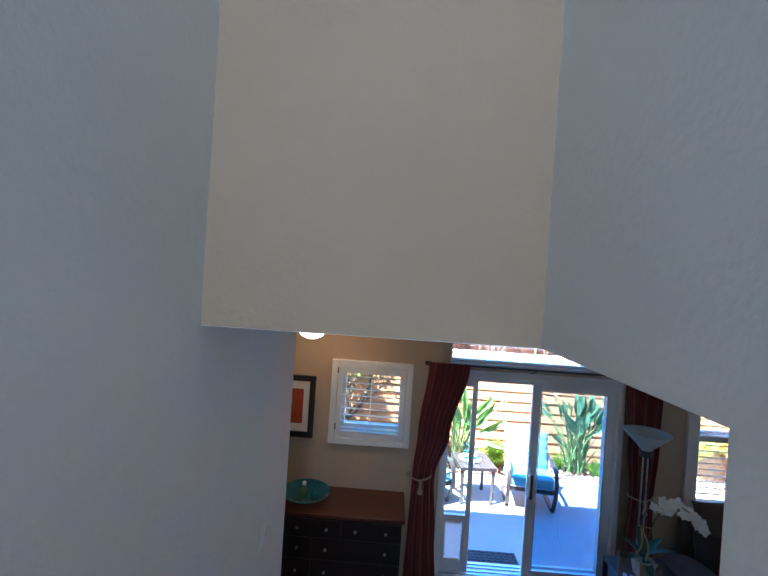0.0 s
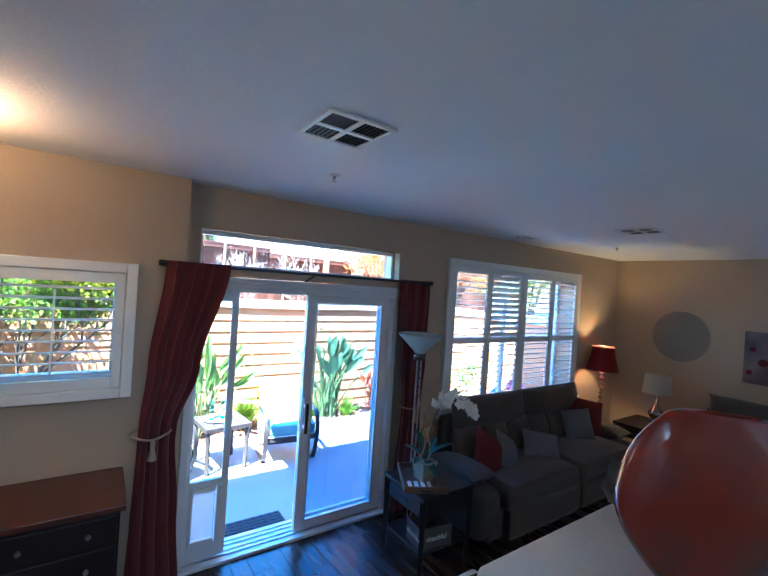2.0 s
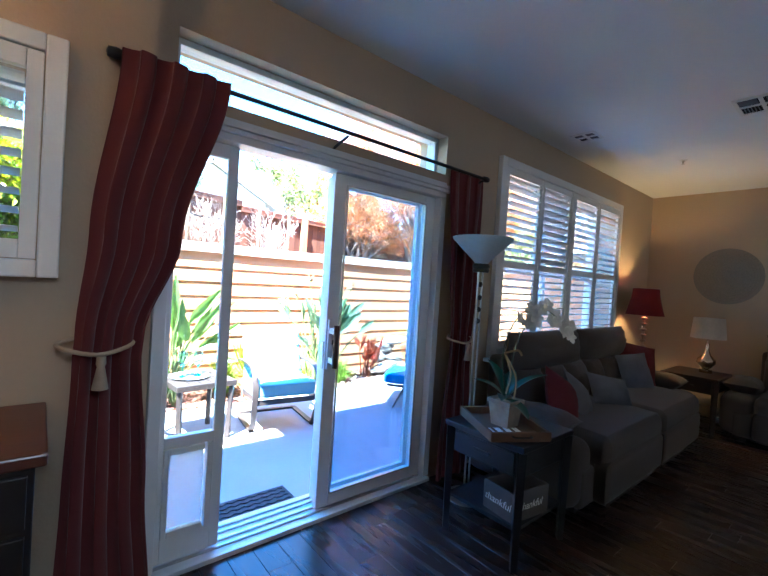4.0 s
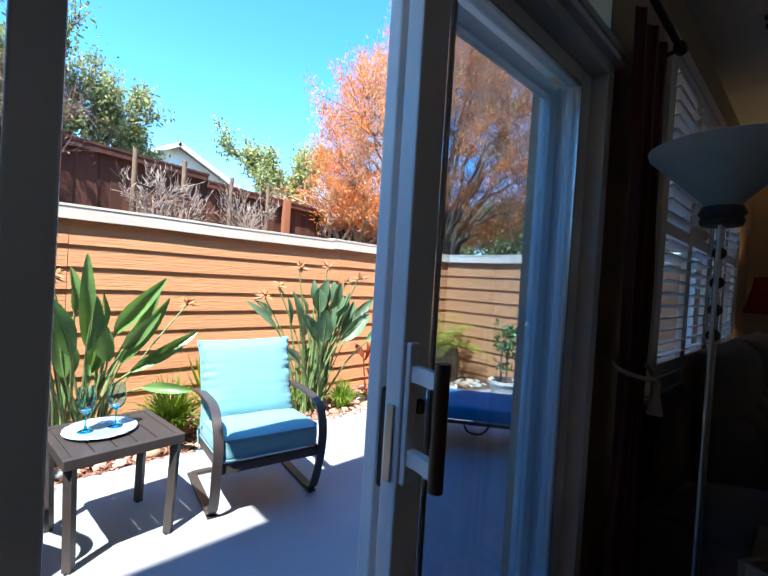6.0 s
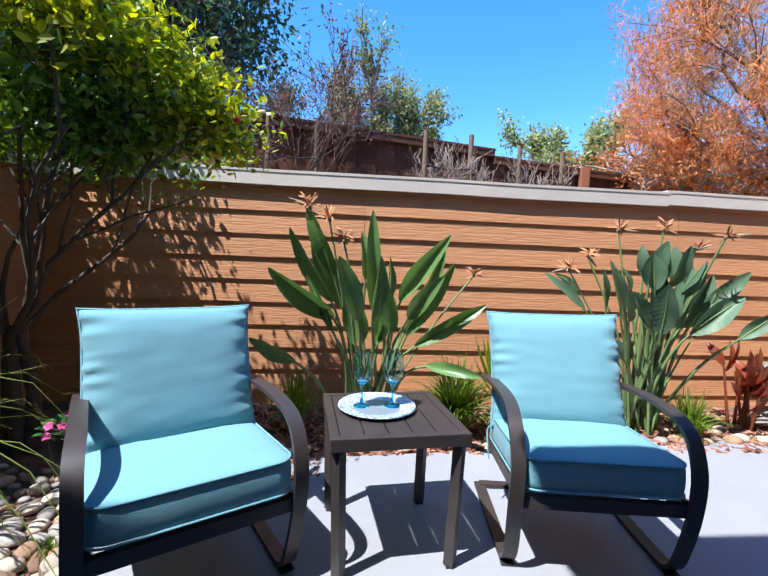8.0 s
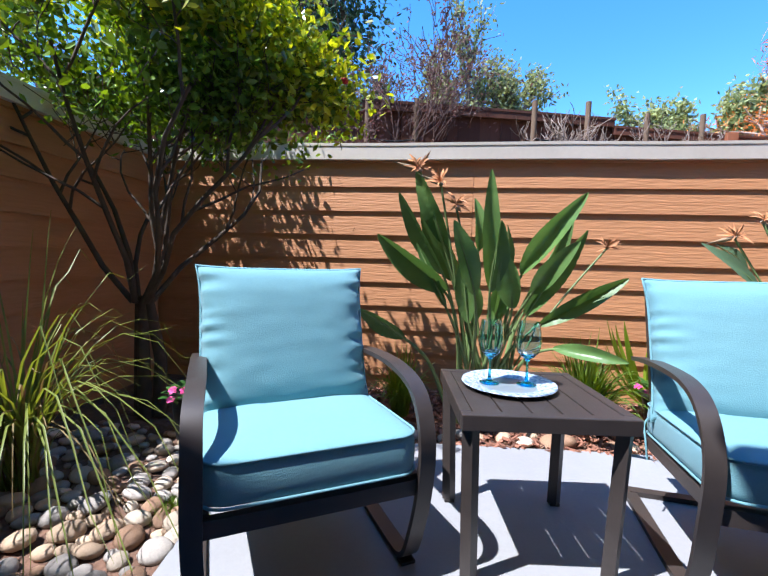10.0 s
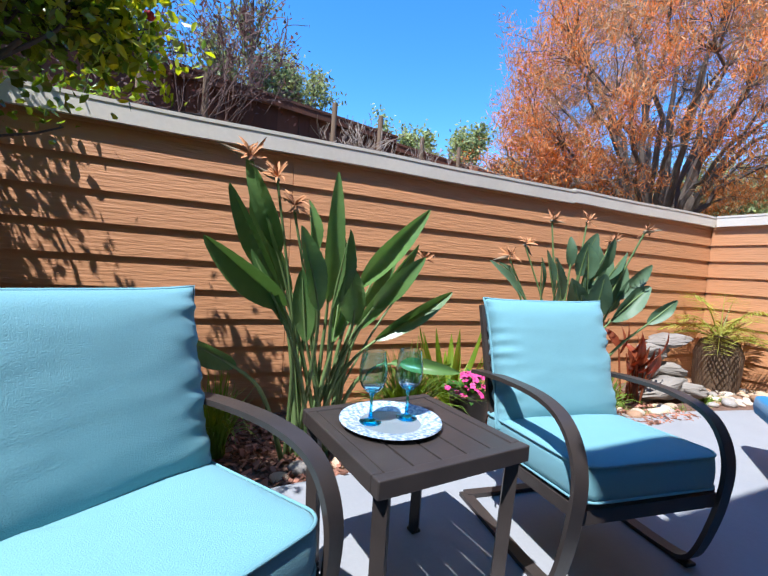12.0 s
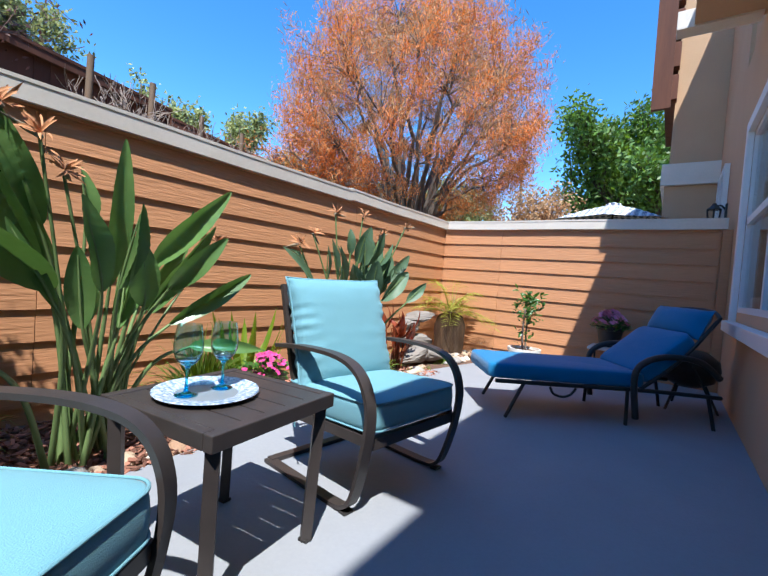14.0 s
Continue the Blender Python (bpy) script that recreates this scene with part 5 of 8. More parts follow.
# the big orange-leaved tree past the corner: stems fan out to sprays spread evenly through a broad dome
rnd = random.Random(3)
ot = thing("orange_tree", "broad many-stemmed tree with feathery orange foliage", "tree", pose(0, 0, 0))
ROOT, HEART = Vector((8.45, 10.0, 1.15)), Vector((8.43, 9.97, 3.75))
out, outer, inner = [], [], []
limbs = []
for k in range(34):
    h = 1 - 1.55 * (k + 0.5) / 34
    an = k * 2.39996
    q = math.sqrt(max(0.0, 1 - h * h))
    end = HEART + Vector((math.cos(an) * q * 2.05, math.sin(an) * q * 2.05, h * (2.35 if h > 0 else 1.5)))
    start = ROOT + Vector((math.cos(an) * 0.22, math.sin(an) * 0.22, 0))
    mid = start.lerp(end, 0.5) + Vector((-math.cos(an) * q * 0.28, -math.sin(an) * q * 0.28, 0.25))
    line = [p + Vector((rnd.gauss(0, 0.04), rnd.gauss(0, 0.04), rnd.gauss(0, 0.04))) for p in smoothline([start, mid, end], 6)]
    out.append((line, [0.070 - 0.0045 * i for i in range(len(line))], 1))
    limbs += line[4:]
for k in range(1500):
    v = Vector((rnd.gauss(0, 1), rnd.gauss(0, 1), rnd.gauss(0, 1))).normalized()
    bulge = 1 + 0.20 * noise.noise(v * 2.3 + Vector((4, 1, 0)))
    r = rnd.uniform(0.50, 1.0) ** 0.7 * bulge
    if v.z < -0.15 and r < 0.85:
        continue
    q = HEART + Vector((v.x * 2.68 * r, v.y * 2.68 * r, v.z * r * (3.05 if v.z > 0 else 1.75)))
    root = min(limbs, key=lambda t: (t - q).length + 0.5 * max(0.0, t.z - q.z))
    way = (q - root)
    mid = root.lerp(q, 0.5) + Vector((rnd.gauss(0, 0.05), rnd.gauss(0, 0.05), 0.10))
    out.append(([root, mid, q], [0.011, 0.007, 0.003], 2))
    tipway = (way.normalized() + Vector((0, 0, 0.55))).normalized()
    spray = [q + tipway * (0.10 * i - 0.20) for i in range(6)]
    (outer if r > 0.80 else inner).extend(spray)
part("trunk", limb_mesh(out, 0.006), GREYBARK, ot, "grey-brown stems and branches", smooth=60)
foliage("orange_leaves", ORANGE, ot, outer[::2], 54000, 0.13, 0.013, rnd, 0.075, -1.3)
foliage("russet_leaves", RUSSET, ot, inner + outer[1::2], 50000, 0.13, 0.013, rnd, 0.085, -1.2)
foliage("twig_mass", TWIG, ot, inner, 3000, 0.30, 0.007, rnd, 0.10, -0.6)


def open_to_sun(t):
    """Leaves stay off the sunlit chair and off the open part of the wall."""
    k = (Y_FENCE - t.y) / 0.30
    if k > 0 and t.z - k > -0.1 and t.x + 0.46 * k > 0.55:
        return False
    k = t.z - 0.5
    return not (t.x + 0.46 * k > 0.42 and 5.6 < t.y + 0.30 * k < 6.95)


# the rose tree in the corner
rnd = random.Random(5)
rt = thing("rose_tree", "tall rose shrub with dark stems and red blooms", "shrub", pose(0, 0, 0))
out, tips = [], []
FORK = Vector((-0.27, 7.22, 0.55))
for an, lean, ln in ((0.2, 0.50, 1.35), (1.3, 0.35, 1.45), (2.6, 0.62, 1.35), (3.6, 0.7, 1.3), (4.6, 0.45, 1.35), (5.5, 0.55, 1.35), (0.9, 0.15, 1.5), (3.1, 0.25, 1.5), (5.9, 0.75, 1.35), (0.55, 0.8, 1.35)):
    grow(FORK + Vector((0.05 * math.cos(an), 0.05 * math.sin(an), 0.0)), (math.cos(an) * lean, math.sin(an) * lean, 1.0), ln, 0.018, 0, 3, rnd, out, tips, kids=5, spread=0.75, lift=0.12, wander=0.14, shrink=0.52)
for dx, dy in ((0.0, 0.0), (0.06, 0.04), (-0.05, 0.03)):
    foot = Vector((-0.25 + dx, 7.22 + dy, BEDZ))
    out.append(([foot, foot.lerp(FORK, 0.5) + Vector((dx * 0.6, dy, 0)), FORK + Vector((dx * 0.4, dy * 0.4, 0.03))], [0.045, 0.038, 0.030], 0))
part("stem_tangle", limb_mesh([o for o in out if o[2] == 0 or o[0][-1].z > (1.35 if o[2] == 1 else 1.6) and open_to_sun(o[0][-1]) and open_to_sun(o[0][1])], 0.003), BARK, rt, "dark brown thorny stems", smooth=60)

crown = [t for t in tips if 1.58 - 0.12 * t.x < t.z < 2.65 - 0.8 * max(0.0, t.x - 0.1) - 0.5 * max(0.0, 7.0 - t.y) and t.x < 1.0 and open_to_sun(t)]
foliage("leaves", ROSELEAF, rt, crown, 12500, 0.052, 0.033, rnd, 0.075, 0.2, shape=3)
# young growth on the crown's top, with the sunlight there in its colour
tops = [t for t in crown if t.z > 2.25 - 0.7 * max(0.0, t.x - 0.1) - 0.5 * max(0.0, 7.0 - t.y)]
foliage("young_leaves", ROSEYOUNGLIT, rt, tops, 7500, 0.052, 0.032, rnd, 0.09, 0.0, shape=3)
for at in ((0.97, 7.15, 1.78), (0.42, 6.85, 2.10), (0.47, 6.9, 2.17), (0.30, 6.8, 2.25), (-0.6, 6.7, 2.2)):
    bm = bmesh.new()
    for k in range(12):
        an = k * 2.4
        r = 0.012 + 0.0018 * k
        q = Vector(at)
        blade(bm, q, q + Vector((math.cos(an) * r, math.sin(an) * r, 0.03 - 0.001 * k)), 0.026, (-math.cos(an), -math.sin(an), 0.8), -0.2, 0.4, 4)
    part("bloom", bm, ROSERED, rt, "red rose bloom")


def far_tree(name, label, x, y, z0, height, r, leafm, seed, count, size, barkm=GREYBARK, stems=1, leafw=0.5, low=0.25, lift=0.15):
    rnd = random.Random(seed)
    ob = thing(name, label, "tree", pose(0, 0, 0))
    out, tips = [], []
    for k in range(stems):
        an = 2.4 * k + seed
        ln = 0.25 if stems > 1 else 0.06
        grow((x, y, z0), (math.cos(an) * ln, math.sin(an) * ln, 1), height * 0.62, height * 0.02 + 0.03, 0, 3, rnd, out, tips, kids=6, spread=0.8 * min(1.0, 2.2 * r / height), lift=lift, wander=0.08, shrink=0.52)
    part("trunk", limb_mesh(out, 0.01), barkm, ob, smooth=60)
    tips = [t for t in tips if t.z > z0 + height * low]
    foliage("crown", leafm, ob, tips, count, size, size * leafw, rnd, r * 0.13, 0.2)
    return ob


far_tree("dark_oak", "tall dark green evergreen tree", -2.9, 14.0, 1.2, 8.2, 3.4, DEEP, 2, 26000, 0.16, BARK, stems=3)
far_tree("olive_tree", "olive-green garden tree over the fence", 2.4, 16.0, 1.4, 4.9, 0.9, OLIVE, 4, 9000, 0.12, stems=2)
far_tree("olive_tree", "olive-green garden tree over the fence", 3.6, 16.6, 1.4, 3.9, 0.9, OLIVE, 9, 6000, 0.12)
far_tree("olive_tree", "olive-green garden tree over the fence", 0.9, 15.5, 1.4, 4.0, 1.2, OLIVE, 10, 6000, 0.12)
far_tree("round_tree", "rounded green tree beyond the back fence", 10.6, 20.5, 1.6, 5.7, 1.2, OLIVE, 6, 9000, 0.20, stems=2)
far_tree("round_tree", "rounded green tree beyond the back fence", 13.6, 20.5, 1.6, 4.6, 1.8, OLIVE, 16, 8000, 0.20)
far_tree("green_tree", "dense bright green tree beyond the end fence", 27.0, 6.3, 0.0, 10.9, 2.8, FRESH, 7, 36000, 0.30, BARK, stems=4, low=0.45)
far_tree("hedge_shrub", "brownish hedge shrub beyond the end fence", 19, 10.2, 0.0, 5.0, 2.2, RUSSET, 8, 14000, 0.16, stems=3, low=0.1)
far_tree("hedge_shrub", "olive hedge shrub beyond the end fence", 17, 13.2, 0.6, 4.6, 2.4, OLIVE, 18, 14000, 0.16, stems=3, low=0.1)
far_tree("hedge_shrub", "olive hedge shrub beyond the back fence", 13.5, 14.2, 1.2, 3.4, 2.0, OLIVE, 28, 9000, 0.14, stems=3, low=0.1)

# staked young shrubs along the back fence
STAKE = mat("stake_wood", (0.23, 0.15, 0.09), 0.9, col2=(0.15, 0.10, 0.065), scale=8, stretch=(1, 1, 0.2), bump=0.002)


def staked_shrub(x, y, z, h, w, gap, seed, twig, leaves=None, nleaf=0, lab="bare staked shrub between two wooden stakes", ht=0.0):
    rnd = random.Random(seed)
    ob = thing("staked_shrub", lab, "shrub", pose(x, y, z))
    out, tips = [], []
    for k in range(7):
        an = 0.9 * k + seed
        grow((0.03 * math.cos(an), 0.03 * math.sin(an), 0), (math.cos(an) * w, math.sin(an) * w * 0.5, 1), h * 0.55, 0.011, 0, 3, rnd, out, tips, kids=4, spread=0.62, lift=0.2, wander=0.12, shrink=0.6)
    part("twig_mass", limb_mesh(out, 0.0035), twig, ob, smooth=70)
    if leaves:
        foliage("leaves", leaves, ob, tips, nleaf, 0.055, 0.022, rnd, 0.05, 0)
    for s in (-1, 1):
        part("stake", tube(bmesh.new(), [(s * gap, s * 0.03, 0), (s * gap + 0.01, s * 0.03, 1.62 + ht)], 0.032, 9), STAKE, ob, smooth=60)
    part("tie", tube(bmesh.new(), smoothline([(-gap, -0.05, 1.12), (0, -0.03, 1.08), (gap, -0.02, 1.10)], 4), 0.012, 6), BLACK, ob, "black rubber tree tie")
    return ob


staked_shrub(0.895, 10.0, 1.22, 2.75, 0.40, 0.294, 1, REDTWIG, PLUM, 2600, "plum-coloured staked shrub between two wooden stakes", -0.02)
staked_shrub(2.89, 10.09, 1.22, 1.5, 0.30, 0.31, 2, TWIG, ht=-0.06)
staked_shrub(4.41, 10.62, 1.22, 1.55, 0.30, 0.34, 3, TWIG, ht=-0.04)
far_tree("orange_shrub", "small bright orange shrub with pale leaning stems", 6.85, 11.0, 1.15, 2.5, 0.95, ORANGE, 6, 9000, 0.085, TWIG, stems=4, leafw=0.22, low=0.50, lift=0.05)
staked_shrub(-1.6, 9.25, 1.2, 2.0, 0.5, 0.3, 9, REDTWIG, PLUM, 1300, "plum-coloured staked shrub between two wooden stakes", 0.0)

# the patio umbrella next door, a far house and a street lamp
UMB = mat("dotted_umbrella_cloth", (0.70, 0.72, 0.74), 0.8, scale=4)
nt = UMB.node_tree
vo = nt.nodes.new("ShaderNodeTexVoronoi")
vo.voronoi_dimensions = "2D"
vo.inputs["Scale"].default_value, vo.inputs["Randomness"].default_value = 9.0, 0.0
tcn = nt.nodes.new("ShaderNodeTexCoord")
nt.links.new(tcn.outputs["Object"], vo.inputs["Vector"])
lt = nt.nodes.new("ShaderNodeMath")
lt.operation = "LESS_THAN"
lt.inputs[1].default_value = 0.36
nt.links.new(vo.outputs["Distance"], lt.inputs[0])
mxn = nt.nodes.new("ShaderNodeMix")
mxn.data_type = "RGBA"
mxn.inputs[6].default_value, mxn.inputs[7].default_value = (0.70, 0.72, 0.75, 1), (0.10, 0.13, 0.20, 1)
nt.links.new(lt.outputs[0], mxn.inputs[0])
nt.links.new(mxn.outputs[2], nt.nodes["Principled BSDF"].inputs["Base Color"])
um = thing("patio_umbrella", "white dotted patio umbrella next door", "umbrella", pose(9.9, 6.23, -0.20))
bm = bmesh.new()
rows = []
for r, z in ((0.0, 2.80), (0.13, 2.76), (0.14, 2.72), (0.62, 2.58), (1.15, 2.38)):
    rows.append([bm.verts.new((r * math.cos(k * math.pi / 8) * (0.97 if k % 2 and r > 0.2 else 1), r * math.sin(k * math.pi / 8) * (0.97 if k % 2 and r > 0.2 else 1), z - (0.02 if k % 2 and r > 0.2 else 0))) for k in range(16)] if r else [bm.verts.new((0, 0, z))])
for k in range(16):
    j = (k + 1) % 16
    bm.faces.new((rows[0][0], rows[1][k], rows[1][j]))
    for a, b in zip(rows[1:], rows[2:]):
        bm.faces.new((a[k], b[k], b[j], a[j]))
part("canopy", bm, UMB, um)
part("pole", tube(bmesh.new(), [(0, 0, 0), (0, 0, 2.78)], 0.02, 8), BLACK, um)
SHINGLE = mat("grey_shingles", (0.30, 0.30, 0.31), 0.9, scale=6, bump=0.01, bscale=20)
hs_ = thing("far_house", "white house with a grey gable roof behind the trees", "house", pose(7.4, 25.5, 1.5))
part("wall", boxbm(-3.2, 0, 0, 3.2, 5, 3.9), WHITE, hs_)
for s in (-1, 1):
    bm = bmesh.new()
    tube(bm, [(s * -0.05, -0.5, 5.65), (s * 3.9, -0.5, 3.6)], 0.06, 4, ry=0.1)
    part("rake", bm, WHITE, hs_)
    bm = bmesh.new()
    vs = [bm.verts.new(v) for v in ((0, -0.45, 5.72), (s * 3.9, -0.45, 3.67), (s * 3.9, 5.4, 3.67), (0, 5.4, 5.72), (0, -0.45, 5.62), (s * 3.9, -0.45, 3.57), (s * 3.9, 5.4, 3.57), (0, 5.4, 5.62))]
    for f in ((0, 1, 2, 3), (4, 5, 6, 7), (0, 1, 5, 4), (1, 2, 6, 5), (2, 3, 7, 6)):
        bm.faces.new([vs[i] for i in f])
    bmesh.ops.recalc_face_normals(bm, faces=bm.faces)
    part("roof", bm, SHINGLE, hs_)
bm = bmesh.new()
vs = [bm.verts.new(v) for v in ((-3.2, 0.0, 3.9), (3.2, 0.0, 3.9), (0, 0.0, 5.6))]
bm.faces.new(vs)
part("gable", bm, WHITE, hs_)
sl = thing("street_lamp", "grey street lamp with a long arm", "street lamp", pose(30, 14.4, -0.24))
part("pole", tube(bmesh.new(), [(0, 0, 0), (0, 0, 12.4)], [0.13, 0.07], 10), GREYBARK, sl, smooth=60)
part("arm", tube(bmesh.new(), smoothline([(0, 0, 12.2), (0, 1.0, 12.6), (0, 2.6, 12.8)], 5), 0.05, 8), GREYBARK, sl, smooth=60)
part("head", boxbm(-0.15, 2.5, 12.7, 0.15, 3.2, 12.9, bevel=0.05), GREYBARK, sl)

# driftwood stack in the corner bed
DRIFT = mat("driftwood", (0.30, 0.265, 0.225), 0.9, col2=(0.13, 0.11, 0.09), scale=7, mix=0.6, stretch=(0.25, 1, 2.5), bump=0.02, bscale=18)
random.seed(31)
for x, y, z, sx, sy, sz, rz in ((5.18, 7.62, -0.05, 0.36, 0.15, 0.10, 8), (5.45, 7.55, -0.07, 0.22, 0.14, 0.08, -15), (5.05, 7.72, 0.12, 0.16, 0.12, 0.09, 30), (5.32, 7.72, 0.10, 0.24, 0.10, 0.07, -35), (5.22, 7.76, 0.26, 0.20, 0.12, 0.09, 10), (5.42, 7.74, 0.375, 0.26, 0.13, 0.06, -4)):
    bm = bmesh.new()
    bmesh.ops.create_icosphere(bm, subdivisions=4, radius=1)
    for v in bm.verts:
        n1 = noise.noise(v.co * 1.6 + Vector((x * 9, y, z * 7)))
        n2 = noise.noise(Vector((v.co.x * 2, v.co.y * 2, v.co.z * 9)) + Vector((x, 0, z)))
        v.co *= 1 + 0.28 * n1 + 0.10 * n2
        v.co = Vector((v.co.x * sx, v.co.y * sy, v.co.z * sz))
    ob = part("driftwood", bm, DRIFT, smooth=40)
    ob.matrix_basis = pose(x, y, z, random.uniform(-8, 8), random.uniform(-8, 8), rz)
    tagged(ob, "weathered grey driftwood chunk stacked in the bed", "driftwood", group="driftwood stack")

# ---- inside: the sliding door ----
SCREEN = glassmat("insect_screen", (0.82, 0.84, 0.86))
TINT = glassmat("door_glass", (0.78, 0.88, 0.95))
FLAP = shademat("translucent_flap", (0.75, 0.76, 0.76), 0.7)
GRIP = mat("brown_wood_grip", (0.075, 0.03, 0.015), 0.4, col2=(0.05, 0.02, 0.01), scale=20, stretch=(1, 1, 0.2))
STEEL = mat("brushed_steel", (0.55, 0.54, 0.52), 0.3, metal=1.0, scale=20)


def pane(x0, y, z0, x1, z1, parent, material=None, nm="pane"):
    p = part(nm, boxbm(x0, y - 0.003, z0, x1, y + 0.003, z1), material or GLASS, parent)
    p.visible_shadow = False
    return p


def bars(parent, nm, material, y0, y1, rects, bevel=0.004):
    for x0, x1, z0, z1 in rects:
        part(nm, boxbm(x0, y0, z0, x1, y1, z1, bevel=bevel), material, parent)


door = thing("door_1", "white vinyl sliding patio door standing half open", "door", pose(0, 0, 0), kind="structure")
bars(door, "door_frame", VINYL, 4.405, 4.64, ((1.042, 1.095, 0.035, 2.00), (2.785, 2.838, 0.035, 2.00)))
bars(door, "door_frame", VINYL, 4.405, 4.525, ((1.042, 2.838, 2.001, 2.108),))
bars(door, "door_frame", VINYL, 4.5255, 4.64, ((1.042, 2.838, 2.07, 2.108),))
part("track", boxbm(1.042, 4.39, -0.011, 2.838, 4.66, 0.022, bevel=0.004), VINYL, door)
for y in (4.45, 4.50, 4.56, 4.61):
    part("track_rib", boxbm(1.10, y - 0.004, 0.022, 2.78, y + 0.004, 0.034), STEEL, door)
for i, (y, z) in enumerate(((4.40, 2.035), (4.395, 2.06))):
    part("head_moulding", boxbm(1.02, y - 0.02, z, 2.86, y + 0.006, z + 0.022, bevel=0.003), VINYL, door)
panel = part("pet_panel", boxbm(1.345, 4.464, 0.036, 1.394, 4.494, 1.998, bevel=0.004), VINYL, door, "white pet-door panel")
bars(panel, "panel_rail", VINYL, 4.457, 4.498, ((1.097, 1.125, 0.036, 1.998), (1.125, 1.344, 1.93, 1.998), (1.125, 1.344, 0.565, 0.615), (1.125, 1.344, 0.036, 0.15)))
pane(1.125, 4.478, 0.615, 1.344, 1.93, panel)
bars(panel, "flap_frame", VINYL, 4.45, 4.505, ((1.126, 1.15, 0.151, 0.564), (1.315, 1.343, 0.151, 0.564), (1.15, 1.305, 0.535, 0.564), (1.15, 1.305, 0.151, 0.18)))
part("flap", boxbm(1.151, 4.474, 0.185, 1.304, 4.48, 0.534), FLAP, panel, "cloudy plastic flap")
sl_ = part("sliding_panel", boxbm(1.945, 4.455, 0.036, 2.028, 4.50, 1.998, bevel=0.004), VINYL, door, "white framed glass sliding panel")
bars(sl_, "panel_rail", VINYL, 4.457, 4.498, ((2.695, 2.783, 0.036, 1.998), (2.029, 2.694, 1.94, 1.998), (2.029, 2.694, 0.036, 0.108)))
bars(sl_, "glazing_bead", STEEL, 4.448, 4.457, ((2.029, 2.039, 0.108, 1.94), (2.684, 2.694, 0.108, 1.94), (2.040, 2.683, 1.93, 1.94), (2.040, 2.683, 0.108, 0.118)), 0.001)
pane(2.029, 4.478, 0.108, 2.694, 1.94, sl_, TINT)
hd = part("handle_plate", boxbm(1.952, 4.440, 0.86, 1.980, 4.455, 1.15, bevel=0.004), VINYL, sl_, "white handle plate")
for z in (0.918, 1.088):
    bm = bmesh.new()
    tube(bm, smoothline([(1.966, 4.445, z), (1.964, 4.41, z), (1.958, 4.385, z), (1.954, 4.370, z)], 5), 0.009, 4, ry=0.016)
    part("handle_bracket", bm, VINYL, sl_, smooth=40)
part("handle_grip", tube(bmesh.new(), [(1.952, 4.359, 0.885), (1.952, 4.359, 1.125)], 0.015, 12), GRIP, sl_, "brown wooden grip", smooth=50)
part("thumb_latch", boxbm(1.984, 4.436, 1.00, 2.004, 4.455, 1.03, bevel=0.006), BLACK, sl_)
part("lock", boxbm(1.939, 4.468, 0.86, 1.9465, 4.488, 1.02, bevel=0.002), STEEL, sl_)
sc_ = part("screen_panel", boxbm(1.988, 4.565, 0.036, 2.038, 4.605, 1.998, bevel=0.004), VINYL, door, "white framed insect screen")
bars(sc_, "panel_rail", VINYL, 4.567, 4.603, ((2.728, 2.783, 0.036, 1.998), (2.039, 2.727, 1.945, 1.998), (2.039, 2.727, 0.036, 0.09)))
pane(2.039, 4.585, 0.09, 2.727, 1.945, sc_, SCREEN, "mesh")
part("screen_handle", boxbm(1.995, 4.545, 0.80, 2.026, 4.566, 1.03, bevel=0.006), BLACK, sc_, "black screen pull")
part("screen_handle", boxbm(1.998, 4.604, 0.80, 2.026, 4.618, 1.03, bevel=0.006), BLACK, sc_, "black screen pull")

tr_ = thing("window_transom", "long white framed transom window above the door", "window", pose(0, 0, 0), kind="structure")
x0, x1, z0, z1 = TRANSOM_HOLE
bars(tr_, "window_frame", VINYL, 4.52, 4.60, ((x0, x1, z0, z0 + 0.03), (x0, x1, z1 - 0.03, z1), (x0, x0 + 0.03, z0 + 0.03, z1 - 0.03), (x1 - 0.03, x1, z0 + 0.03, z1 - 0.03)))
pane(x0 + 0.03, 4.56, z0 + 0.03, x1 - 0.03, z1 - 0.03, tr_)


def louvres(parent, x0, x1, z0, z1, y, tilt, pitch=0.062, depth=0.070):
    n = max(1, int(round((z1 - z0) / pitch)))
    step = (z1 - z0) / n
    bm = bmesh.new()
    ring = [(0.5 * depth * math.cos(a), 0.0055 * math.sin(a)) for a in [k * math.pi / 4 for k in range(8)]]
    a = [bm.verts.new((0, u, v)) for u, v in ring]
    b = [bm.verts.new((x1 - x0 - 0.004, u, v)) for u, v in ring]
    for k in range(8):
        bm.faces.new((a[k], a[(k + 1) % 8], b[(k + 1) % 8], b[k]))
    bm.faces.new(a[::-1])
    bm.faces.new(b)
    me = bpy.data.meshes.new("louvre")
    bm.to_mesh(me)
    bm.free()
    me.materials.append(WHITE)
    for i in range(n):
        ob = new("louvre", me)
        ob.parent = parent
        ob.matrix_basis = pose(x0 + 0.002, y, z0 + step * (i + 0.5), tilt + random.uniform(-1.5, 1.5), 0, 0)


def shutter_frame(w, rects, y0=4.385, y1=4.429):
    bars(w, "shutter_frame", WHITE, y0, y1, rects, 0.006)


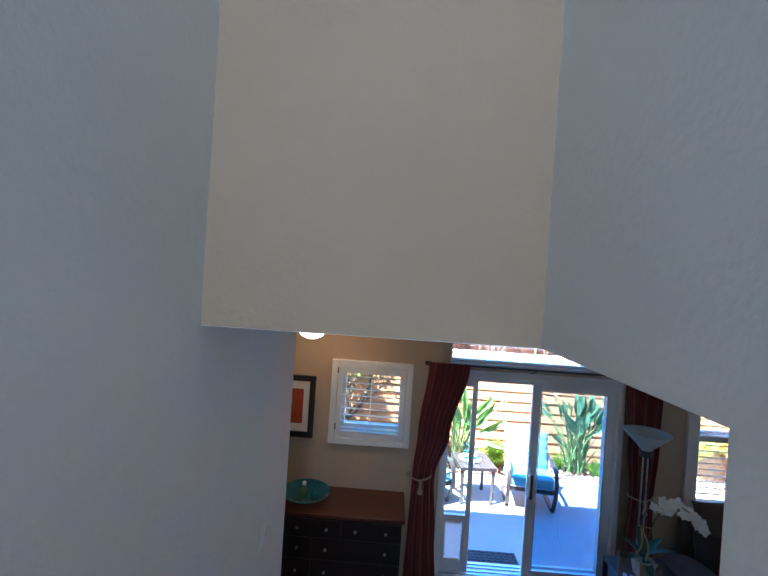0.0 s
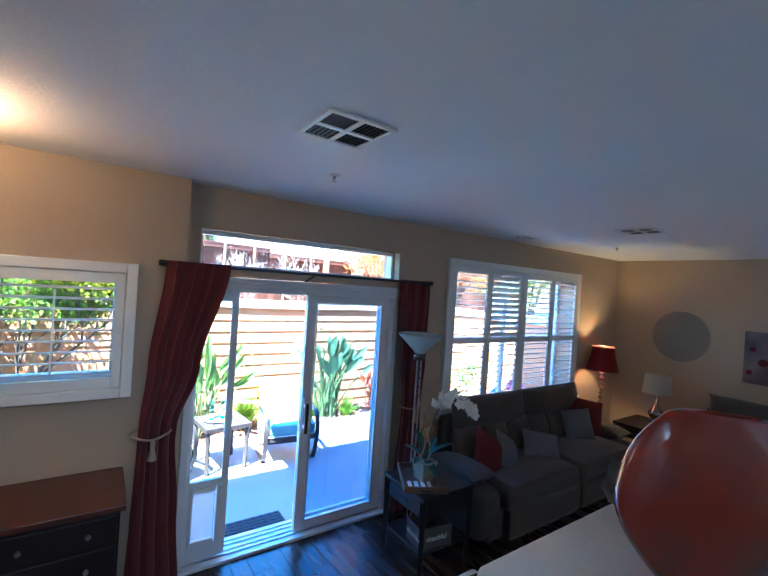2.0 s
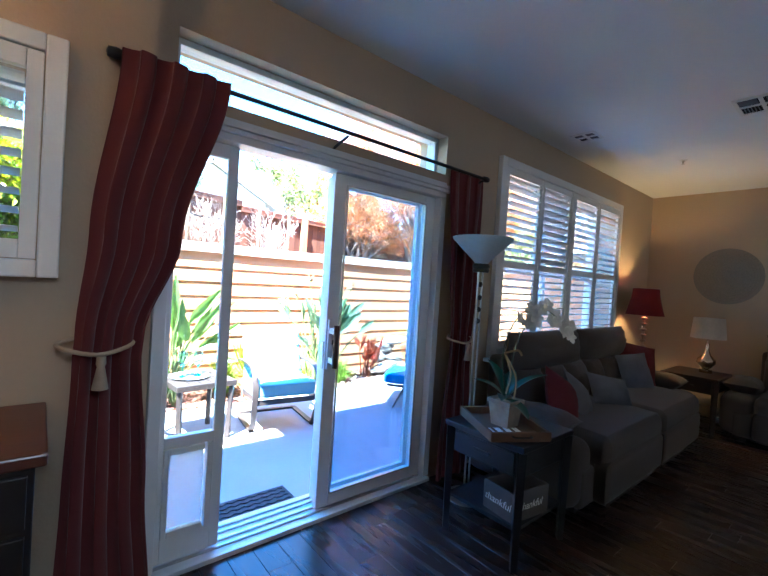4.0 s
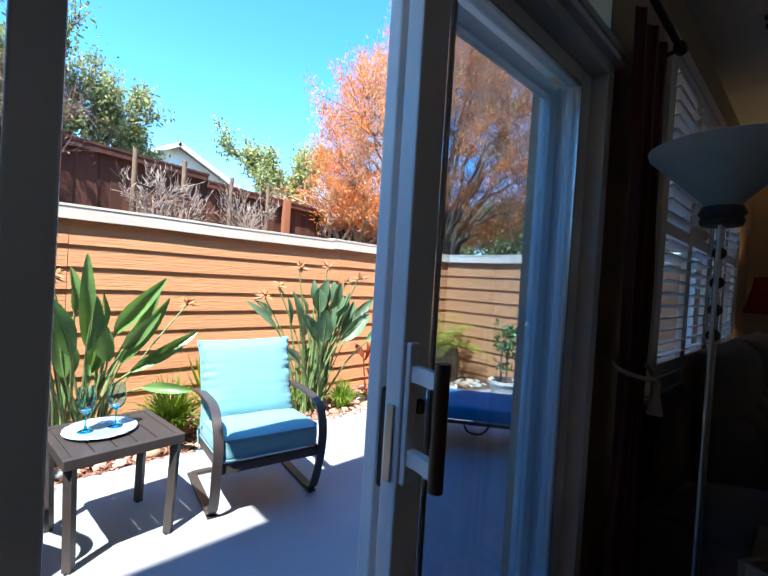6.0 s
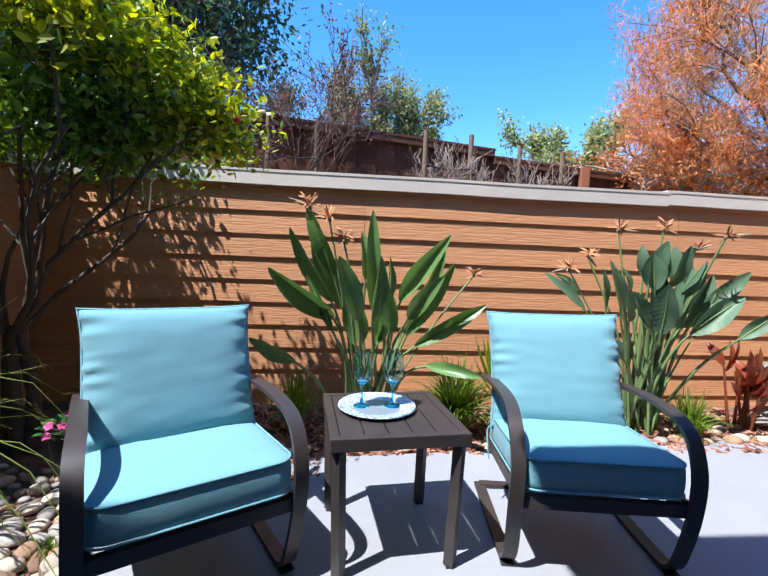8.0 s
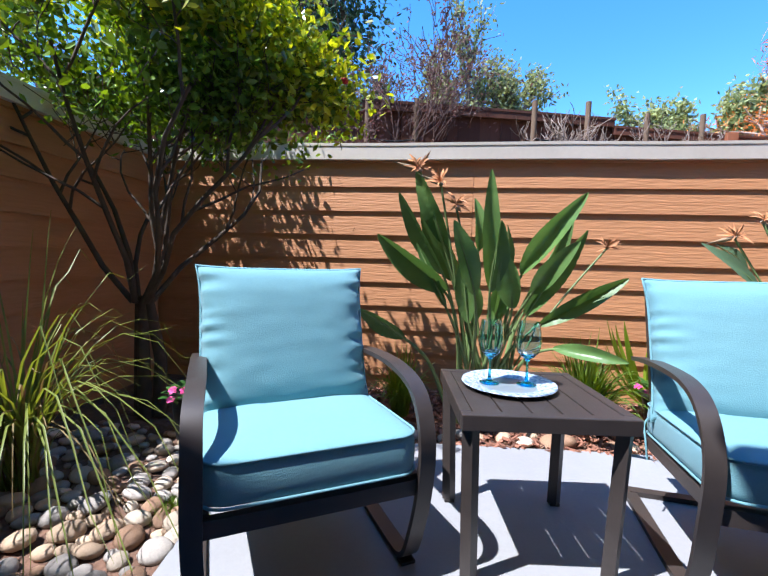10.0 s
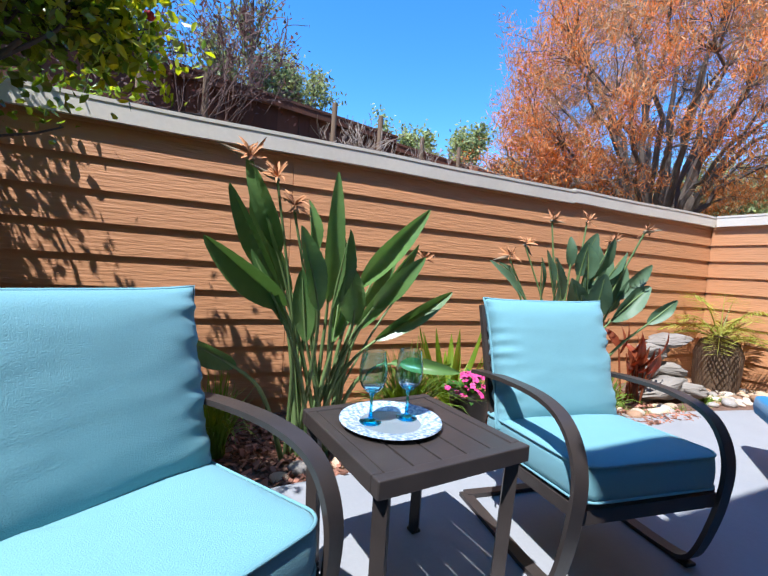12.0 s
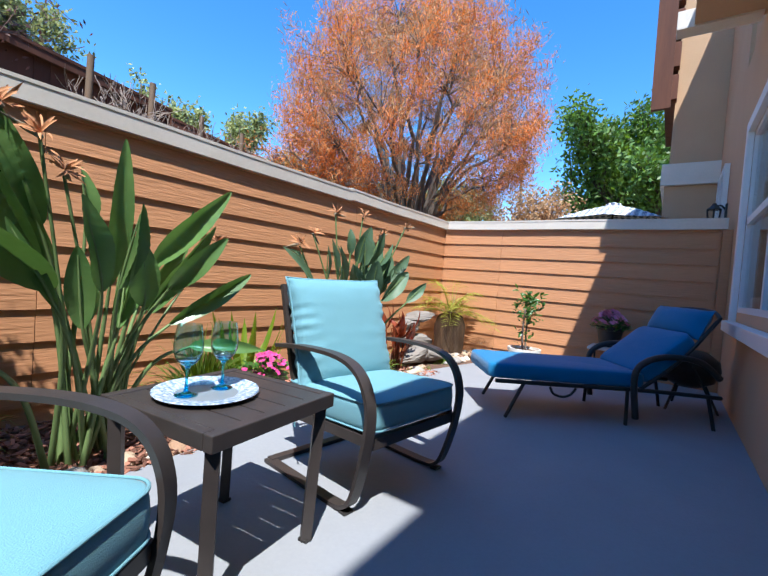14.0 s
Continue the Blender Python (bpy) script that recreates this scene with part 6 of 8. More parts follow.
random.seed(51)
sh = thing("window_1", "white plantation shutters over a wide window", "shutters", pose(0, 0, 0), kind="structure")
shutter_frame(sh, ((3.455, 3.525, 0.83, 2.455), (5.835, 5.905, 0.83, 2.455), (3.526, 5.834, 2.385, 2.455), (3.526, 5.834, 0.83, 0.90), (4.655, 4.705, 0.901, 2.384)))
part("sill", boxbm(3.42, 4.34, 0.80, 5.94, 4.429, 0.829, bevel=0.006), WHITE, sh)
for i, (a, b) in enumerate(((3.527, 4.088), (4.092, 4.653), (4.707, 5.268), (5.272, 5.833))):
    pn = part("shutter_panel", boxbm(a, 4.392, 0.902, a + 0.045, 4.422, 2.383, bevel=0.003), WHITE, sh)
    bars(pn, "panel_rail", WHITE, 4.393, 4.421, ((b - 0.045, b, 0.902, 2.383), (a + 0.046, b - 0.046, 0.902, 0.96), (a + 0.046, b - 0.046, 1.565, 1.625), (a + 0.046, b - 0.046, 2.325, 2.383)), 0.002)
    for z0, z1, upper in ((0.962, 1.563, 0), (1.627, 2.323, 1)):
        louvres(pn, a + 0.046, b - 0.046, z0, z1, 4.407, -48 if (i == 1 and upper) else -14)
sm = thing("window_2", "small window with white plantation shutter", "shutters", pose(0, 0, 0), kind="structure")
shutter_frame(sm, ((-0.08, -0.02, 1.33, 2.15), (0.655, 0.715, 1.33, 2.15), (-0.019, 0.654, 2.09, 2.15), (-0.019, 0.654, 1.33, 1.39)), 4.255, 4.309)
pn = part("shutter_panel", boxbm(-0.016, 4.265, 1.393, 0.029, 4.30, 2.087, bevel=0.003), WHITE, sm)
bars(pn, "panel_rail", WHITE, 4.266, 4.299, ((0.606, 0.651, 1.393, 2.087), (0.030, 0.605, 1.393, 1.455), (0.030, 0.605, 2.025, 2.087)), 0.002)
louvres(pn, 0.030, 0.605, 1.458, 2.022, 4.285, -12, 0.064, 0.075)
part("tilt_rod", boxbm(0.312, 4.236, 1.50, 0.322, 4.246, 1.98), WHITE, pn)
for z in (1.47, 2.02):
    part("hinge", boxbm(-0.022, 4.25, z, -0.012, 4.266, z + 0.06), BRONZE, sm)
bars(sm, "window_frame", VINYL, 4.55, 4.60, ((0.0, 0.64, 1.40, 1.44), (0.0, 0.64, 2.04, 2.08), (0.0, 0.04, 1.44, 2.04), (0.60, 0.64, 1.44, 2.04)))
pane(0.04, 4.575, 1.44, 0.60, 2.04, sm)

# ---- curtains ----
CURTAIN = mat("dark_red_curtain", (0.12, 0.012, 0.012), 0.9, col2=(0.09, 0.009, 0.010), scale=3, mix=0.6, bump=0.0006, bscale=500, sheen=0.3, stretch=(1, 1, 0.2))
TASSEL = mat("beige_tassel", (0.42, 0.32, 0.22), 0.9, scale=30, bump=0.002, bscale=200)
rod = thing("curtain_rod", "black metal curtain rod with end finials", "curtain rod", pose(0, 0, 0))
part("rod", tube(bmesh.new(), [(0.86, 4.285, 2.172), (3.10, 4.285, 2.172)], 0.011, 10), BLACK, rod, smooth=60)
for x in (0.85, 3.11):
    part("finial", lathe(bmesh.new(), [(0, -0.03), (0.018, -0.025), (0.022, 0), (0.018, 0.025), (0, 0.03)], 12, pose(x, 4.285, 2.172, 0, 90, 0)), BLACK, rod, smooth=60)
for x in (0.93, 1.90, 3.08):
    yb = 4.428 if x > 0.99 else 4.308
    part("bracket", tube(bmesh.new(), smoothline([(x, yb, 2.10), (x, yb - 0.02, 2.12), (x, 4.30, 2.15), (x, 4.285, 2.158)], 4), 0.008, 6), BLACK, rod, smooth=60)


def curtain(label, rows, y, folds, depth):
    """rows: (height, middle, half-width). A pleated cloth of real thickness, gathered at the tie."""
    ob = thing("curtain", label, "curtain", pose(0, 0, 0), group="pair of door curtains")
    rows = sorted(rows)
    bm = bmesh.new()
    nz, nx = 40, 60
    sheets = []
    for off in (0.0, 0.004):
        g = []
        for i in range(nz + 1):
            z = rows[0][0] + (rows[-1][0] - rows[0][0]) * i / nz
            for (za, ca, wa), (zb, cb, wb) in zip(rows, rows[1:]):
                if za <= z <= zb + 1e-6:
                    t = (z - za) / (zb - za)
                    t = t * t * (3 - 2 * t)
                    c, w = ca + (cb - ca) * t, wa + (wb - wa) * t
                    break
            line = []
            for k in range(nx + 1):
                u = 2 * k / nx - 1
                ph = folds * math.pi * u + 0.6 * math.sin(2.1 * z)
                amp = depth * min(1.0, 0.45 + 0.25 * (0.2 / max(w, 0.05)))
                line.append(bm.verts.new((c + w * u + 0.010 * math.cos(ph * 2), y + off + amp * math.sin(ph) + 0.01 * noise.noise((u * 3, z * 2, 1)), z)))
            g.append(line)
        sheets.append(g)
    for s, g in enumerate(sheets):
        for i in range(nz):
            for k in range(nx):
                f = (g[i][k], g[i][k + 1], g[i + 1][k + 1], g[i + 1][k])
                bm.faces.new(f if s == 0 else f[::-1])
    a, b = sheets
    for k in range(nx):
        bm.faces.new((a[0][k + 1], a[0][k], b[0][k], b[0][k + 1]))
        bm.faces.new((a[nz][k], a[nz][k + 1], b[nz][k + 1], b[nz][k]))
    part("cloth", bm, CURTAIN, ob, smooth=70)
    return ob


c1 = curtain("dark red curtain tied back beside the patio door", [(0.02, 0.90, 0.155), (0.55, 0.885, 0.13), (1.06, 0.875, 0.105), (1.12, 0.88, 0.105), (1.5, 0.955, 0.15), (2.19, 1.065, 0.195)], 4.235, 3.5, 0.026)
c2 = curtain("dark red curtain tied back between door and window", [(0.02, 2.99, 0.16), (0.5, 2.99, 0.145), (0.98, 2.995, 0.115), (1.04, 2.995, 0.115), (1.5, 2.99, 0.15), (2.19, 2.975, 0.185)], 4.33, 3.0, 0.022)
for c, x, z, w, y in ((c1, 0.832, 1.09, 0.115, 4.235), (c2, 2.995, 1.01, 0.125, 4.33)):
    part("tie_back", tube(bmesh.new(), smoothline([(x - w, y, z + 0.01), (x, y - 0.06, z - 0.02), (x + w, y, z + 0.01), (x, y + 0.06, z + 0.03)], 6, closed=True), 0.008, 8, closed=True), TASSEL, c, "beige cord", smooth=70)
    part("tassel", lathe(bmesh.new(), [(0, 0.0), (0.014, -0.005), (0.016, -0.03), (0.012, -0.04), (0.026, -0.12), (0, -0.122)], 12, pose(x + 0.01, y - 0.07, z - 0.02)), TASSEL, c, "beige tassel", smooth=50)

# ---- half walls stepping down beside the stairs, with their vases ----
for nm, y0, y1, z in (("half_wall_1", 0.812, 1.22, 2.21), ("half_wall_2", 1.222, 1.71, 1.72), ("half_wall_3", 1.712, 2.10, 1.335)):
    structure(nm, boxbm(0.93 if z > 2 else 0.985, y0, 0.0, 1.46 if z > 1.4 else 1.44, y1, z, bevel=0.016, seg=3), STAIRWALL, "cream textured half wall stepping down the stairs", "half wall", smooth=40)
ORANGEGLAZE = mat("red_orange_glaze", (0.20, 0.014, 0.006), 0.10, col2=(0.30, 0.03, 0.008), scale=5, mix=0.8, coat=0.6, spec=0.7)
MOSAIC = mat("mosaic_glaze", (0.16, 0.025, 0.015), 0.15, col2=(0.035, 0.012, 0.012), scale=38, mix=0.2, bump=0.002, bscale=45, coat=0.5)
DARKRED = mat("dark_red_lacquer", (0.11, 0.008, 0.008), 0.1, col2=(0.07, 0.006, 0.006), scale=6, coat=0.6)
va = thing("mosaic_vase", "dark red mosaic vase with flared neck", "vase", pose(1.34, 1.04, 2.212))
part("body", lathe(bmesh.new(), [(0, 0), (0.05, 0), (0.055, 0.01), (0.095, 0.09), (0.105, 0.14), (0.09, 0.19), (0.05, 0.225), (0.042, 0.24), (0.058, 0.27), (0.052, 0.27), (0.036, 0.24), (0.04, 0.20), (0, 0.05)], 36), MOSAIC, va, smooth=60)
vb = thing("orange_vase", "glossy red-orange flattened round vase", "vase", pose(1.225, 1.50, 1.722, 0, 0, -24))
bm = bmesh.new()
outer = [(p.x, p.y) for p in smoothline([(0.052, 0.0, 0), (0.095, 0.035, 0), (0.142, 0.095, 0), (0.153, 0.145, 0), (0.135, 0.20, 0), (0.095, 0.238, 0), (0.072, 0.247, 0)], 6)]
lathe(bm, [(0, 0)] + outer + [(0.064, 0.243), (0.09, 0.215), (0.125, 0.145), (0, 0.03)], 64)
for v in bm.verts:
    flat = 0.42 - 0.22 * max(0.0, (v.co.z - 0.15) / 0.1)
    v.co.y *= flat
    v.co.z -= 0.10 * max(0.0, (v.co.z - 0.15)) * (v.co.x / 0.1)
part("body", bm, ORANGEGLAZE, vb, smooth=60)
DISH = mat("grey_glazed_dish", (0.17, 0.175, 0.16), 0.3, col2=(0.12, 0.125, 0.115), scale=12)
di = thing("square_dish", "grey glazed square dish", "dish", pose(1.37, 1.625, 1.7205, 0, 0, 20))
bm = bmesh.new()
n = 12
g = [[bm.verts.new((0.085 * (2 * i / n - 1), 0.085 * (2 * j / n - 1), 0.006 + 0.05 * max(abs(2 * i / n - 1), abs(2 * j / n - 1)) ** 3 + 0.012 * (abs(2 * i / n - 1) * abs(2 * j / n - 1)) ** 4)) for j in range(n + 1)] for i in range(n + 1)]
for i in range(n):
    for j in range(n):
        bm.faces.new((g[i][j], g[i + 1][j], g[i + 1][j + 1], g[i][j + 1]))
bmesh.ops.solidify(bm, geom=list(bm.faces), thickness=0.006)
part("plate", bm, DISH, di, smooth=60)
bo = thing("potpourri_bowl", "dark red lacquer bowl filled with potpourri", "bowl", pose(1.29, 1.89, 1.337) @ Matrix.Scale(0.82, 4))
part("bowl", lathe(bmesh.new(), [(0, 0), (0.055, 0), (0.06, 0.006)] + [(p.x, p.y) for p in smoothline([(0.062, 0.008, 0), (0.098, 0.035, 0), (0.118, 0.075, 0), (0.108, 0.115, 0), (0.094, 0.125, 0)], 5)] + [(0.088, 0.118), (0.105, 0.08), (0, 0.05)], 48), DARKRED, bo, smooth=60)
random.seed(61)
POT = islandvary(mat("potpourri", (0.30, 0.16, 0.05), 0.8, col2=(0.12, 0.03, 0.02), scale=25, mix=0.3), 0.6)
bm = bmesh.new()
for k in range(230):
    a, q = random.uniform(0, 6.28), math.sqrt(random.random()) * 0.088
    bmesh.ops.create_icosphere(bm, subdivisions=1, radius=random.uniform(0.006, 0.012), matrix=Matrix.Translation((q * math.cos(a), q * math.sin(a), 0.098 + 0.03 * (1 - (q / 0.09) ** 2) + random.uniform(-0.004, 0.006))) @ Matrix.Diagonal((1.4, 1, 0.8, 1)))
tagged(part("potpourri", bm, POT, bo, smooth=60), kind="stuff")
sw = thing("light_switch", "white double rocker light switch on the stair wall", "switch", pose(X_STAIR_L, 2.32, 1.60))
part("plate", boxbm(0.0, -0.058, -0.06, 0.006, 0.058, 0.06, bevel=0.002), WHITE, sw)
for s in (-1, 1):
    part("rocker", boxbm(0.006, s * 0.026 - 0.017, -0.033, 0.011, s * 0.026 + 0.017, 0.033, bevel=0.002), WHITE, sw)

# ---- dining end: dresser, platter, picture, pendant ----
ESPRESSO = mat("espresso_wood", (0.022, 0.013, 0.010), 0.38, col2=(0.012, 0.008, 0.006), scale=6, stretch=(0.15, 1, 1), bump=0.0004, bscale=60)
CHERRY = mat("cherry_top", (0.12, 0.032, 0.014), 0.32, col2=(0.07, 0.018, 0.009), scale=6, stretch=(0.15, 1, 1), bump=0.0003, bscale=60, coat=0.2)
dr = thing("dresser", "dark espresso dresser with cherry top and small knobs", "dresser", pose(-0.10, 4.29, 0))
part("body", boxbm(-0.78, -0.47, 0.07, 0.775, 0.0, 0.855, bevel=0.004), ESPRESSO, dr)
part("top", boxbm(-0.81, -0.50, 0.857, 0.80, 0.005, 0.892, bevel=0.006), CHERRY, dr, "reddish cherry top")
for s in (-0.74, 0.735):
    for y in (-0.43, -0.04):
        part("foot", boxbm(s - 0.035, y - 0.03, 0.0, s + 0.035, y + 0.03, 0.07, bevel=0.004), ESPRESSO, dr)
for j, (za, zb) in enumerate(((0.69, 0.84), (0.50, 0.68), (0.30, 0.49), (0.09, 0.29))):
    cols = ((-0.765, -0.26), (-0.25, 0.245), (0.255, 0.76)) if j == 0 else ((-0.765, -0.005), (0.005, 0.76))
    for a, b in cols:
        dw = part("drawer", boxbm(a, -0.488, za + 0.005, b, -0.471, zb - 0.005, bevel=0.003), ESPRESSO, dr)
        for kx in ((a + 0.12, b - 0.12)):
            part("knob", lathe(bmesh.new(), [(0, 0), (0.006, 0), (0.006, 0.012), (0.013, 0.018), (0.011, 0.026), (0, 0.028)], 12, pose(kx, -0.488, (za + zb) / 2, 90, 0, 0)), STEEL, dw, "small metal knob", smooth=50)
TEAL = mat("teal_glass_platter", (0.02, 0.17, 0.20), 0.12, col2=(0.03, 0.10, 0.13), scale=7, coat=0.5)
bw = thing("teal_platter", "teal glass platter with a rolled rim on the dresser", "platter", pose(-0.22, 4.03, 0.893))
part("dish", lathe(bmesh.new(), [(0, 0), (0.09, 0), (0.15, 0.02), (0.21, 0.065), (0.225, 0.07), (0.22, 0.078), (0.20, 0.07), (0.14, 0.028), (0, 0.012)], 44), TEAL, bw, smooth=60)
jar = thing("glass_jar", "green glass jar with a pale stopper on the platter", "jar", pose(-0.24, 4.05, 0.906))
part("body", lathe(bmesh.new(), [(0, 0), (0.035, 0), (0.04, 0.03), (0.036, 0.07), (0.02, 0.09), (0.018, 0.10), (0, 0.10)], 24), mat("green_jar_glass", (0.12, 0.2, 0.10), 0.15), jar, smooth=60)
part("stopper", lathe(bmesh.new(), [(0, 0.10), (0.014, 0.102), (0.02, 0.12), (0.012, 0.135), (0, 0.138)], 16), WHITE, jar, smooth=60)
orb = thing("glass_ball", "teal glass ball on the platter", "ball", pose(-0.14, 4.02, 0.942))
bm = bmesh.new()
bmesh.ops.create_uvsphere(bm, u_segments=20, v_segments=12, radius=0.032)
part("ball", bm, TEAL, orb, smooth=80)
pic = thing("framed_picture", "black framed print of red shapes with cream mat", "picture", pose(-0.455, 4.308, 1.66))
for a, b, c, d in ((-0.22, 0.22, 0.25, 0.305), (-0.22, 0.22, -0.305, -0.25), (-0.22, -0.165, -0.249, 0.249), (0.165, 0.22, -0.249, 0.249)):
    part("frame", boxbm(a, -0.03, c, b, 0.0, d, bevel=0.004), BLACK, pic)
part("mat_board", boxbm(-0.165, -0.012, -0.25, 0.165, -0.002, 0.25), WHITE, pic)
part("print", boxbm(-0.105, -0.015, -0.17, 0.105, -0.012, 0.17), mat("red_print", (0.28, 0.03, 0.015), 0.6, col2=(0.36, 0.07, 0.02), scale=6), pic, "red printed sheet")
part("emblem", boxbm(-0.06, -0.017, 0.02, 0.0, -0.015, 0.09), TASSEL, pic)
BRASS = mat("brushed_nickel", (0.50, 0.42, 0.33), 0.35, metal=1.0, scale=20)
pend = thing("pendant_lamp", "bowl pendant lamp of frosted glass, lit", "lamp", pose(-0.165, 3.585, CEIL_Z))
part("canopy", lathe(bmesh.new(), [(0, 0.0), (0.065, 0.0), (0.06, -0.02), (0.02, -0.03), (0, -0.03)], 24), BRASS, pend, smooth=50)
part("stem", tube(bmesh.new(), [(0, 0, -0.02), (0, 0, -0.30)], 0.009, 8), BRASS, pend, smooth=60)
for k in range(3):
    a = k * 2.094 + 0.5
    part("arm", tube(bmesh.new(), smoothline([(0.02 * math.cos(a), 0.02 * math.sin(a), -0.03), (0.045 * math.cos(a), 0.045 * math.sin(a), -0.09), (0.05 * math.cos(a), 0.05 * math.sin(a), -0.12), (0.10 * math.cos(a), 0.10 * math.sin(a), -0.17)], 5), 0.006, 6), BRASS, pend, smooth=60)
part("shade", lathe(bmesh.new(), [(0.205, -0.165), (0.15, -0.20), (0.12, -0.24), (0.085, -0.285), (0.04, -0.305), (0, -0.31), (0, -0.304), (0.04, -0.298), (0.08, -0.278), (0.113, -0.236), (0.143, -0.196), (0.20, -0.160)], 40), glow("lit_frosted_glass", (1.0, 0.72, 0.42), 0.38), pend, "glowing frosted glass bowl", smooth=60)
part("finial", lathe(bmesh.new(), [(0, -0.31), (0.012, -0.312), (0.010, -0.33), (0, -0.335)], 12), BRASS, pend, smooth=50)
lamp1 = new("pendant_bulb", bpy.data.lights.new("pendant_bulb", "POINT"))
lamp1.data.energy, lamp1.data.color, lamp1.data.shadow_soft_size = 0.85, (1.0, 0.62, 0.30), 0.05
lamp1.location = (-0.165, 3.585, CEIL_Z - 0.14)

# ---- ceiling fittings ----
sd = thing("smoke_detector", "round white smoke detector on the ceiling", "smoke detector", pose(0.55, 2.03, CEIL_Z))
part("body", lathe(bmesh.new(), [(0, 0), (0.072, 0), (0.072, -0.010), (0.066, -0.016), (0.062, -0.026), (0.045, -0.032), (0, -0.033)], 32), WHITE, sd, smooth=40)
part("lens", lathe(bmesh.new(), [(0, -0.033), (0.012, -0.033), (0.010, -0.038), (0, -0.039)], 12), mat("led_cover", (0.3, 0.3, 0.32), 0.2), sd, smooth=50)
DARKDUCT = mat("dark_duct", (0.02, 0.02, 0.022), 0.9)


def ceiling_vent(label, x, y, hx, hy, blades):
    v = thing("ceiling_vent", label, "vent", pose(x, y, CEIL_Z))
    part("backing", boxbm(-hx + 0.02, -hy + 0.02, -0.004, hx - 0.02, hy - 0.02, 0.0), DARKDUCT, v)
    for a, b, c, d in ((-hx, hx, -hy, -hy + 0.022), (-hx, hx, hy - 0.022, hy), (-hx, -hx + 0.022, -hy + 0.0225, hy - 0.0225), (hx - 0.022, hx, -hy + 0.0225, hy - 0.0225)):
        part("frame", boxbm(a, c, -0.012, b, d, 0.0, bevel=0.002), WHITE, v)
    part("cross_bar", boxbm(-0.011, -hy + 0.0225, -0.011, 0.011, hy - 0.0225, -0.004), WHITE, v)
    part("cross_bar", boxbm(-hx + 0.0225, -0.011, -0.0115, hx - 0.0225, 0.011, -0.0045), WHITE, v)
    for i in range(blades):
        for sx in (-1, 1):
            for sy in (-1, 1):
                o = 0.022 + (hy - 0.05) * (i + 0.5) / blades
                m = pose(sx * hx / 2, sy * o, -0.006, sy * 35, 0, 0) if sx * sy > 0 else pose(sx * o * hx / hy, sy * hy / 2, -0.006, 0, -sx * 35, 0)
                bm = boxbm(-(hx / 2 - 0.02), -0.005, -0.0006, hx / 2 - 0.02, 0.005, 0.0006, m=m) if sx * sy > 0 else boxbm(-0.005, -(hy / 2 - 0.02), -0.0006, 0.005, hy / 2 - 0.02, 0.0006, m=m)
                part("slat", bm, mat_vent, v)
    return v


mat_vent = mat("vent_grey", (0.22, 0.22, 0.225), 0.6)
ceiling_vent("square four-way white ceiling vent", 1.31, 2.80, 0.15, 0.155, 5)
ceiling_vent("square four-way white ceiling vent over the room", 4.31, 2.98, 0.155, 0.14, 5)
ceiling_vent("small white ceiling vent by the window", 4.21, 4.09, 0.10, 0.10, 4)
for x, y in ((1.605, 3.46), (5.38, 3.69)):
    sp = thing("sprinkler", "small metal ceiling fire sprinkler", "sprinkler", pose(x, y, CEIL_Z), group="ceiling sprinklers")
    part("escutcheon", lathe(bmesh.new(), [(0, 0), (0.038, 0), (0.03, -0.006), (0, -0.007)], 20), WHITE, sp, smooth=50)
    part("head", lathe(bmesh.new(), [(0, -0.006), (0.010, -0.007), (0.009, -0.022), (0.004, -0.03), (0.004, -0.036), (0.018, -0.038), (0, -0.040)], 16), STEEL, sp, smooth=40)

# ---- living end ----
SUEDE = mat("grey_brown_suede", (0.085, 0.066, 0.054), 0.95, col2=(0.062, 0.049, 0.040), scale=4, mix=0.7, bump=0.002, bscale=160, sheen=0.12, fine=0.08)
REDCLOTH = mat("red_pillow_cloth", (0.11, 0.010, 0.012), 0.9, scale=12, bump=0.0006, bscale=400)
GREYCLOTH = mat("slate_pillow_cloth", (0.12, 0.12, 0.13), 0.9, scale=12, bump=0.0006, bscale=400)


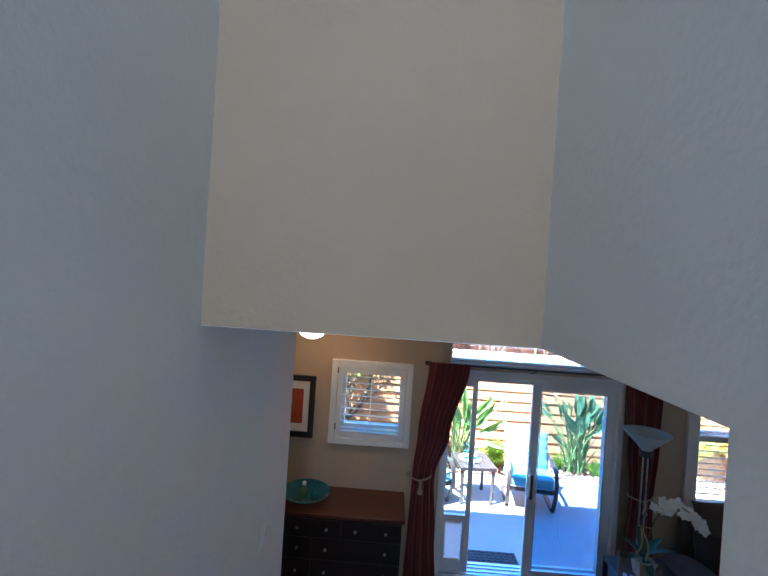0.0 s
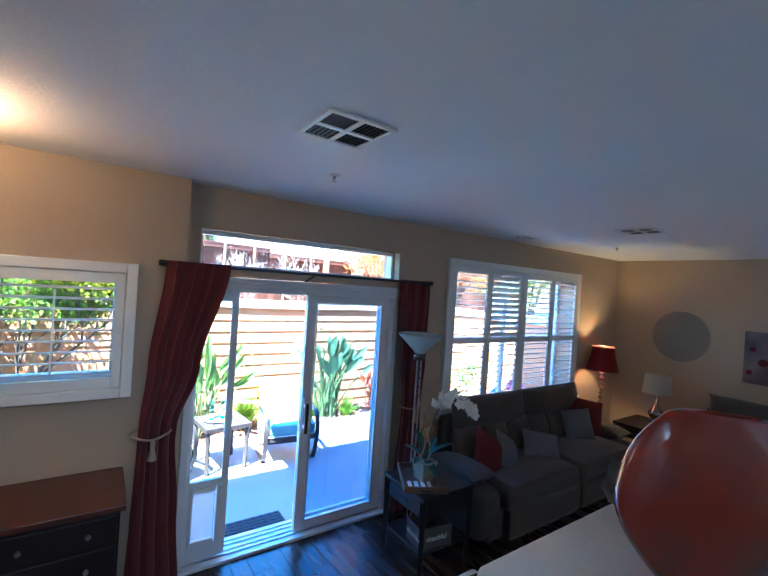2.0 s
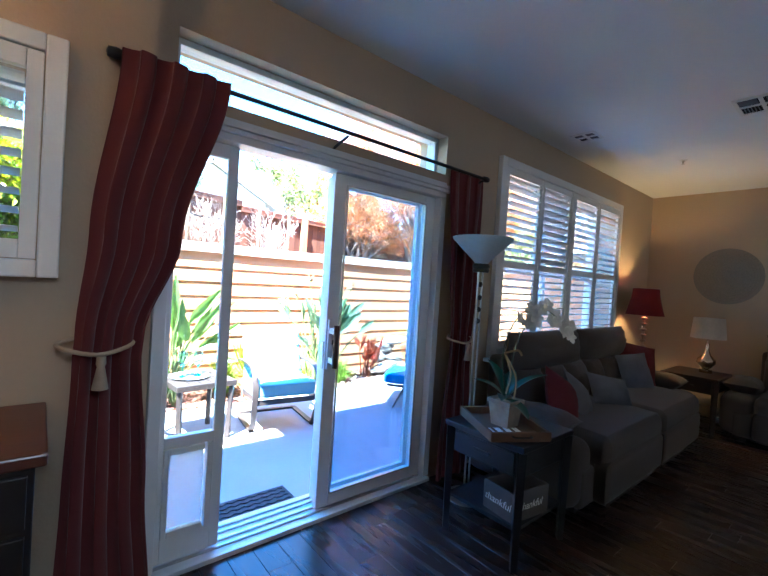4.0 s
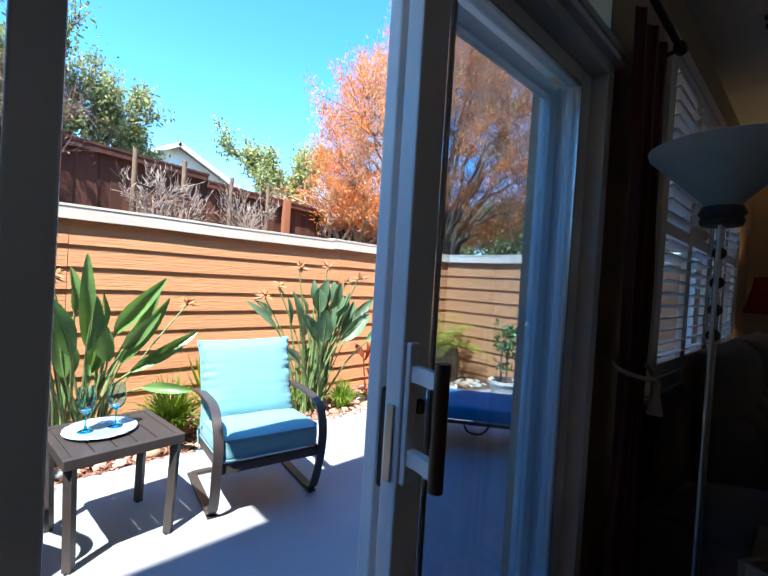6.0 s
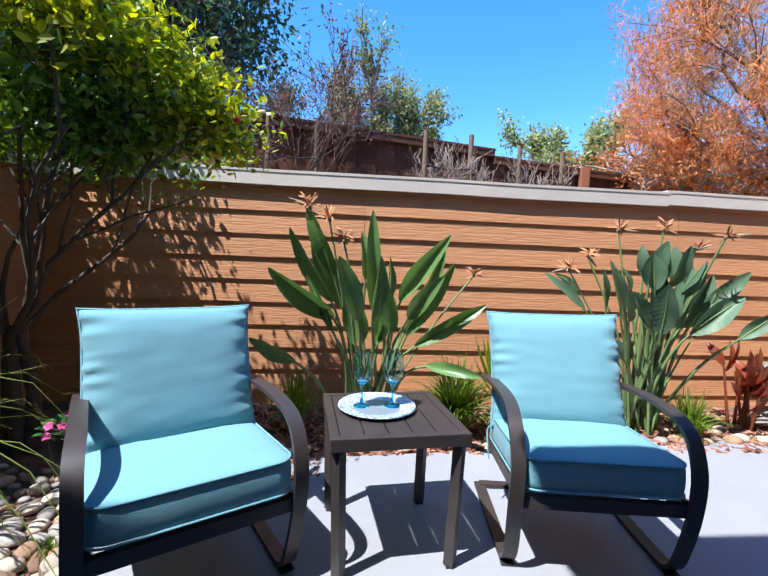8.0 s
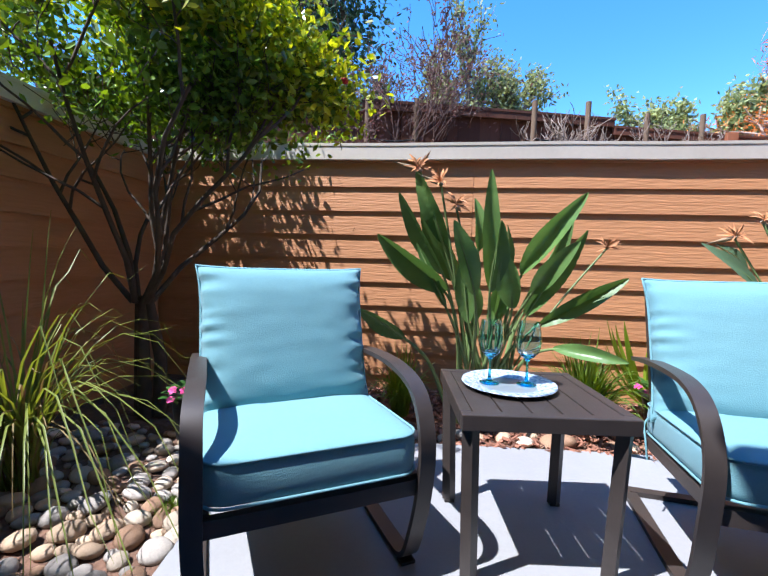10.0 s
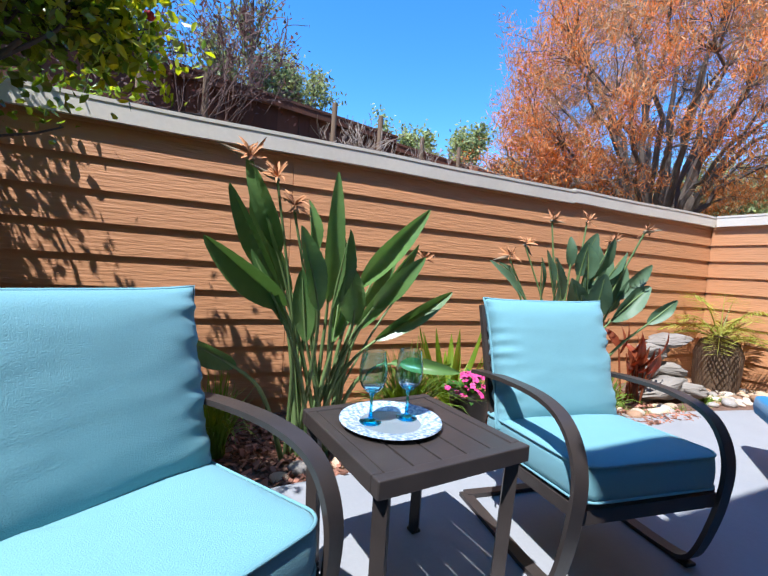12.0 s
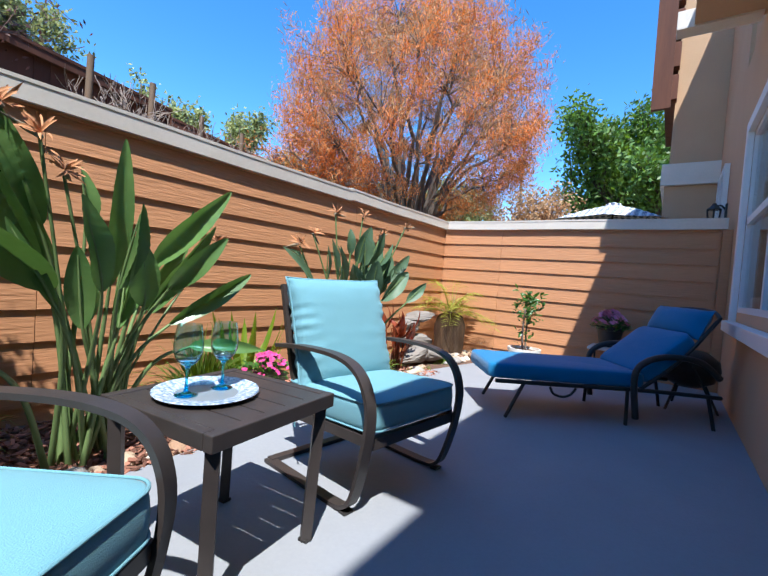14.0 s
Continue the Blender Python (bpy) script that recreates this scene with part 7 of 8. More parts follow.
def sofa(label, m, w):
    """A two-seat reclining sofa facing -y with pillow arms; w: width between the arms' outer sides."""
    s = thing("sofa", label, "sofa", m)
    h = w / 2
    part("base", boxbm(-h + 0.12, -0.84, 0.05, h - 0.12, -0.05, 0.30, bevel=0.03, seg=3), SUEDE, s, smooth=45)
    for a in (-1, 1):
        c = a * (h - 0.28) / 2
        bm = boxcushion(h - 0.265, 0.64, 0.22, 0.085, 0.035, 2 + a)
        bmesh.ops.transform(bm, matrix=pose(c, -0.60, 0.38), verts=bm.verts)
        part("seat", bm, SUEDE, s, smooth=60)
        bm = boxcushion(h - 0.265, 0.13, 0.27, 0.055, 0.015, 5 + a)
        bmesh.ops.transform(bm, matrix=pose(c, -0.86, 0.20), verts=bm.verts)
        part("footrest", bm, SUEDE, s, smooth=60)
        bm = cushion(h - 0.22, 0.32, 0.26, 0.5, 18, 0.012, 3 + a, 5)
        bmesh.ops.transform(bm, matrix=pose(c, -0.17, 0.905, 90 - 8, 0, 0), verts=bm.verts)
        part("headrest", bm, SUEDE, s, smooth=65)
        for k in (-1, 0, 1):
            bm = cushion((h - 0.22) / 3, 0.36, 0.22, 0.5, 14, 0.012, 7 + k + a, 5)
            bmesh.ops.transform(bm, matrix=pose(c + k * (h - 0.24) / 3, -0.245, 0.62, 90 - 14, 0, 0), verts=bm.verts)
            part("back_tuft", bm, SUEDE, s, smooth=65)
        bm = boxbm(-0.15, -0.83, 0.05, 0.15, 0.0, 0.47, bevel=0.09, seg=4)
        bmesh.ops.translate(bm, vec=(a * (h - 0.15), 0, 0), verts=bm.verts)
        part("arm", bm, SUEDE, s, smooth=60)
        bm = cushion(0.30, 0.66, 0.20, 0.5, 16, 0.010, a, 4)
        bmesh.ops.transform(bm, matrix=pose(a * (h - 0.15), -0.42, 0.52, -6, 0, 0), verts=bm.verts)
        part("arm_pad", bm, SUEDE, s, smooth=65)
        for y in (-0.75, -0.1):
            part("foot", boxbm(a * (h - 0.2) - 0.03, y - 0.03, 0, a * (h - 0.2) + 0.03, y + 0.03, 0.052), BLACK, s)
    part("back_shell", boxbm(-h + 0.22, -0.13, 0.20, h - 0.22, -0.02, 0.88, bevel=0.04, seg=3), SUEDE, s, smooth=45)
    return s


sofa("grey-brown suede reclining sofa under the shuttered window", pose(4.50, 4.36, 0), 2.72)
sofa("grey-brown suede loveseat against the end wall", pose(6.96, 2.46, 0, 0, 0, -90), 1.92)


def pillow(label, m, w, d, h, material):
    p = thing("throw_pillow", label, "pillow", m, group="sofa throw pillows")
    part("cover", cushion(w, d, h, 0.75, 16, 0.006, w * 10, 3.0), material, p, smooth=65)


pillow("dark red throw pillow against the sofa arm", pose(3.58, 3.84, 0.63, 60, 28, -12), 0.37, 0.37, 0.17, REDCLOTH)
pillow("slate grey throw pillow leaning on a red one", pose(3.84, 3.84, 0.60, 58, 30, 2), 0.35, 0.35, 0.16, GREYCLOTH)
pillow("slate grey lumbar pillow in the middle of the sofa", pose(4.33, 3.80, 0.60, 55, 10, -25), 0.42, 0.27, 0.15, GREYCLOTH)
pillow("slate blue throw pillow on the sofa", pose(5.18, 3.90, 0.65, 68, -4, -24), 0.38, 0.38, 0.14, GREYCLOTH)
pillow("dark red throw pillow at the sofa's end", pose(5.46, 3.98, 0.68, 70, 10, -32), 0.46, 0.46, 0.15, REDCLOTH)

BLUEBLACK = mat("blue_black_wood", (0.016, 0.017, 0.022), 0.32, col2=(0.010, 0.010, 0.013), scale=5, stretch=(0.2, 1, 1), bump=0.0003)


def end_table(label, m, w, d, h, shelf, material, group=""):
    t = thing("end_table", label, "table", m)
    part("top", boxbm(-w / 2, -d / 2, h - 0.03, w / 2, d / 2, h, bevel=0.005), material, t)
    part("box", boxbm(-w / 2 + 0.03, -d / 2 + 0.03, h - 0.17, w / 2 - 0.03, d / 2 - 0.03, h - 0.031, bevel=0.003), material, t)
    dw = part("drawer", boxbm(-w / 2 + 0.02, -d / 2 + 0.06, h - 0.155, -w / 2 + 0.0295, d / 2 - 0.06, h - 0.05, bevel=0.002), material, t)
    part("pull", boxbm(-w / 2 + 0.006, -0.05, h - 0.11, -w / 2 + 0.02, 0.05, h - 0.095, bevel=0.002), material, dw)
    for a in (-1, 1):
        for b in (-1, 1):
            part("leg", tube(bmesh.new(), [(a * (w / 2 - 0.028), b * (d / 2 - 0.028), 0), (a * (w / 2 - 0.025), b * (d / 2 - 0.025), h - 0.031)], [0.016, 0.022], 4), material, t)
    part("shelf", boxbm(-w / 2 + 0.03, -d / 2 + 0.03, shelf, w / 2 - 0.03, d / 2 - 0.03, shelf + 0.022, bevel=0.003), material, t)
    return t


end_table("blue-black wooden end table with drawer and low shelf", pose(2.745, 3.73, 0), 0.52, 0.50, 0.625, 0.19, BLUEBLACK)
end_table("dark wooden end table in the room's corner", pose(6.40, 3.68, 0), 0.66, 0.52, 0.585, 0.16, ESPRESSO)
# tray, orchid, crate
TRAYWOOD = mat("tray_wood", (0.16, 0.09, 0.05), 0.6, col2=(0.09, 0.05, 0.03), scale=8, stretch=(1, 0.15, 1), bump=0.0006)
ty = thing("serving_tray", "wooden serving tray with faded lettering on the end table", "tray", pose(2.66, 3.72, 0.627, 0, 0, -30))
part("bottom", boxbm(-0.15, -0.20, 0, 0.15, 0.20, 0.010), TRAYWOOD, ty)
for a, b, c, d in ((-0.165, 0.165, -0.215, -0.201), (-0.165, 0.165, 0.201, 0.215), (-0.165, -0.151, -0.2005, 0.2005), (0.151, 0.165, -0.2005, 0.2005)):
    part("rim", boxbm(a, c, 0, b, d, 0.05, bevel=0.003), TRAYWOOD, ty)
part("handle", tube(bmesh.new(), smoothline([(-0.05, -0.216, 0.03), (-0.04, -0.235, 0.03), (0.04, -0.235, 0.03), (0.05, -0.216, 0.03)], 4), 0.005, 6), BLACK, ty, smooth=60)
for k in range(4):
    part("lettering", boxbm(-0.12 + 0.05 * k, -0.16, 0.0102, -0.09 + 0.05 * k, -0.04, 0.011), WHITE, ty, "pale worn lettering")
CROCK = mat("cracked_cream_pot", (0.40, 0.33, 0.24), 0.6, col2=(0.22, 0.16, 0.11), scale=11, mix=0.5, bump=0.002, bscale=60)
orc = thing("orchid", "white orchid in a square cream pot with a ribbon", "orchid", pose(2.68, 3.72, 0.638))
bm = bmesh.new()
for (za, ra), (zb, rb) in zip(((0.0, 0.052), (0.12, 0.066), (0.125, 0.072), (0.145, 0.073)), ((0.12, 0.066), (0.125, 0.072), (0.145, 0.073), (0.145, 0.06))):
    a = [bm.verts.new((sx * ra, sy * ra, za)) for sx, sy in ((-1, -1), (1, -1), (1, 1), (-1, 1))]
    b = [bm.verts.new((sx * rb, sy * rb, zb)) for sx, sy in ((-1, -1), (1, -1), (1, 1), (-1, 1))]
    for k in range(4):
        bm.faces.new((a[k], a[(k + 1) % 4], b[(k + 1) % 4], b[k]))
bmesh.ops.contextual_create(bm, geom=[bm.verts.new((sx * 0.06, sy * 0.06, 0.13)) for sx, sy in ((-1, -1), (1, -1), (1, 1), (-1, 1))])
part("pot", bm, CROCK, orc)
random.seed(71)
ORCHLEAF = leafmat("orchid_leaf", (0.02, 0.10, 0.07), (0.015, 0.07, 0.05), 0.3, 0.15, 0.2)
for an, ln, up in ((0.4, 0.20, 0.14), (2.2, 0.18, 0.10), (3.6, 0.20, 0.05), (4.6, 0.16, -0.06), (5.6, 0.22, 0.16), (1.4, 0.15, 0.2)):
    bm = bmesh.new()
    blade(bm, (0, 0, 0.14), (math.cos(an) * ln, math.sin(an) * ln, 0.14 + up), 0.075, (-math.cos(an) * 0.5, -math.sin(an) * 0.5, 0.8), 0.1, 0.3, 10, 0.6)
    part("leaf", bm, ORCHLEAF, orc, smooth=70)
STEMG = mat("orchid_stem", (0.05, 0.07, 0.03), 0.5)
for pts in (((0.0, 0.0, 0.14), (-0.03, 0.02, 0.40), (0.03, -0.02, 0.60), (0.16, -0.08, 0.66), (0.33, -0.16, 0.56)), ((0.01, 0.01, 0.14), (0.04, 0.0, 0.36), (0.09, -0.03, 0.54), (0.22, -0.10, 0.60), (0.36, -0.17, 0.50))):
    ln = smoothline(pts, 8)
    part("flower_stem", tube(bmesh.new(), ln, 0.004, 6), STEMG, orc, smooth=60)
    for i in range(17, 33, 2):
        p = ln[i] + Vector((random.uniform(-0.02, 0.02), random.uniform(-0.03, 0.01), random.uniform(-0.02, 0.03)))
        up = Vector((random.uniform(-0.5, 0.1), -0.8, random.uniform(-0.1, 0.4))).normalized()
        sx = up.orthogonal().normalized()
        sy = up.cross(sx)
        bm = bmesh.new()
        for j in range(5):
            a = j * 1.2566 + i
            blade(bm, p, p + (sx * math.cos(a) + sy * math.sin(a)) * 0.045 + up * 0.006, 0.044 if j % 2 else 0.03, up, 0.12, -0.2, 5, 0.55)
        part("bloom", bm, PETALWHITE, orc, "white orchid bloom", smooth=70)
RIBBON = mat("gold_ribbon", (0.42, 0.28, 0.12), 0.5, scale=20)
for pts in (((-0.03, 0.01, 0.40), (-0.07, -0.03, 0.44), (-0.08, -0.04, 0.49)), ((-0.03, 0.01, 0.40), (0.02, -0.04, 0.42), (0.05, -0.05, 0.39)), ((-0.03, 0.01, 0.40), (-0.05, -0.05, 0.30), (-0.10, -0.06, 0.20)), ((-0.03, 0.01, 0.40), (0.0, -0.05, 0.28), (-0.02, -0.06, 0.16))):
    part("ribbon", tube(bmesh.new(), smoothline(pts, 6), 0.006, 4, ry=0.0010, up=(0, 1, 0)), RIBBON, orc, smooth=60)
cr = thing("wooden_crate", "grey wooden crate lettered thankful on the low shelf", "crate", pose(2.68, 3.62, 0.2125, 0, 0, -8))
CRATE = mat("grey_crate_wood", (0.12, 0.11, 0.10), 0.8, col2=(0.07, 0.065, 0.06), scale=8, stretch=(0.2, 1, 1), bump=0.001)
for a, b, c, d in ((-0.14, 0.14, -0.10, -0.088), (-0.14, 0.14, 0.088, 0.10), (-0.14, -0.128, -0.0875, 0.0875), (0.128, 0.14, -0.0875, 0.0875)):
    part("side", boxbm(a, c, 0.0, b, d, 0.15, bevel=0.002), CRATE, cr)
part("bottom", boxbm(-0.127, -0.087, 0.0, 0.127, 0.087, 0.010), CRATE, cr)
for nm, rx, at in (("lettering", 0, (0, -0.1015, 0.055)), ("lettering", -90, (-0.1415, 0, 0.055))):
    cu = bpy.data.curves.new("lettering", "FONT")
    cu.body, cu.size, cu.align_x, cu.extrude, cu.shear = "thankful", 0.055, "CENTER", 0.0006, 0.2
    tx = new("lettering_curve", cu)
    dg = bpy.context.evaluated_depsgraph_get()
    me = bpy.data.meshes.new_from_object(tx.evaluated_get(dg))
    bpy.data.objects.remove(tx)
    me.materials.clear()
    me.materials.append(WHITE)
    ob = new("lettering", me)
    ob.parent = cr
    ob.matrix_basis = Matrix.Translation(at) @ Euler((0, 0, radians(rx))).to_matrix().to_4x4() @ pose(0, 0, 0, 90, 0, 0)
    ob["label"] = "white script lettering"
# torchiere beside the end table
tc_ = thing("torchiere", "twin-pole torchiere lamp with frosted glass bowl", "floor lamp", pose(2.88, 4.10, 0))
part("base", lathe(bmesh.new(), [(0, 0), (0.13, 0), (0.13, 0.012), (0.05, 0.03), (0, 0.032)], 32), STEEL, tc_, smooth=40)
for s in (-1, 1):
    part("pole", tube(bmesh.new(), [(s * 0.022, 0, 0.02), (s * 0.022, 0, 1.50)], 0.007, 8), STEEL, tc_, smooth=60)
for z in (1.17, 1.245, 1.325, 1.41):
    bm = bmesh.new()
    bmesh.ops.create_uvsphere(bm, u_segments=14, v_segments=8, radius=0.018, matrix=Matrix.Translation((0, 0, z)))
    part("ball", bm, BRONZE, tc_, "dark metal ball", smooth=80)
part("collar", lathe(bmesh.new(), [(0, 1.49), (0.05, 1.49), (0.055, 1.505), (0.05, 1.515), (0.058, 1.525), (0.05, 1.545), (0, 1.55)], 24), BRONZE, tc_, smooth=40)
FROST = shademat("frosted_glass", (0.62, 0.66, 0.66), 0.5)
part("bowl", lathe(bmesh.new(), [(0.04, 1.545), (0.055, 1.565), (0.19, 1.70), (0.195, 1.715), (0.188, 1.712), (0.05, 1.575), (0, 1.56)], 40), FROST, tc_, "frosted glass bowl", smooth=60)
# red floor lamp in the corner
REDSHADE = shademat("red_lamp_shade", (0.16, 0.010, 0.007), 0.12)
fl = thing("floor_lamp", "floor lamp with turned pole and red shade, lit", "floor lamp", pose(6.17, 4.17, 0))
part("base", lathe(bmesh.new(), [(0, 0), (0.13, 0), (0.12, 0.03), (0.03, 0.05), (0, 0.05)], 28), BRASS, fl, smooth=40)
prof = [(0.012, 0.05)]
z = 0.07
while z < 1.14:
    prof += [(0.012, z), (0.034, z + 0.018), (0.036, z + 0.024), (0.012, z + 0.042)]
    z += 0.066
part("pole", lathe(bmesh.new(), prof + [(0.010, 1.24), (0, 1.24)], 20), BRASS, fl, "turned pole of stacked discs", smooth=50)
part("shade", lathe(bmesh.new(), [(0.20, 1.185), (0.185, 1.23), (0.145, 1.40), (0.135, 1.50), (0.132, 1.50), (0.142, 1.40), (0.182, 1.23), (0.196, 1.185)], 40), REDSHADE, fl, "dark red bell shade", smooth=60)
part("rim", tube(bmesh.new(), [(0.134 * math.cos(k * 0.262), 0.134 * math.sin(k * 0.262), 1.50) for k in range(24)], 0.004, 6, closed=True), BRASS, fl, smooth=60)
part("bulb", lathe(bmesh.new(), [(0, 1.24), (0.012, 1.245), (0.03, 1.29), (0.02, 1.33), (0, 1.335)], 16), glow("warm_bulb", (1.0, 0.66, 0.30), 1.2), fl, smooth=60)
lamp2 = new("floor_lamp_bulb", bpy.data.lights.new("floor_lamp_bulb", "POINT"))
lamp2.data.energy, lamp2.data.color, lamp2.data.shadow_soft_size = 1.4, (1.0, 0.64, 0.24), 0.03
lamp2.location = (6.17, 4.17, 1.37)
# table lamp
tl = thing("table_lamp", "table lamp with mercury glass base and white drum shade", "table lamp", pose(6.50, 3.62, 0.587))
part("base", lathe(bmesh.new(), [(0, 0), (0.06, 0), (0.06, 0.035), (0.03, 0.04), (0.05, 0.06), (0.09, 0.11), (0.085, 0.15), (0.04, 0.20), (0.02, 0.26), (0.022, 0.32), (0.01, 0.34), (0, 0.40)], 32), mat("mercury_glass", (0.55, 0.48, 0.36), 0.15, metal=1.0, col2=(0.3, 0.24, 0.16), scale=15), tl, smooth=50)
part("shade", lathe(bmesh.new(), [(0.165, 0.39), (0.145, 0.62), (0.142, 0.62), (0.162, 0.39)], 36), shademat("white_drum_shade", (0.62, 0.57, 0.48), 0.3), tl, "white fabric drum shade", smooth=60)
# wall disc and painting
ds = thing("wall_disc", "round grey woven disc on the wall", "wall art", pose(X_EAST, 3.58, 1.71))
part("disc", lathe(bmesh.new(), [(0, 0.02), (0.05, 0.024), (0.30, 0.022), (0.335, 0.014), (0.335, 0.0), (0, 0.0)], 56, pose(0, 0, 0, 0, -90, 0)), mat("grey_weave", (0.30, 0.26, 0.21), 0.9, col2=(0.24, 0.205, 0.165), scale=60, bump=0.003, bscale=90), ds, smooth=50)
for k in range(10):
    r = 0.05 + 0.028 * k
    part("ring", tube(bmesh.new(), [(-0.026, r * math.cos(j * 0.157), r * math.sin(j * 0.157)) for j in range(40)], 0.0025, 5, closed=True), ds.children[0].data.materials[0], ds)
pt = thing("painting", "canvas painting with red and grey blossoms", "painting", pose(X_EAST, 2.62, 1.56))
part("canvas", boxbm(-0.03, -0.28, -0.31, 0.0, 0.28, 0.31, bevel=0.003), mat("painted_canvas", (0.22, 0.17, 0.17), 0.8, col2=(0.09, 0.075, 0.085), scale=4, mix=0.3, bump=0.001), pt)
for y, z, r in ((0.20, 0.10, 0.03), (0.10, -0.05, 0.045), (0.22, -0.18, 0.03), (-0.05, 0.15, 0.05)):
    part("blossom", lathe(bmesh.new(), [(0, 0.004), (r, 0.0015), (r, 0)], 20, pose(-0.0305, y, z, 0, -90, 0)), REDCLOTH, pt, "painted red blossom")

# window frames added behind the walker, unseen, each with a fill lamp
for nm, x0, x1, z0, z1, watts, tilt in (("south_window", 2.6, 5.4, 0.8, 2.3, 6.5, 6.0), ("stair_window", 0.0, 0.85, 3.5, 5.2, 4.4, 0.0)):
    w = thing("window_" + nm, "added unseen window frame with a fill lamp in the back wall", "window", pose(0, 0, 0), kind="structure")
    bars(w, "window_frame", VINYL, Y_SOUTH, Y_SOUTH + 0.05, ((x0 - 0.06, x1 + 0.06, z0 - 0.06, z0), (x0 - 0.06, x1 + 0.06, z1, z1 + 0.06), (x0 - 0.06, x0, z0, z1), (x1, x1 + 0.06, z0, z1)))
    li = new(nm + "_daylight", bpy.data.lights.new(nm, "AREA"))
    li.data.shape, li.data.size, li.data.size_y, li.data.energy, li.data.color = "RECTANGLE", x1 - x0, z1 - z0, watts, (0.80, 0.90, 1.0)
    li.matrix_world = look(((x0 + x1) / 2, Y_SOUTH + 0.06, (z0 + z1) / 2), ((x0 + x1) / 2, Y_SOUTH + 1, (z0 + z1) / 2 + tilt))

# ---- pieces: siding boards, stones, mulch ----
def board_run(parent, length, face):
    """Shared mesh of one lap board: thin at the top, proud at the bottom, along x, face towards -y."""
    bm = bmesh.new()
    prof = [(-0.024, 0.0), (-0.0235, 0.006), (-0.006, 0.194), (-0.001, 0.194), (-0.001, 0.0)]
    a = [bm.verts.new((0, u, v)) for u, v in prof]
    b = [bm.verts.new((length, u, v)) for u, v in prof]
    for k in range(5):
        j = (k + 1) % 5
        bm.faces.new((a[k], a[j], b[j], b[k]))
    bm.faces.new(a[::-1])
    bm.faces.new(b)
    bmesh.ops.recalc_face_normals(bm, faces=bm.faces)
    me = bpy.data.meshes.new("board")
    bm.to_mesh(me)
    bm.free()
    me.materials.append(SIDING)
    return me


random.seed(41)
LAPS = [-0.256 + 0.186 * i for i in range(11)]
for wall, origin, turn_, total, joints in ((FENCE_N, (X_WFENCE, Y_FENCE), 0, X_EFENCE - X_WFENCE, (2.6, 5.4)), (FENCE_E, (X_EFENCE, Y_FENCE - 0.03), -90, Y_FENCE - Y_OUT - 0.13, (0.9,)), (FENCE_W, (X_WFENCE, Y_OUT + 0.03), 90, Y_FENCE - Y_OUT - 0.06, (1.9,))):
    cuts = [0.0, *joints, total]
    for a, b in zip(cuts, cuts[1:]):
        me = board_run(wall, b - a - 0.004, 0)
        for z in LAPS:
            ob = new("board", me)
            ob.parent = wall
            m = pose(origin[0], origin[1], z, 0, 0, turn_) @ pose(a, random.uniform(-0.001, 0.001), random.uniform(-0.003, 0.003), 0, 0, 0)
            if z > 1.5:
                m = m @ Matrix.Diagonal((1, 1, 0.5, 1))
            ob.matrix_basis = m

STONES = [mat("river_stone_" + n, c, 0.6, col2=c2, scale=9, mix=0.7, bump=0.002, bscale=60, vary=0.35, fine=0.1) for n, c, c2 in (("tan", (0.60, 0.44, 0.30), (0.45, 0.32, 0.21)), ("grey", (0.44, 0.40, 0.35), (0.31, 0.275, 0.25)), ("pale", (0.68, 0.58, 0.46), (0.54, 0.44, 0.33)), ("rust", (0.40, 0.25, 0.15), (0.28, 0.16, 0.10)))]
stone_meshes = []
for k in range(10):
    bm = bmesh.new()
    bmesh.ops.create_icosphere(bm, subdivisions=2, radius=1)
    for v in bm.verts:
        v.co *= 1 + 0.16 * noise.noise(v.co * 0.9 + Vector((k * 7, 0, 0)))
        v.co.z *= 0.62
    for f in bm.faces:
        f.smooth = True
    me = bpy.data.meshes.new("stone")
    bm.to_mesh(me)
    bm.free()
    me.materials.append(STONES[k % 4])
    stone_meshes.append(me)


def lay_stone(x, y, r, z=-0.175):
    ob = new("stone", random.choice(stone_meshes))
    ob.parent = BED
    ob.matrix_basis = pose(x, y, z + r * 0.42, random.uniform(-15, 15), random.uniform(-15, 15), random.uniform(0, 360)) @ Matrix.Diagonal((r * random.uniform(0.9, 1.4), r, r * random.uniform(0.8, 1.1), 1))


random.seed(43)
# a row along the slab's edge
x = 1.0
while x < 5.0:
    y = 7.07 + 0.08 * (x - 1) if x < 1.6 else 7.17 + 0.035 * (x - 1.6)
    if random.random() < 0.85:
        lay_stone(x, y + 0.10 + random.uniform(-0.02, 0.03), random.uniform(0.04, 0.066))
    x += random.uniform(0.08, 0.15)
placed = []


def scatter(n, x0, x1, y0, y1, inside, r0, r1):
    tries = 0
    while n and tries < 6000:
        tries += 1
        x, y, r = random.uniform(x0, x1), random.uniform(y0, y1), random.uniform(r0, r1)
        if inside(x, y) and all((x - a) ** 2 + (y - b) ** 2 > (0.85 * (r + c)) ** 2 for a, b, c in placed):
            placed.append((x, y, r))
            lay_stone(x, y, r)
            n -= 1


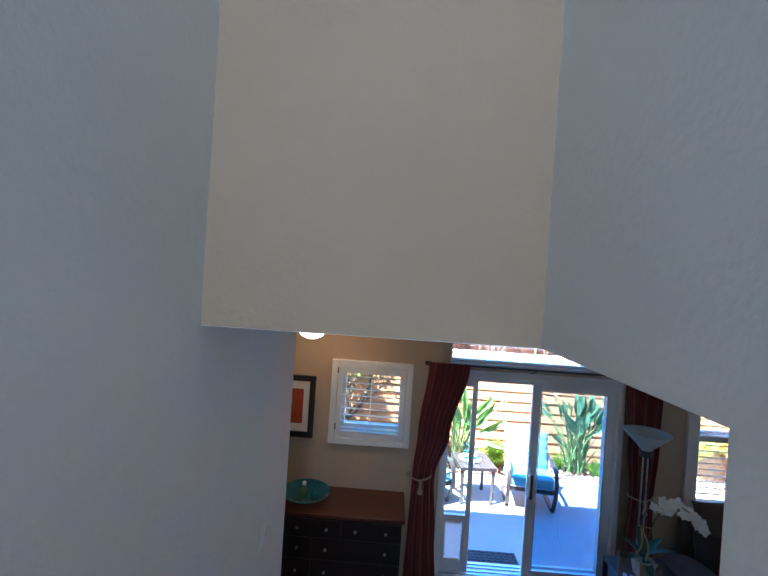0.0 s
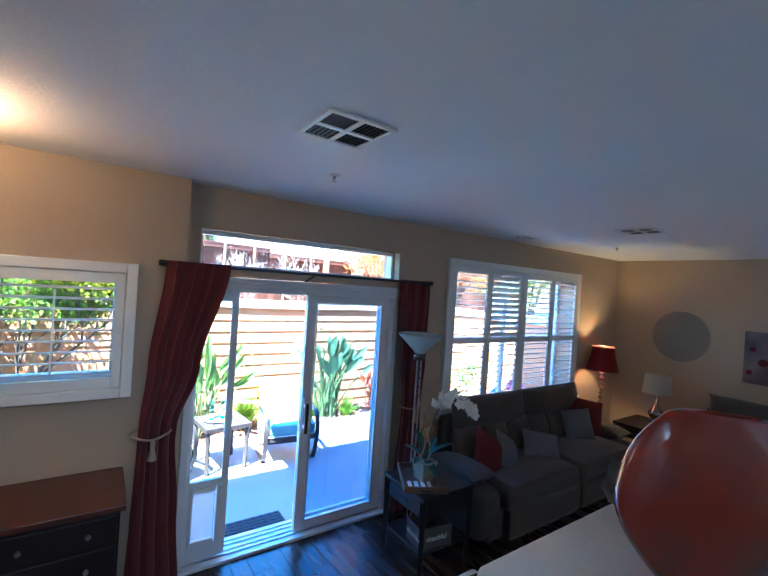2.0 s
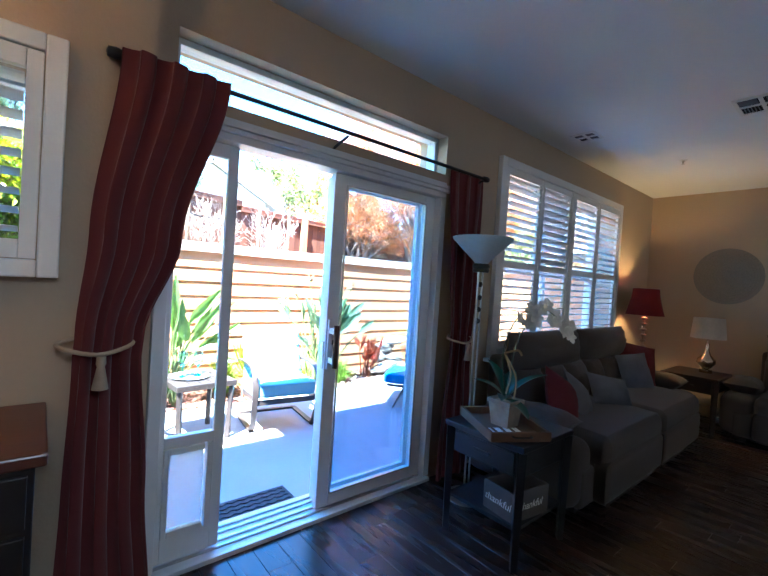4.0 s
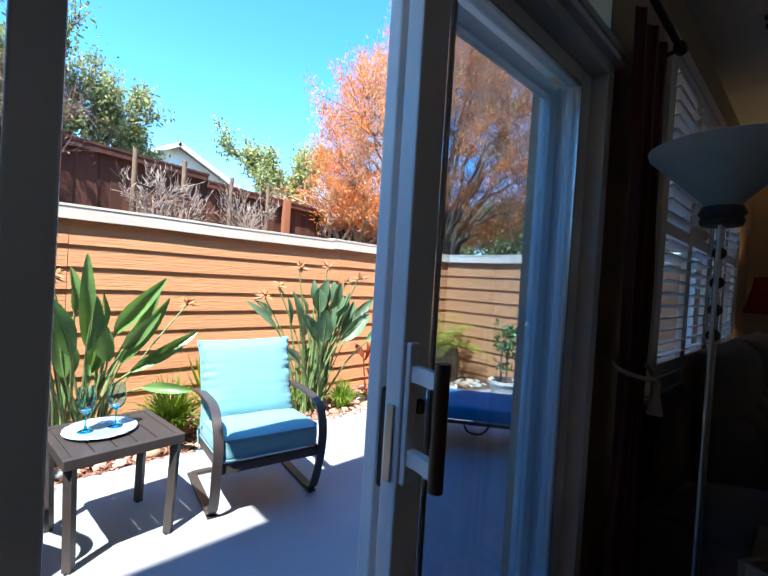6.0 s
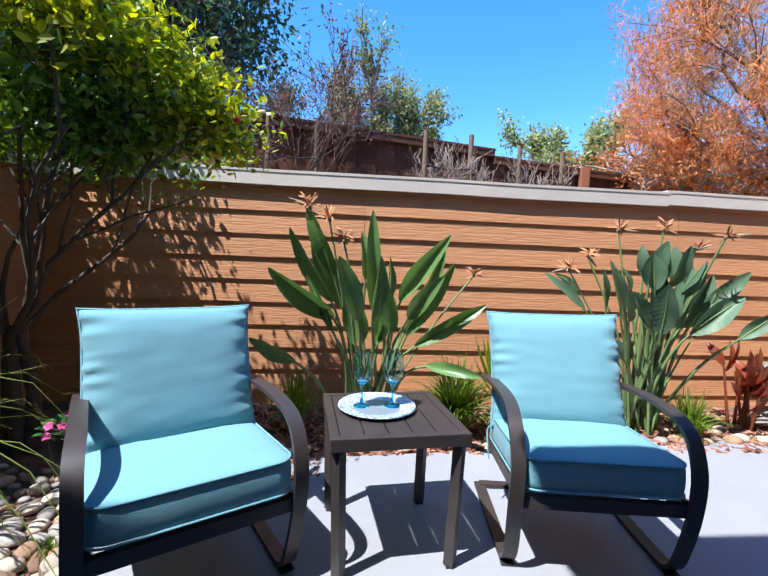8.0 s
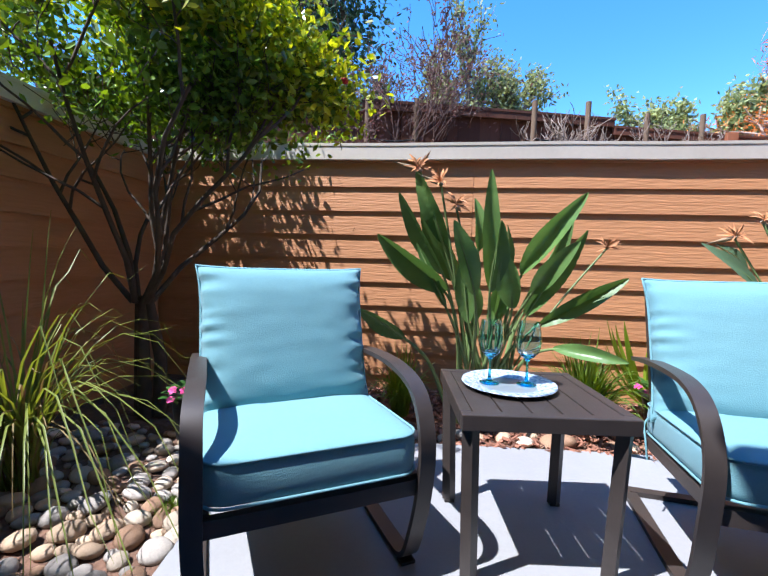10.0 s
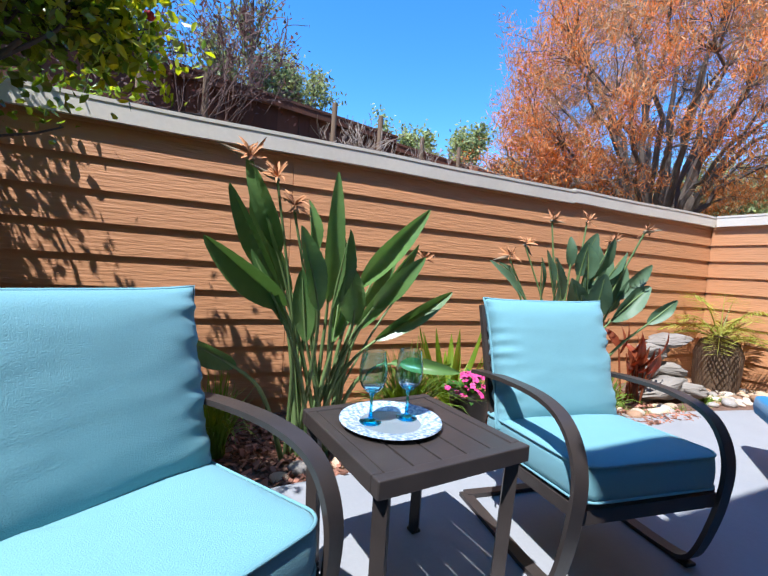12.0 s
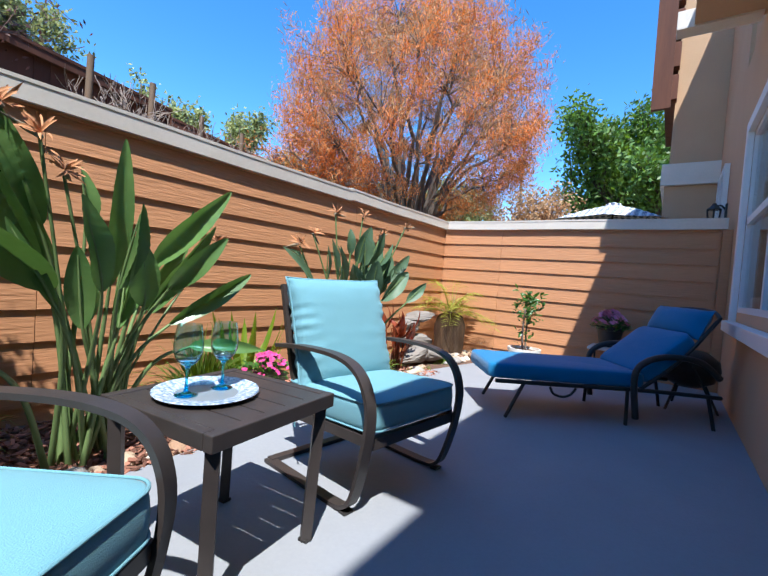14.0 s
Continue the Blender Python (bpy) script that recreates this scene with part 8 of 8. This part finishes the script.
scatter(300, -0.55, 0.70, 5.0, 6.95, lambda x, y: x < 0.62 - 0.25 * max(0, 5.5 - y) and not (x > 0.45 and y > 6.6) or (x < 0.75 and y < 5.8), 0.024, 0.058)
scatter(120, -0.5, 0.95, 5.0, 7.1, lambda x, y: x < 0.60 + 0.5 * max(0, y - 6.3), 0.014, 0.030)
scatter(75, 4.9, 6.65, 7.15, 8.05, lambda x, y: y > 7.42 - 0.2 * max(0, x - 5.2) and not (x < 5.75 and y > 7.4), 0.03, 0.07)
scatter(30, 2.0, 4.9, 7.3, 7.6, lambda x, y: True, 0.025, 0.05)

MULCH = islandvary(mat("bark_mulch", (0.36, 0.16, 0.10), 0.9, col2=(0.20, 0.09, 0.06), scale=3, mix=0.6), 0.6)
vs, fs = [], []
for k in range(5200):
    x = random.uniform(0.75, 5.0)
    y = random.uniform(7.16 if x > 1.5 else 6.85, 8.08)
    c = Vector((x, y, -0.168 + random.uniform(0, 0.022)))
    m = Euler((random.gauss(0, 0.35), random.gauss(0, 0.35), random.uniform(0, 6.28))).to_matrix()
    a, b, h = random.uniform(0.012, 0.045), random.uniform(0.005, 0.014), random.uniform(0.002, 0.005)
    i = len(vs)
    vs += [tuple(c + m @ Vector((sx * a, sy * b, sz * h))) for sz in (-1, 1) for sx, sy in ((-1, -0.7), (0.8, -1), (1, 0.6), (-0.7, 1))]
    fs += [(i + 4, i + 5, i + 6, i + 7), (i, i + 1, i + 5, i + 4), (i + 1, i + 2, i + 6, i + 5), (i + 2, i + 3, i + 7, i + 6), (i + 3, i, i + 4, i + 7)]
me = bpy.data.meshes.new("mulch")
me.from_pydata(vs, [], fs)
me.materials.append(MULCH)
tagged(new("mulch", me), "reddish bark mulch chips over the bed", "mulch", kind="stuff")
# creeping thyme at the slab's edge and tufts among the cobbles
random.seed(44)
for nm, cx, cy, rx, ry, n in (("creeping_thyme", 4.75, 7.38, 0.30, 0.07, 700), ("creeping_thyme", 5.7, 7.45, 0.22, 0.08, 400), ("grass_tuft", 0.52, 6.40, 0.12, 0.10, 260)):
    bm = bmesh.new()
    for k in range(n):
        p = Vector((cx + random.gauss(0, rx * 0.5), cy + random.gauss(0, ry * 0.5), -0.165))
        q = p + Vector((random.uniform(-0.03, 0.03), random.uniform(-0.03, 0.03), random.uniform(0.015, 0.05)))
        s = Vector((random.uniform(-1, 1), random.uniform(-1, 1), 0)).normalized() * 0.004
        bm.faces.new((bm.verts.new(p - s), bm.verts.new(p + s), bm.verts.new(q)))
    tagged(part(nm, bm, GRASS), "low green creeping ground cover", "ground cover", kind="stuff")

# floor planks
random.seed(81)
plank = {}
FLOOR = bpy.data.objects["floor"]
for i in range(42):
    x = 0.96 + 0.128 * i
    y = 1.4 - random.uniform(0, 1.1)
    while y < 4.40:
        ln = random.choice((0.8, 1.0, 1.25))
        a, b = max(y, 1.0), min(y + ln, 4.428)
        if b - a > 0.05:
            key = round(b - a, 2)
            if key not in plank:
                bm = boxbm(-0.0632, 0, -0.010, 0.0632, key - 0.0015, 0.0)
                bmesh.ops.bevel(bm, geom=[e for e in bm.edges if all(v.co.z > -0.001 for v in e.verts)], offset=0.0012, segments=1, affect="EDGES")
                me = bpy.data.meshes.new("plank")
                bm.to_mesh(me)
                bm.free()
                me.materials.append(DARKWOOD)
                plank[key] = me
            ob = new("plank", plank[key])
            ob.parent = FLOOR
            ob.matrix_basis = pose(x, a, -0.0012 + random.uniform(-0.0004, 0.0004))
        y += ln
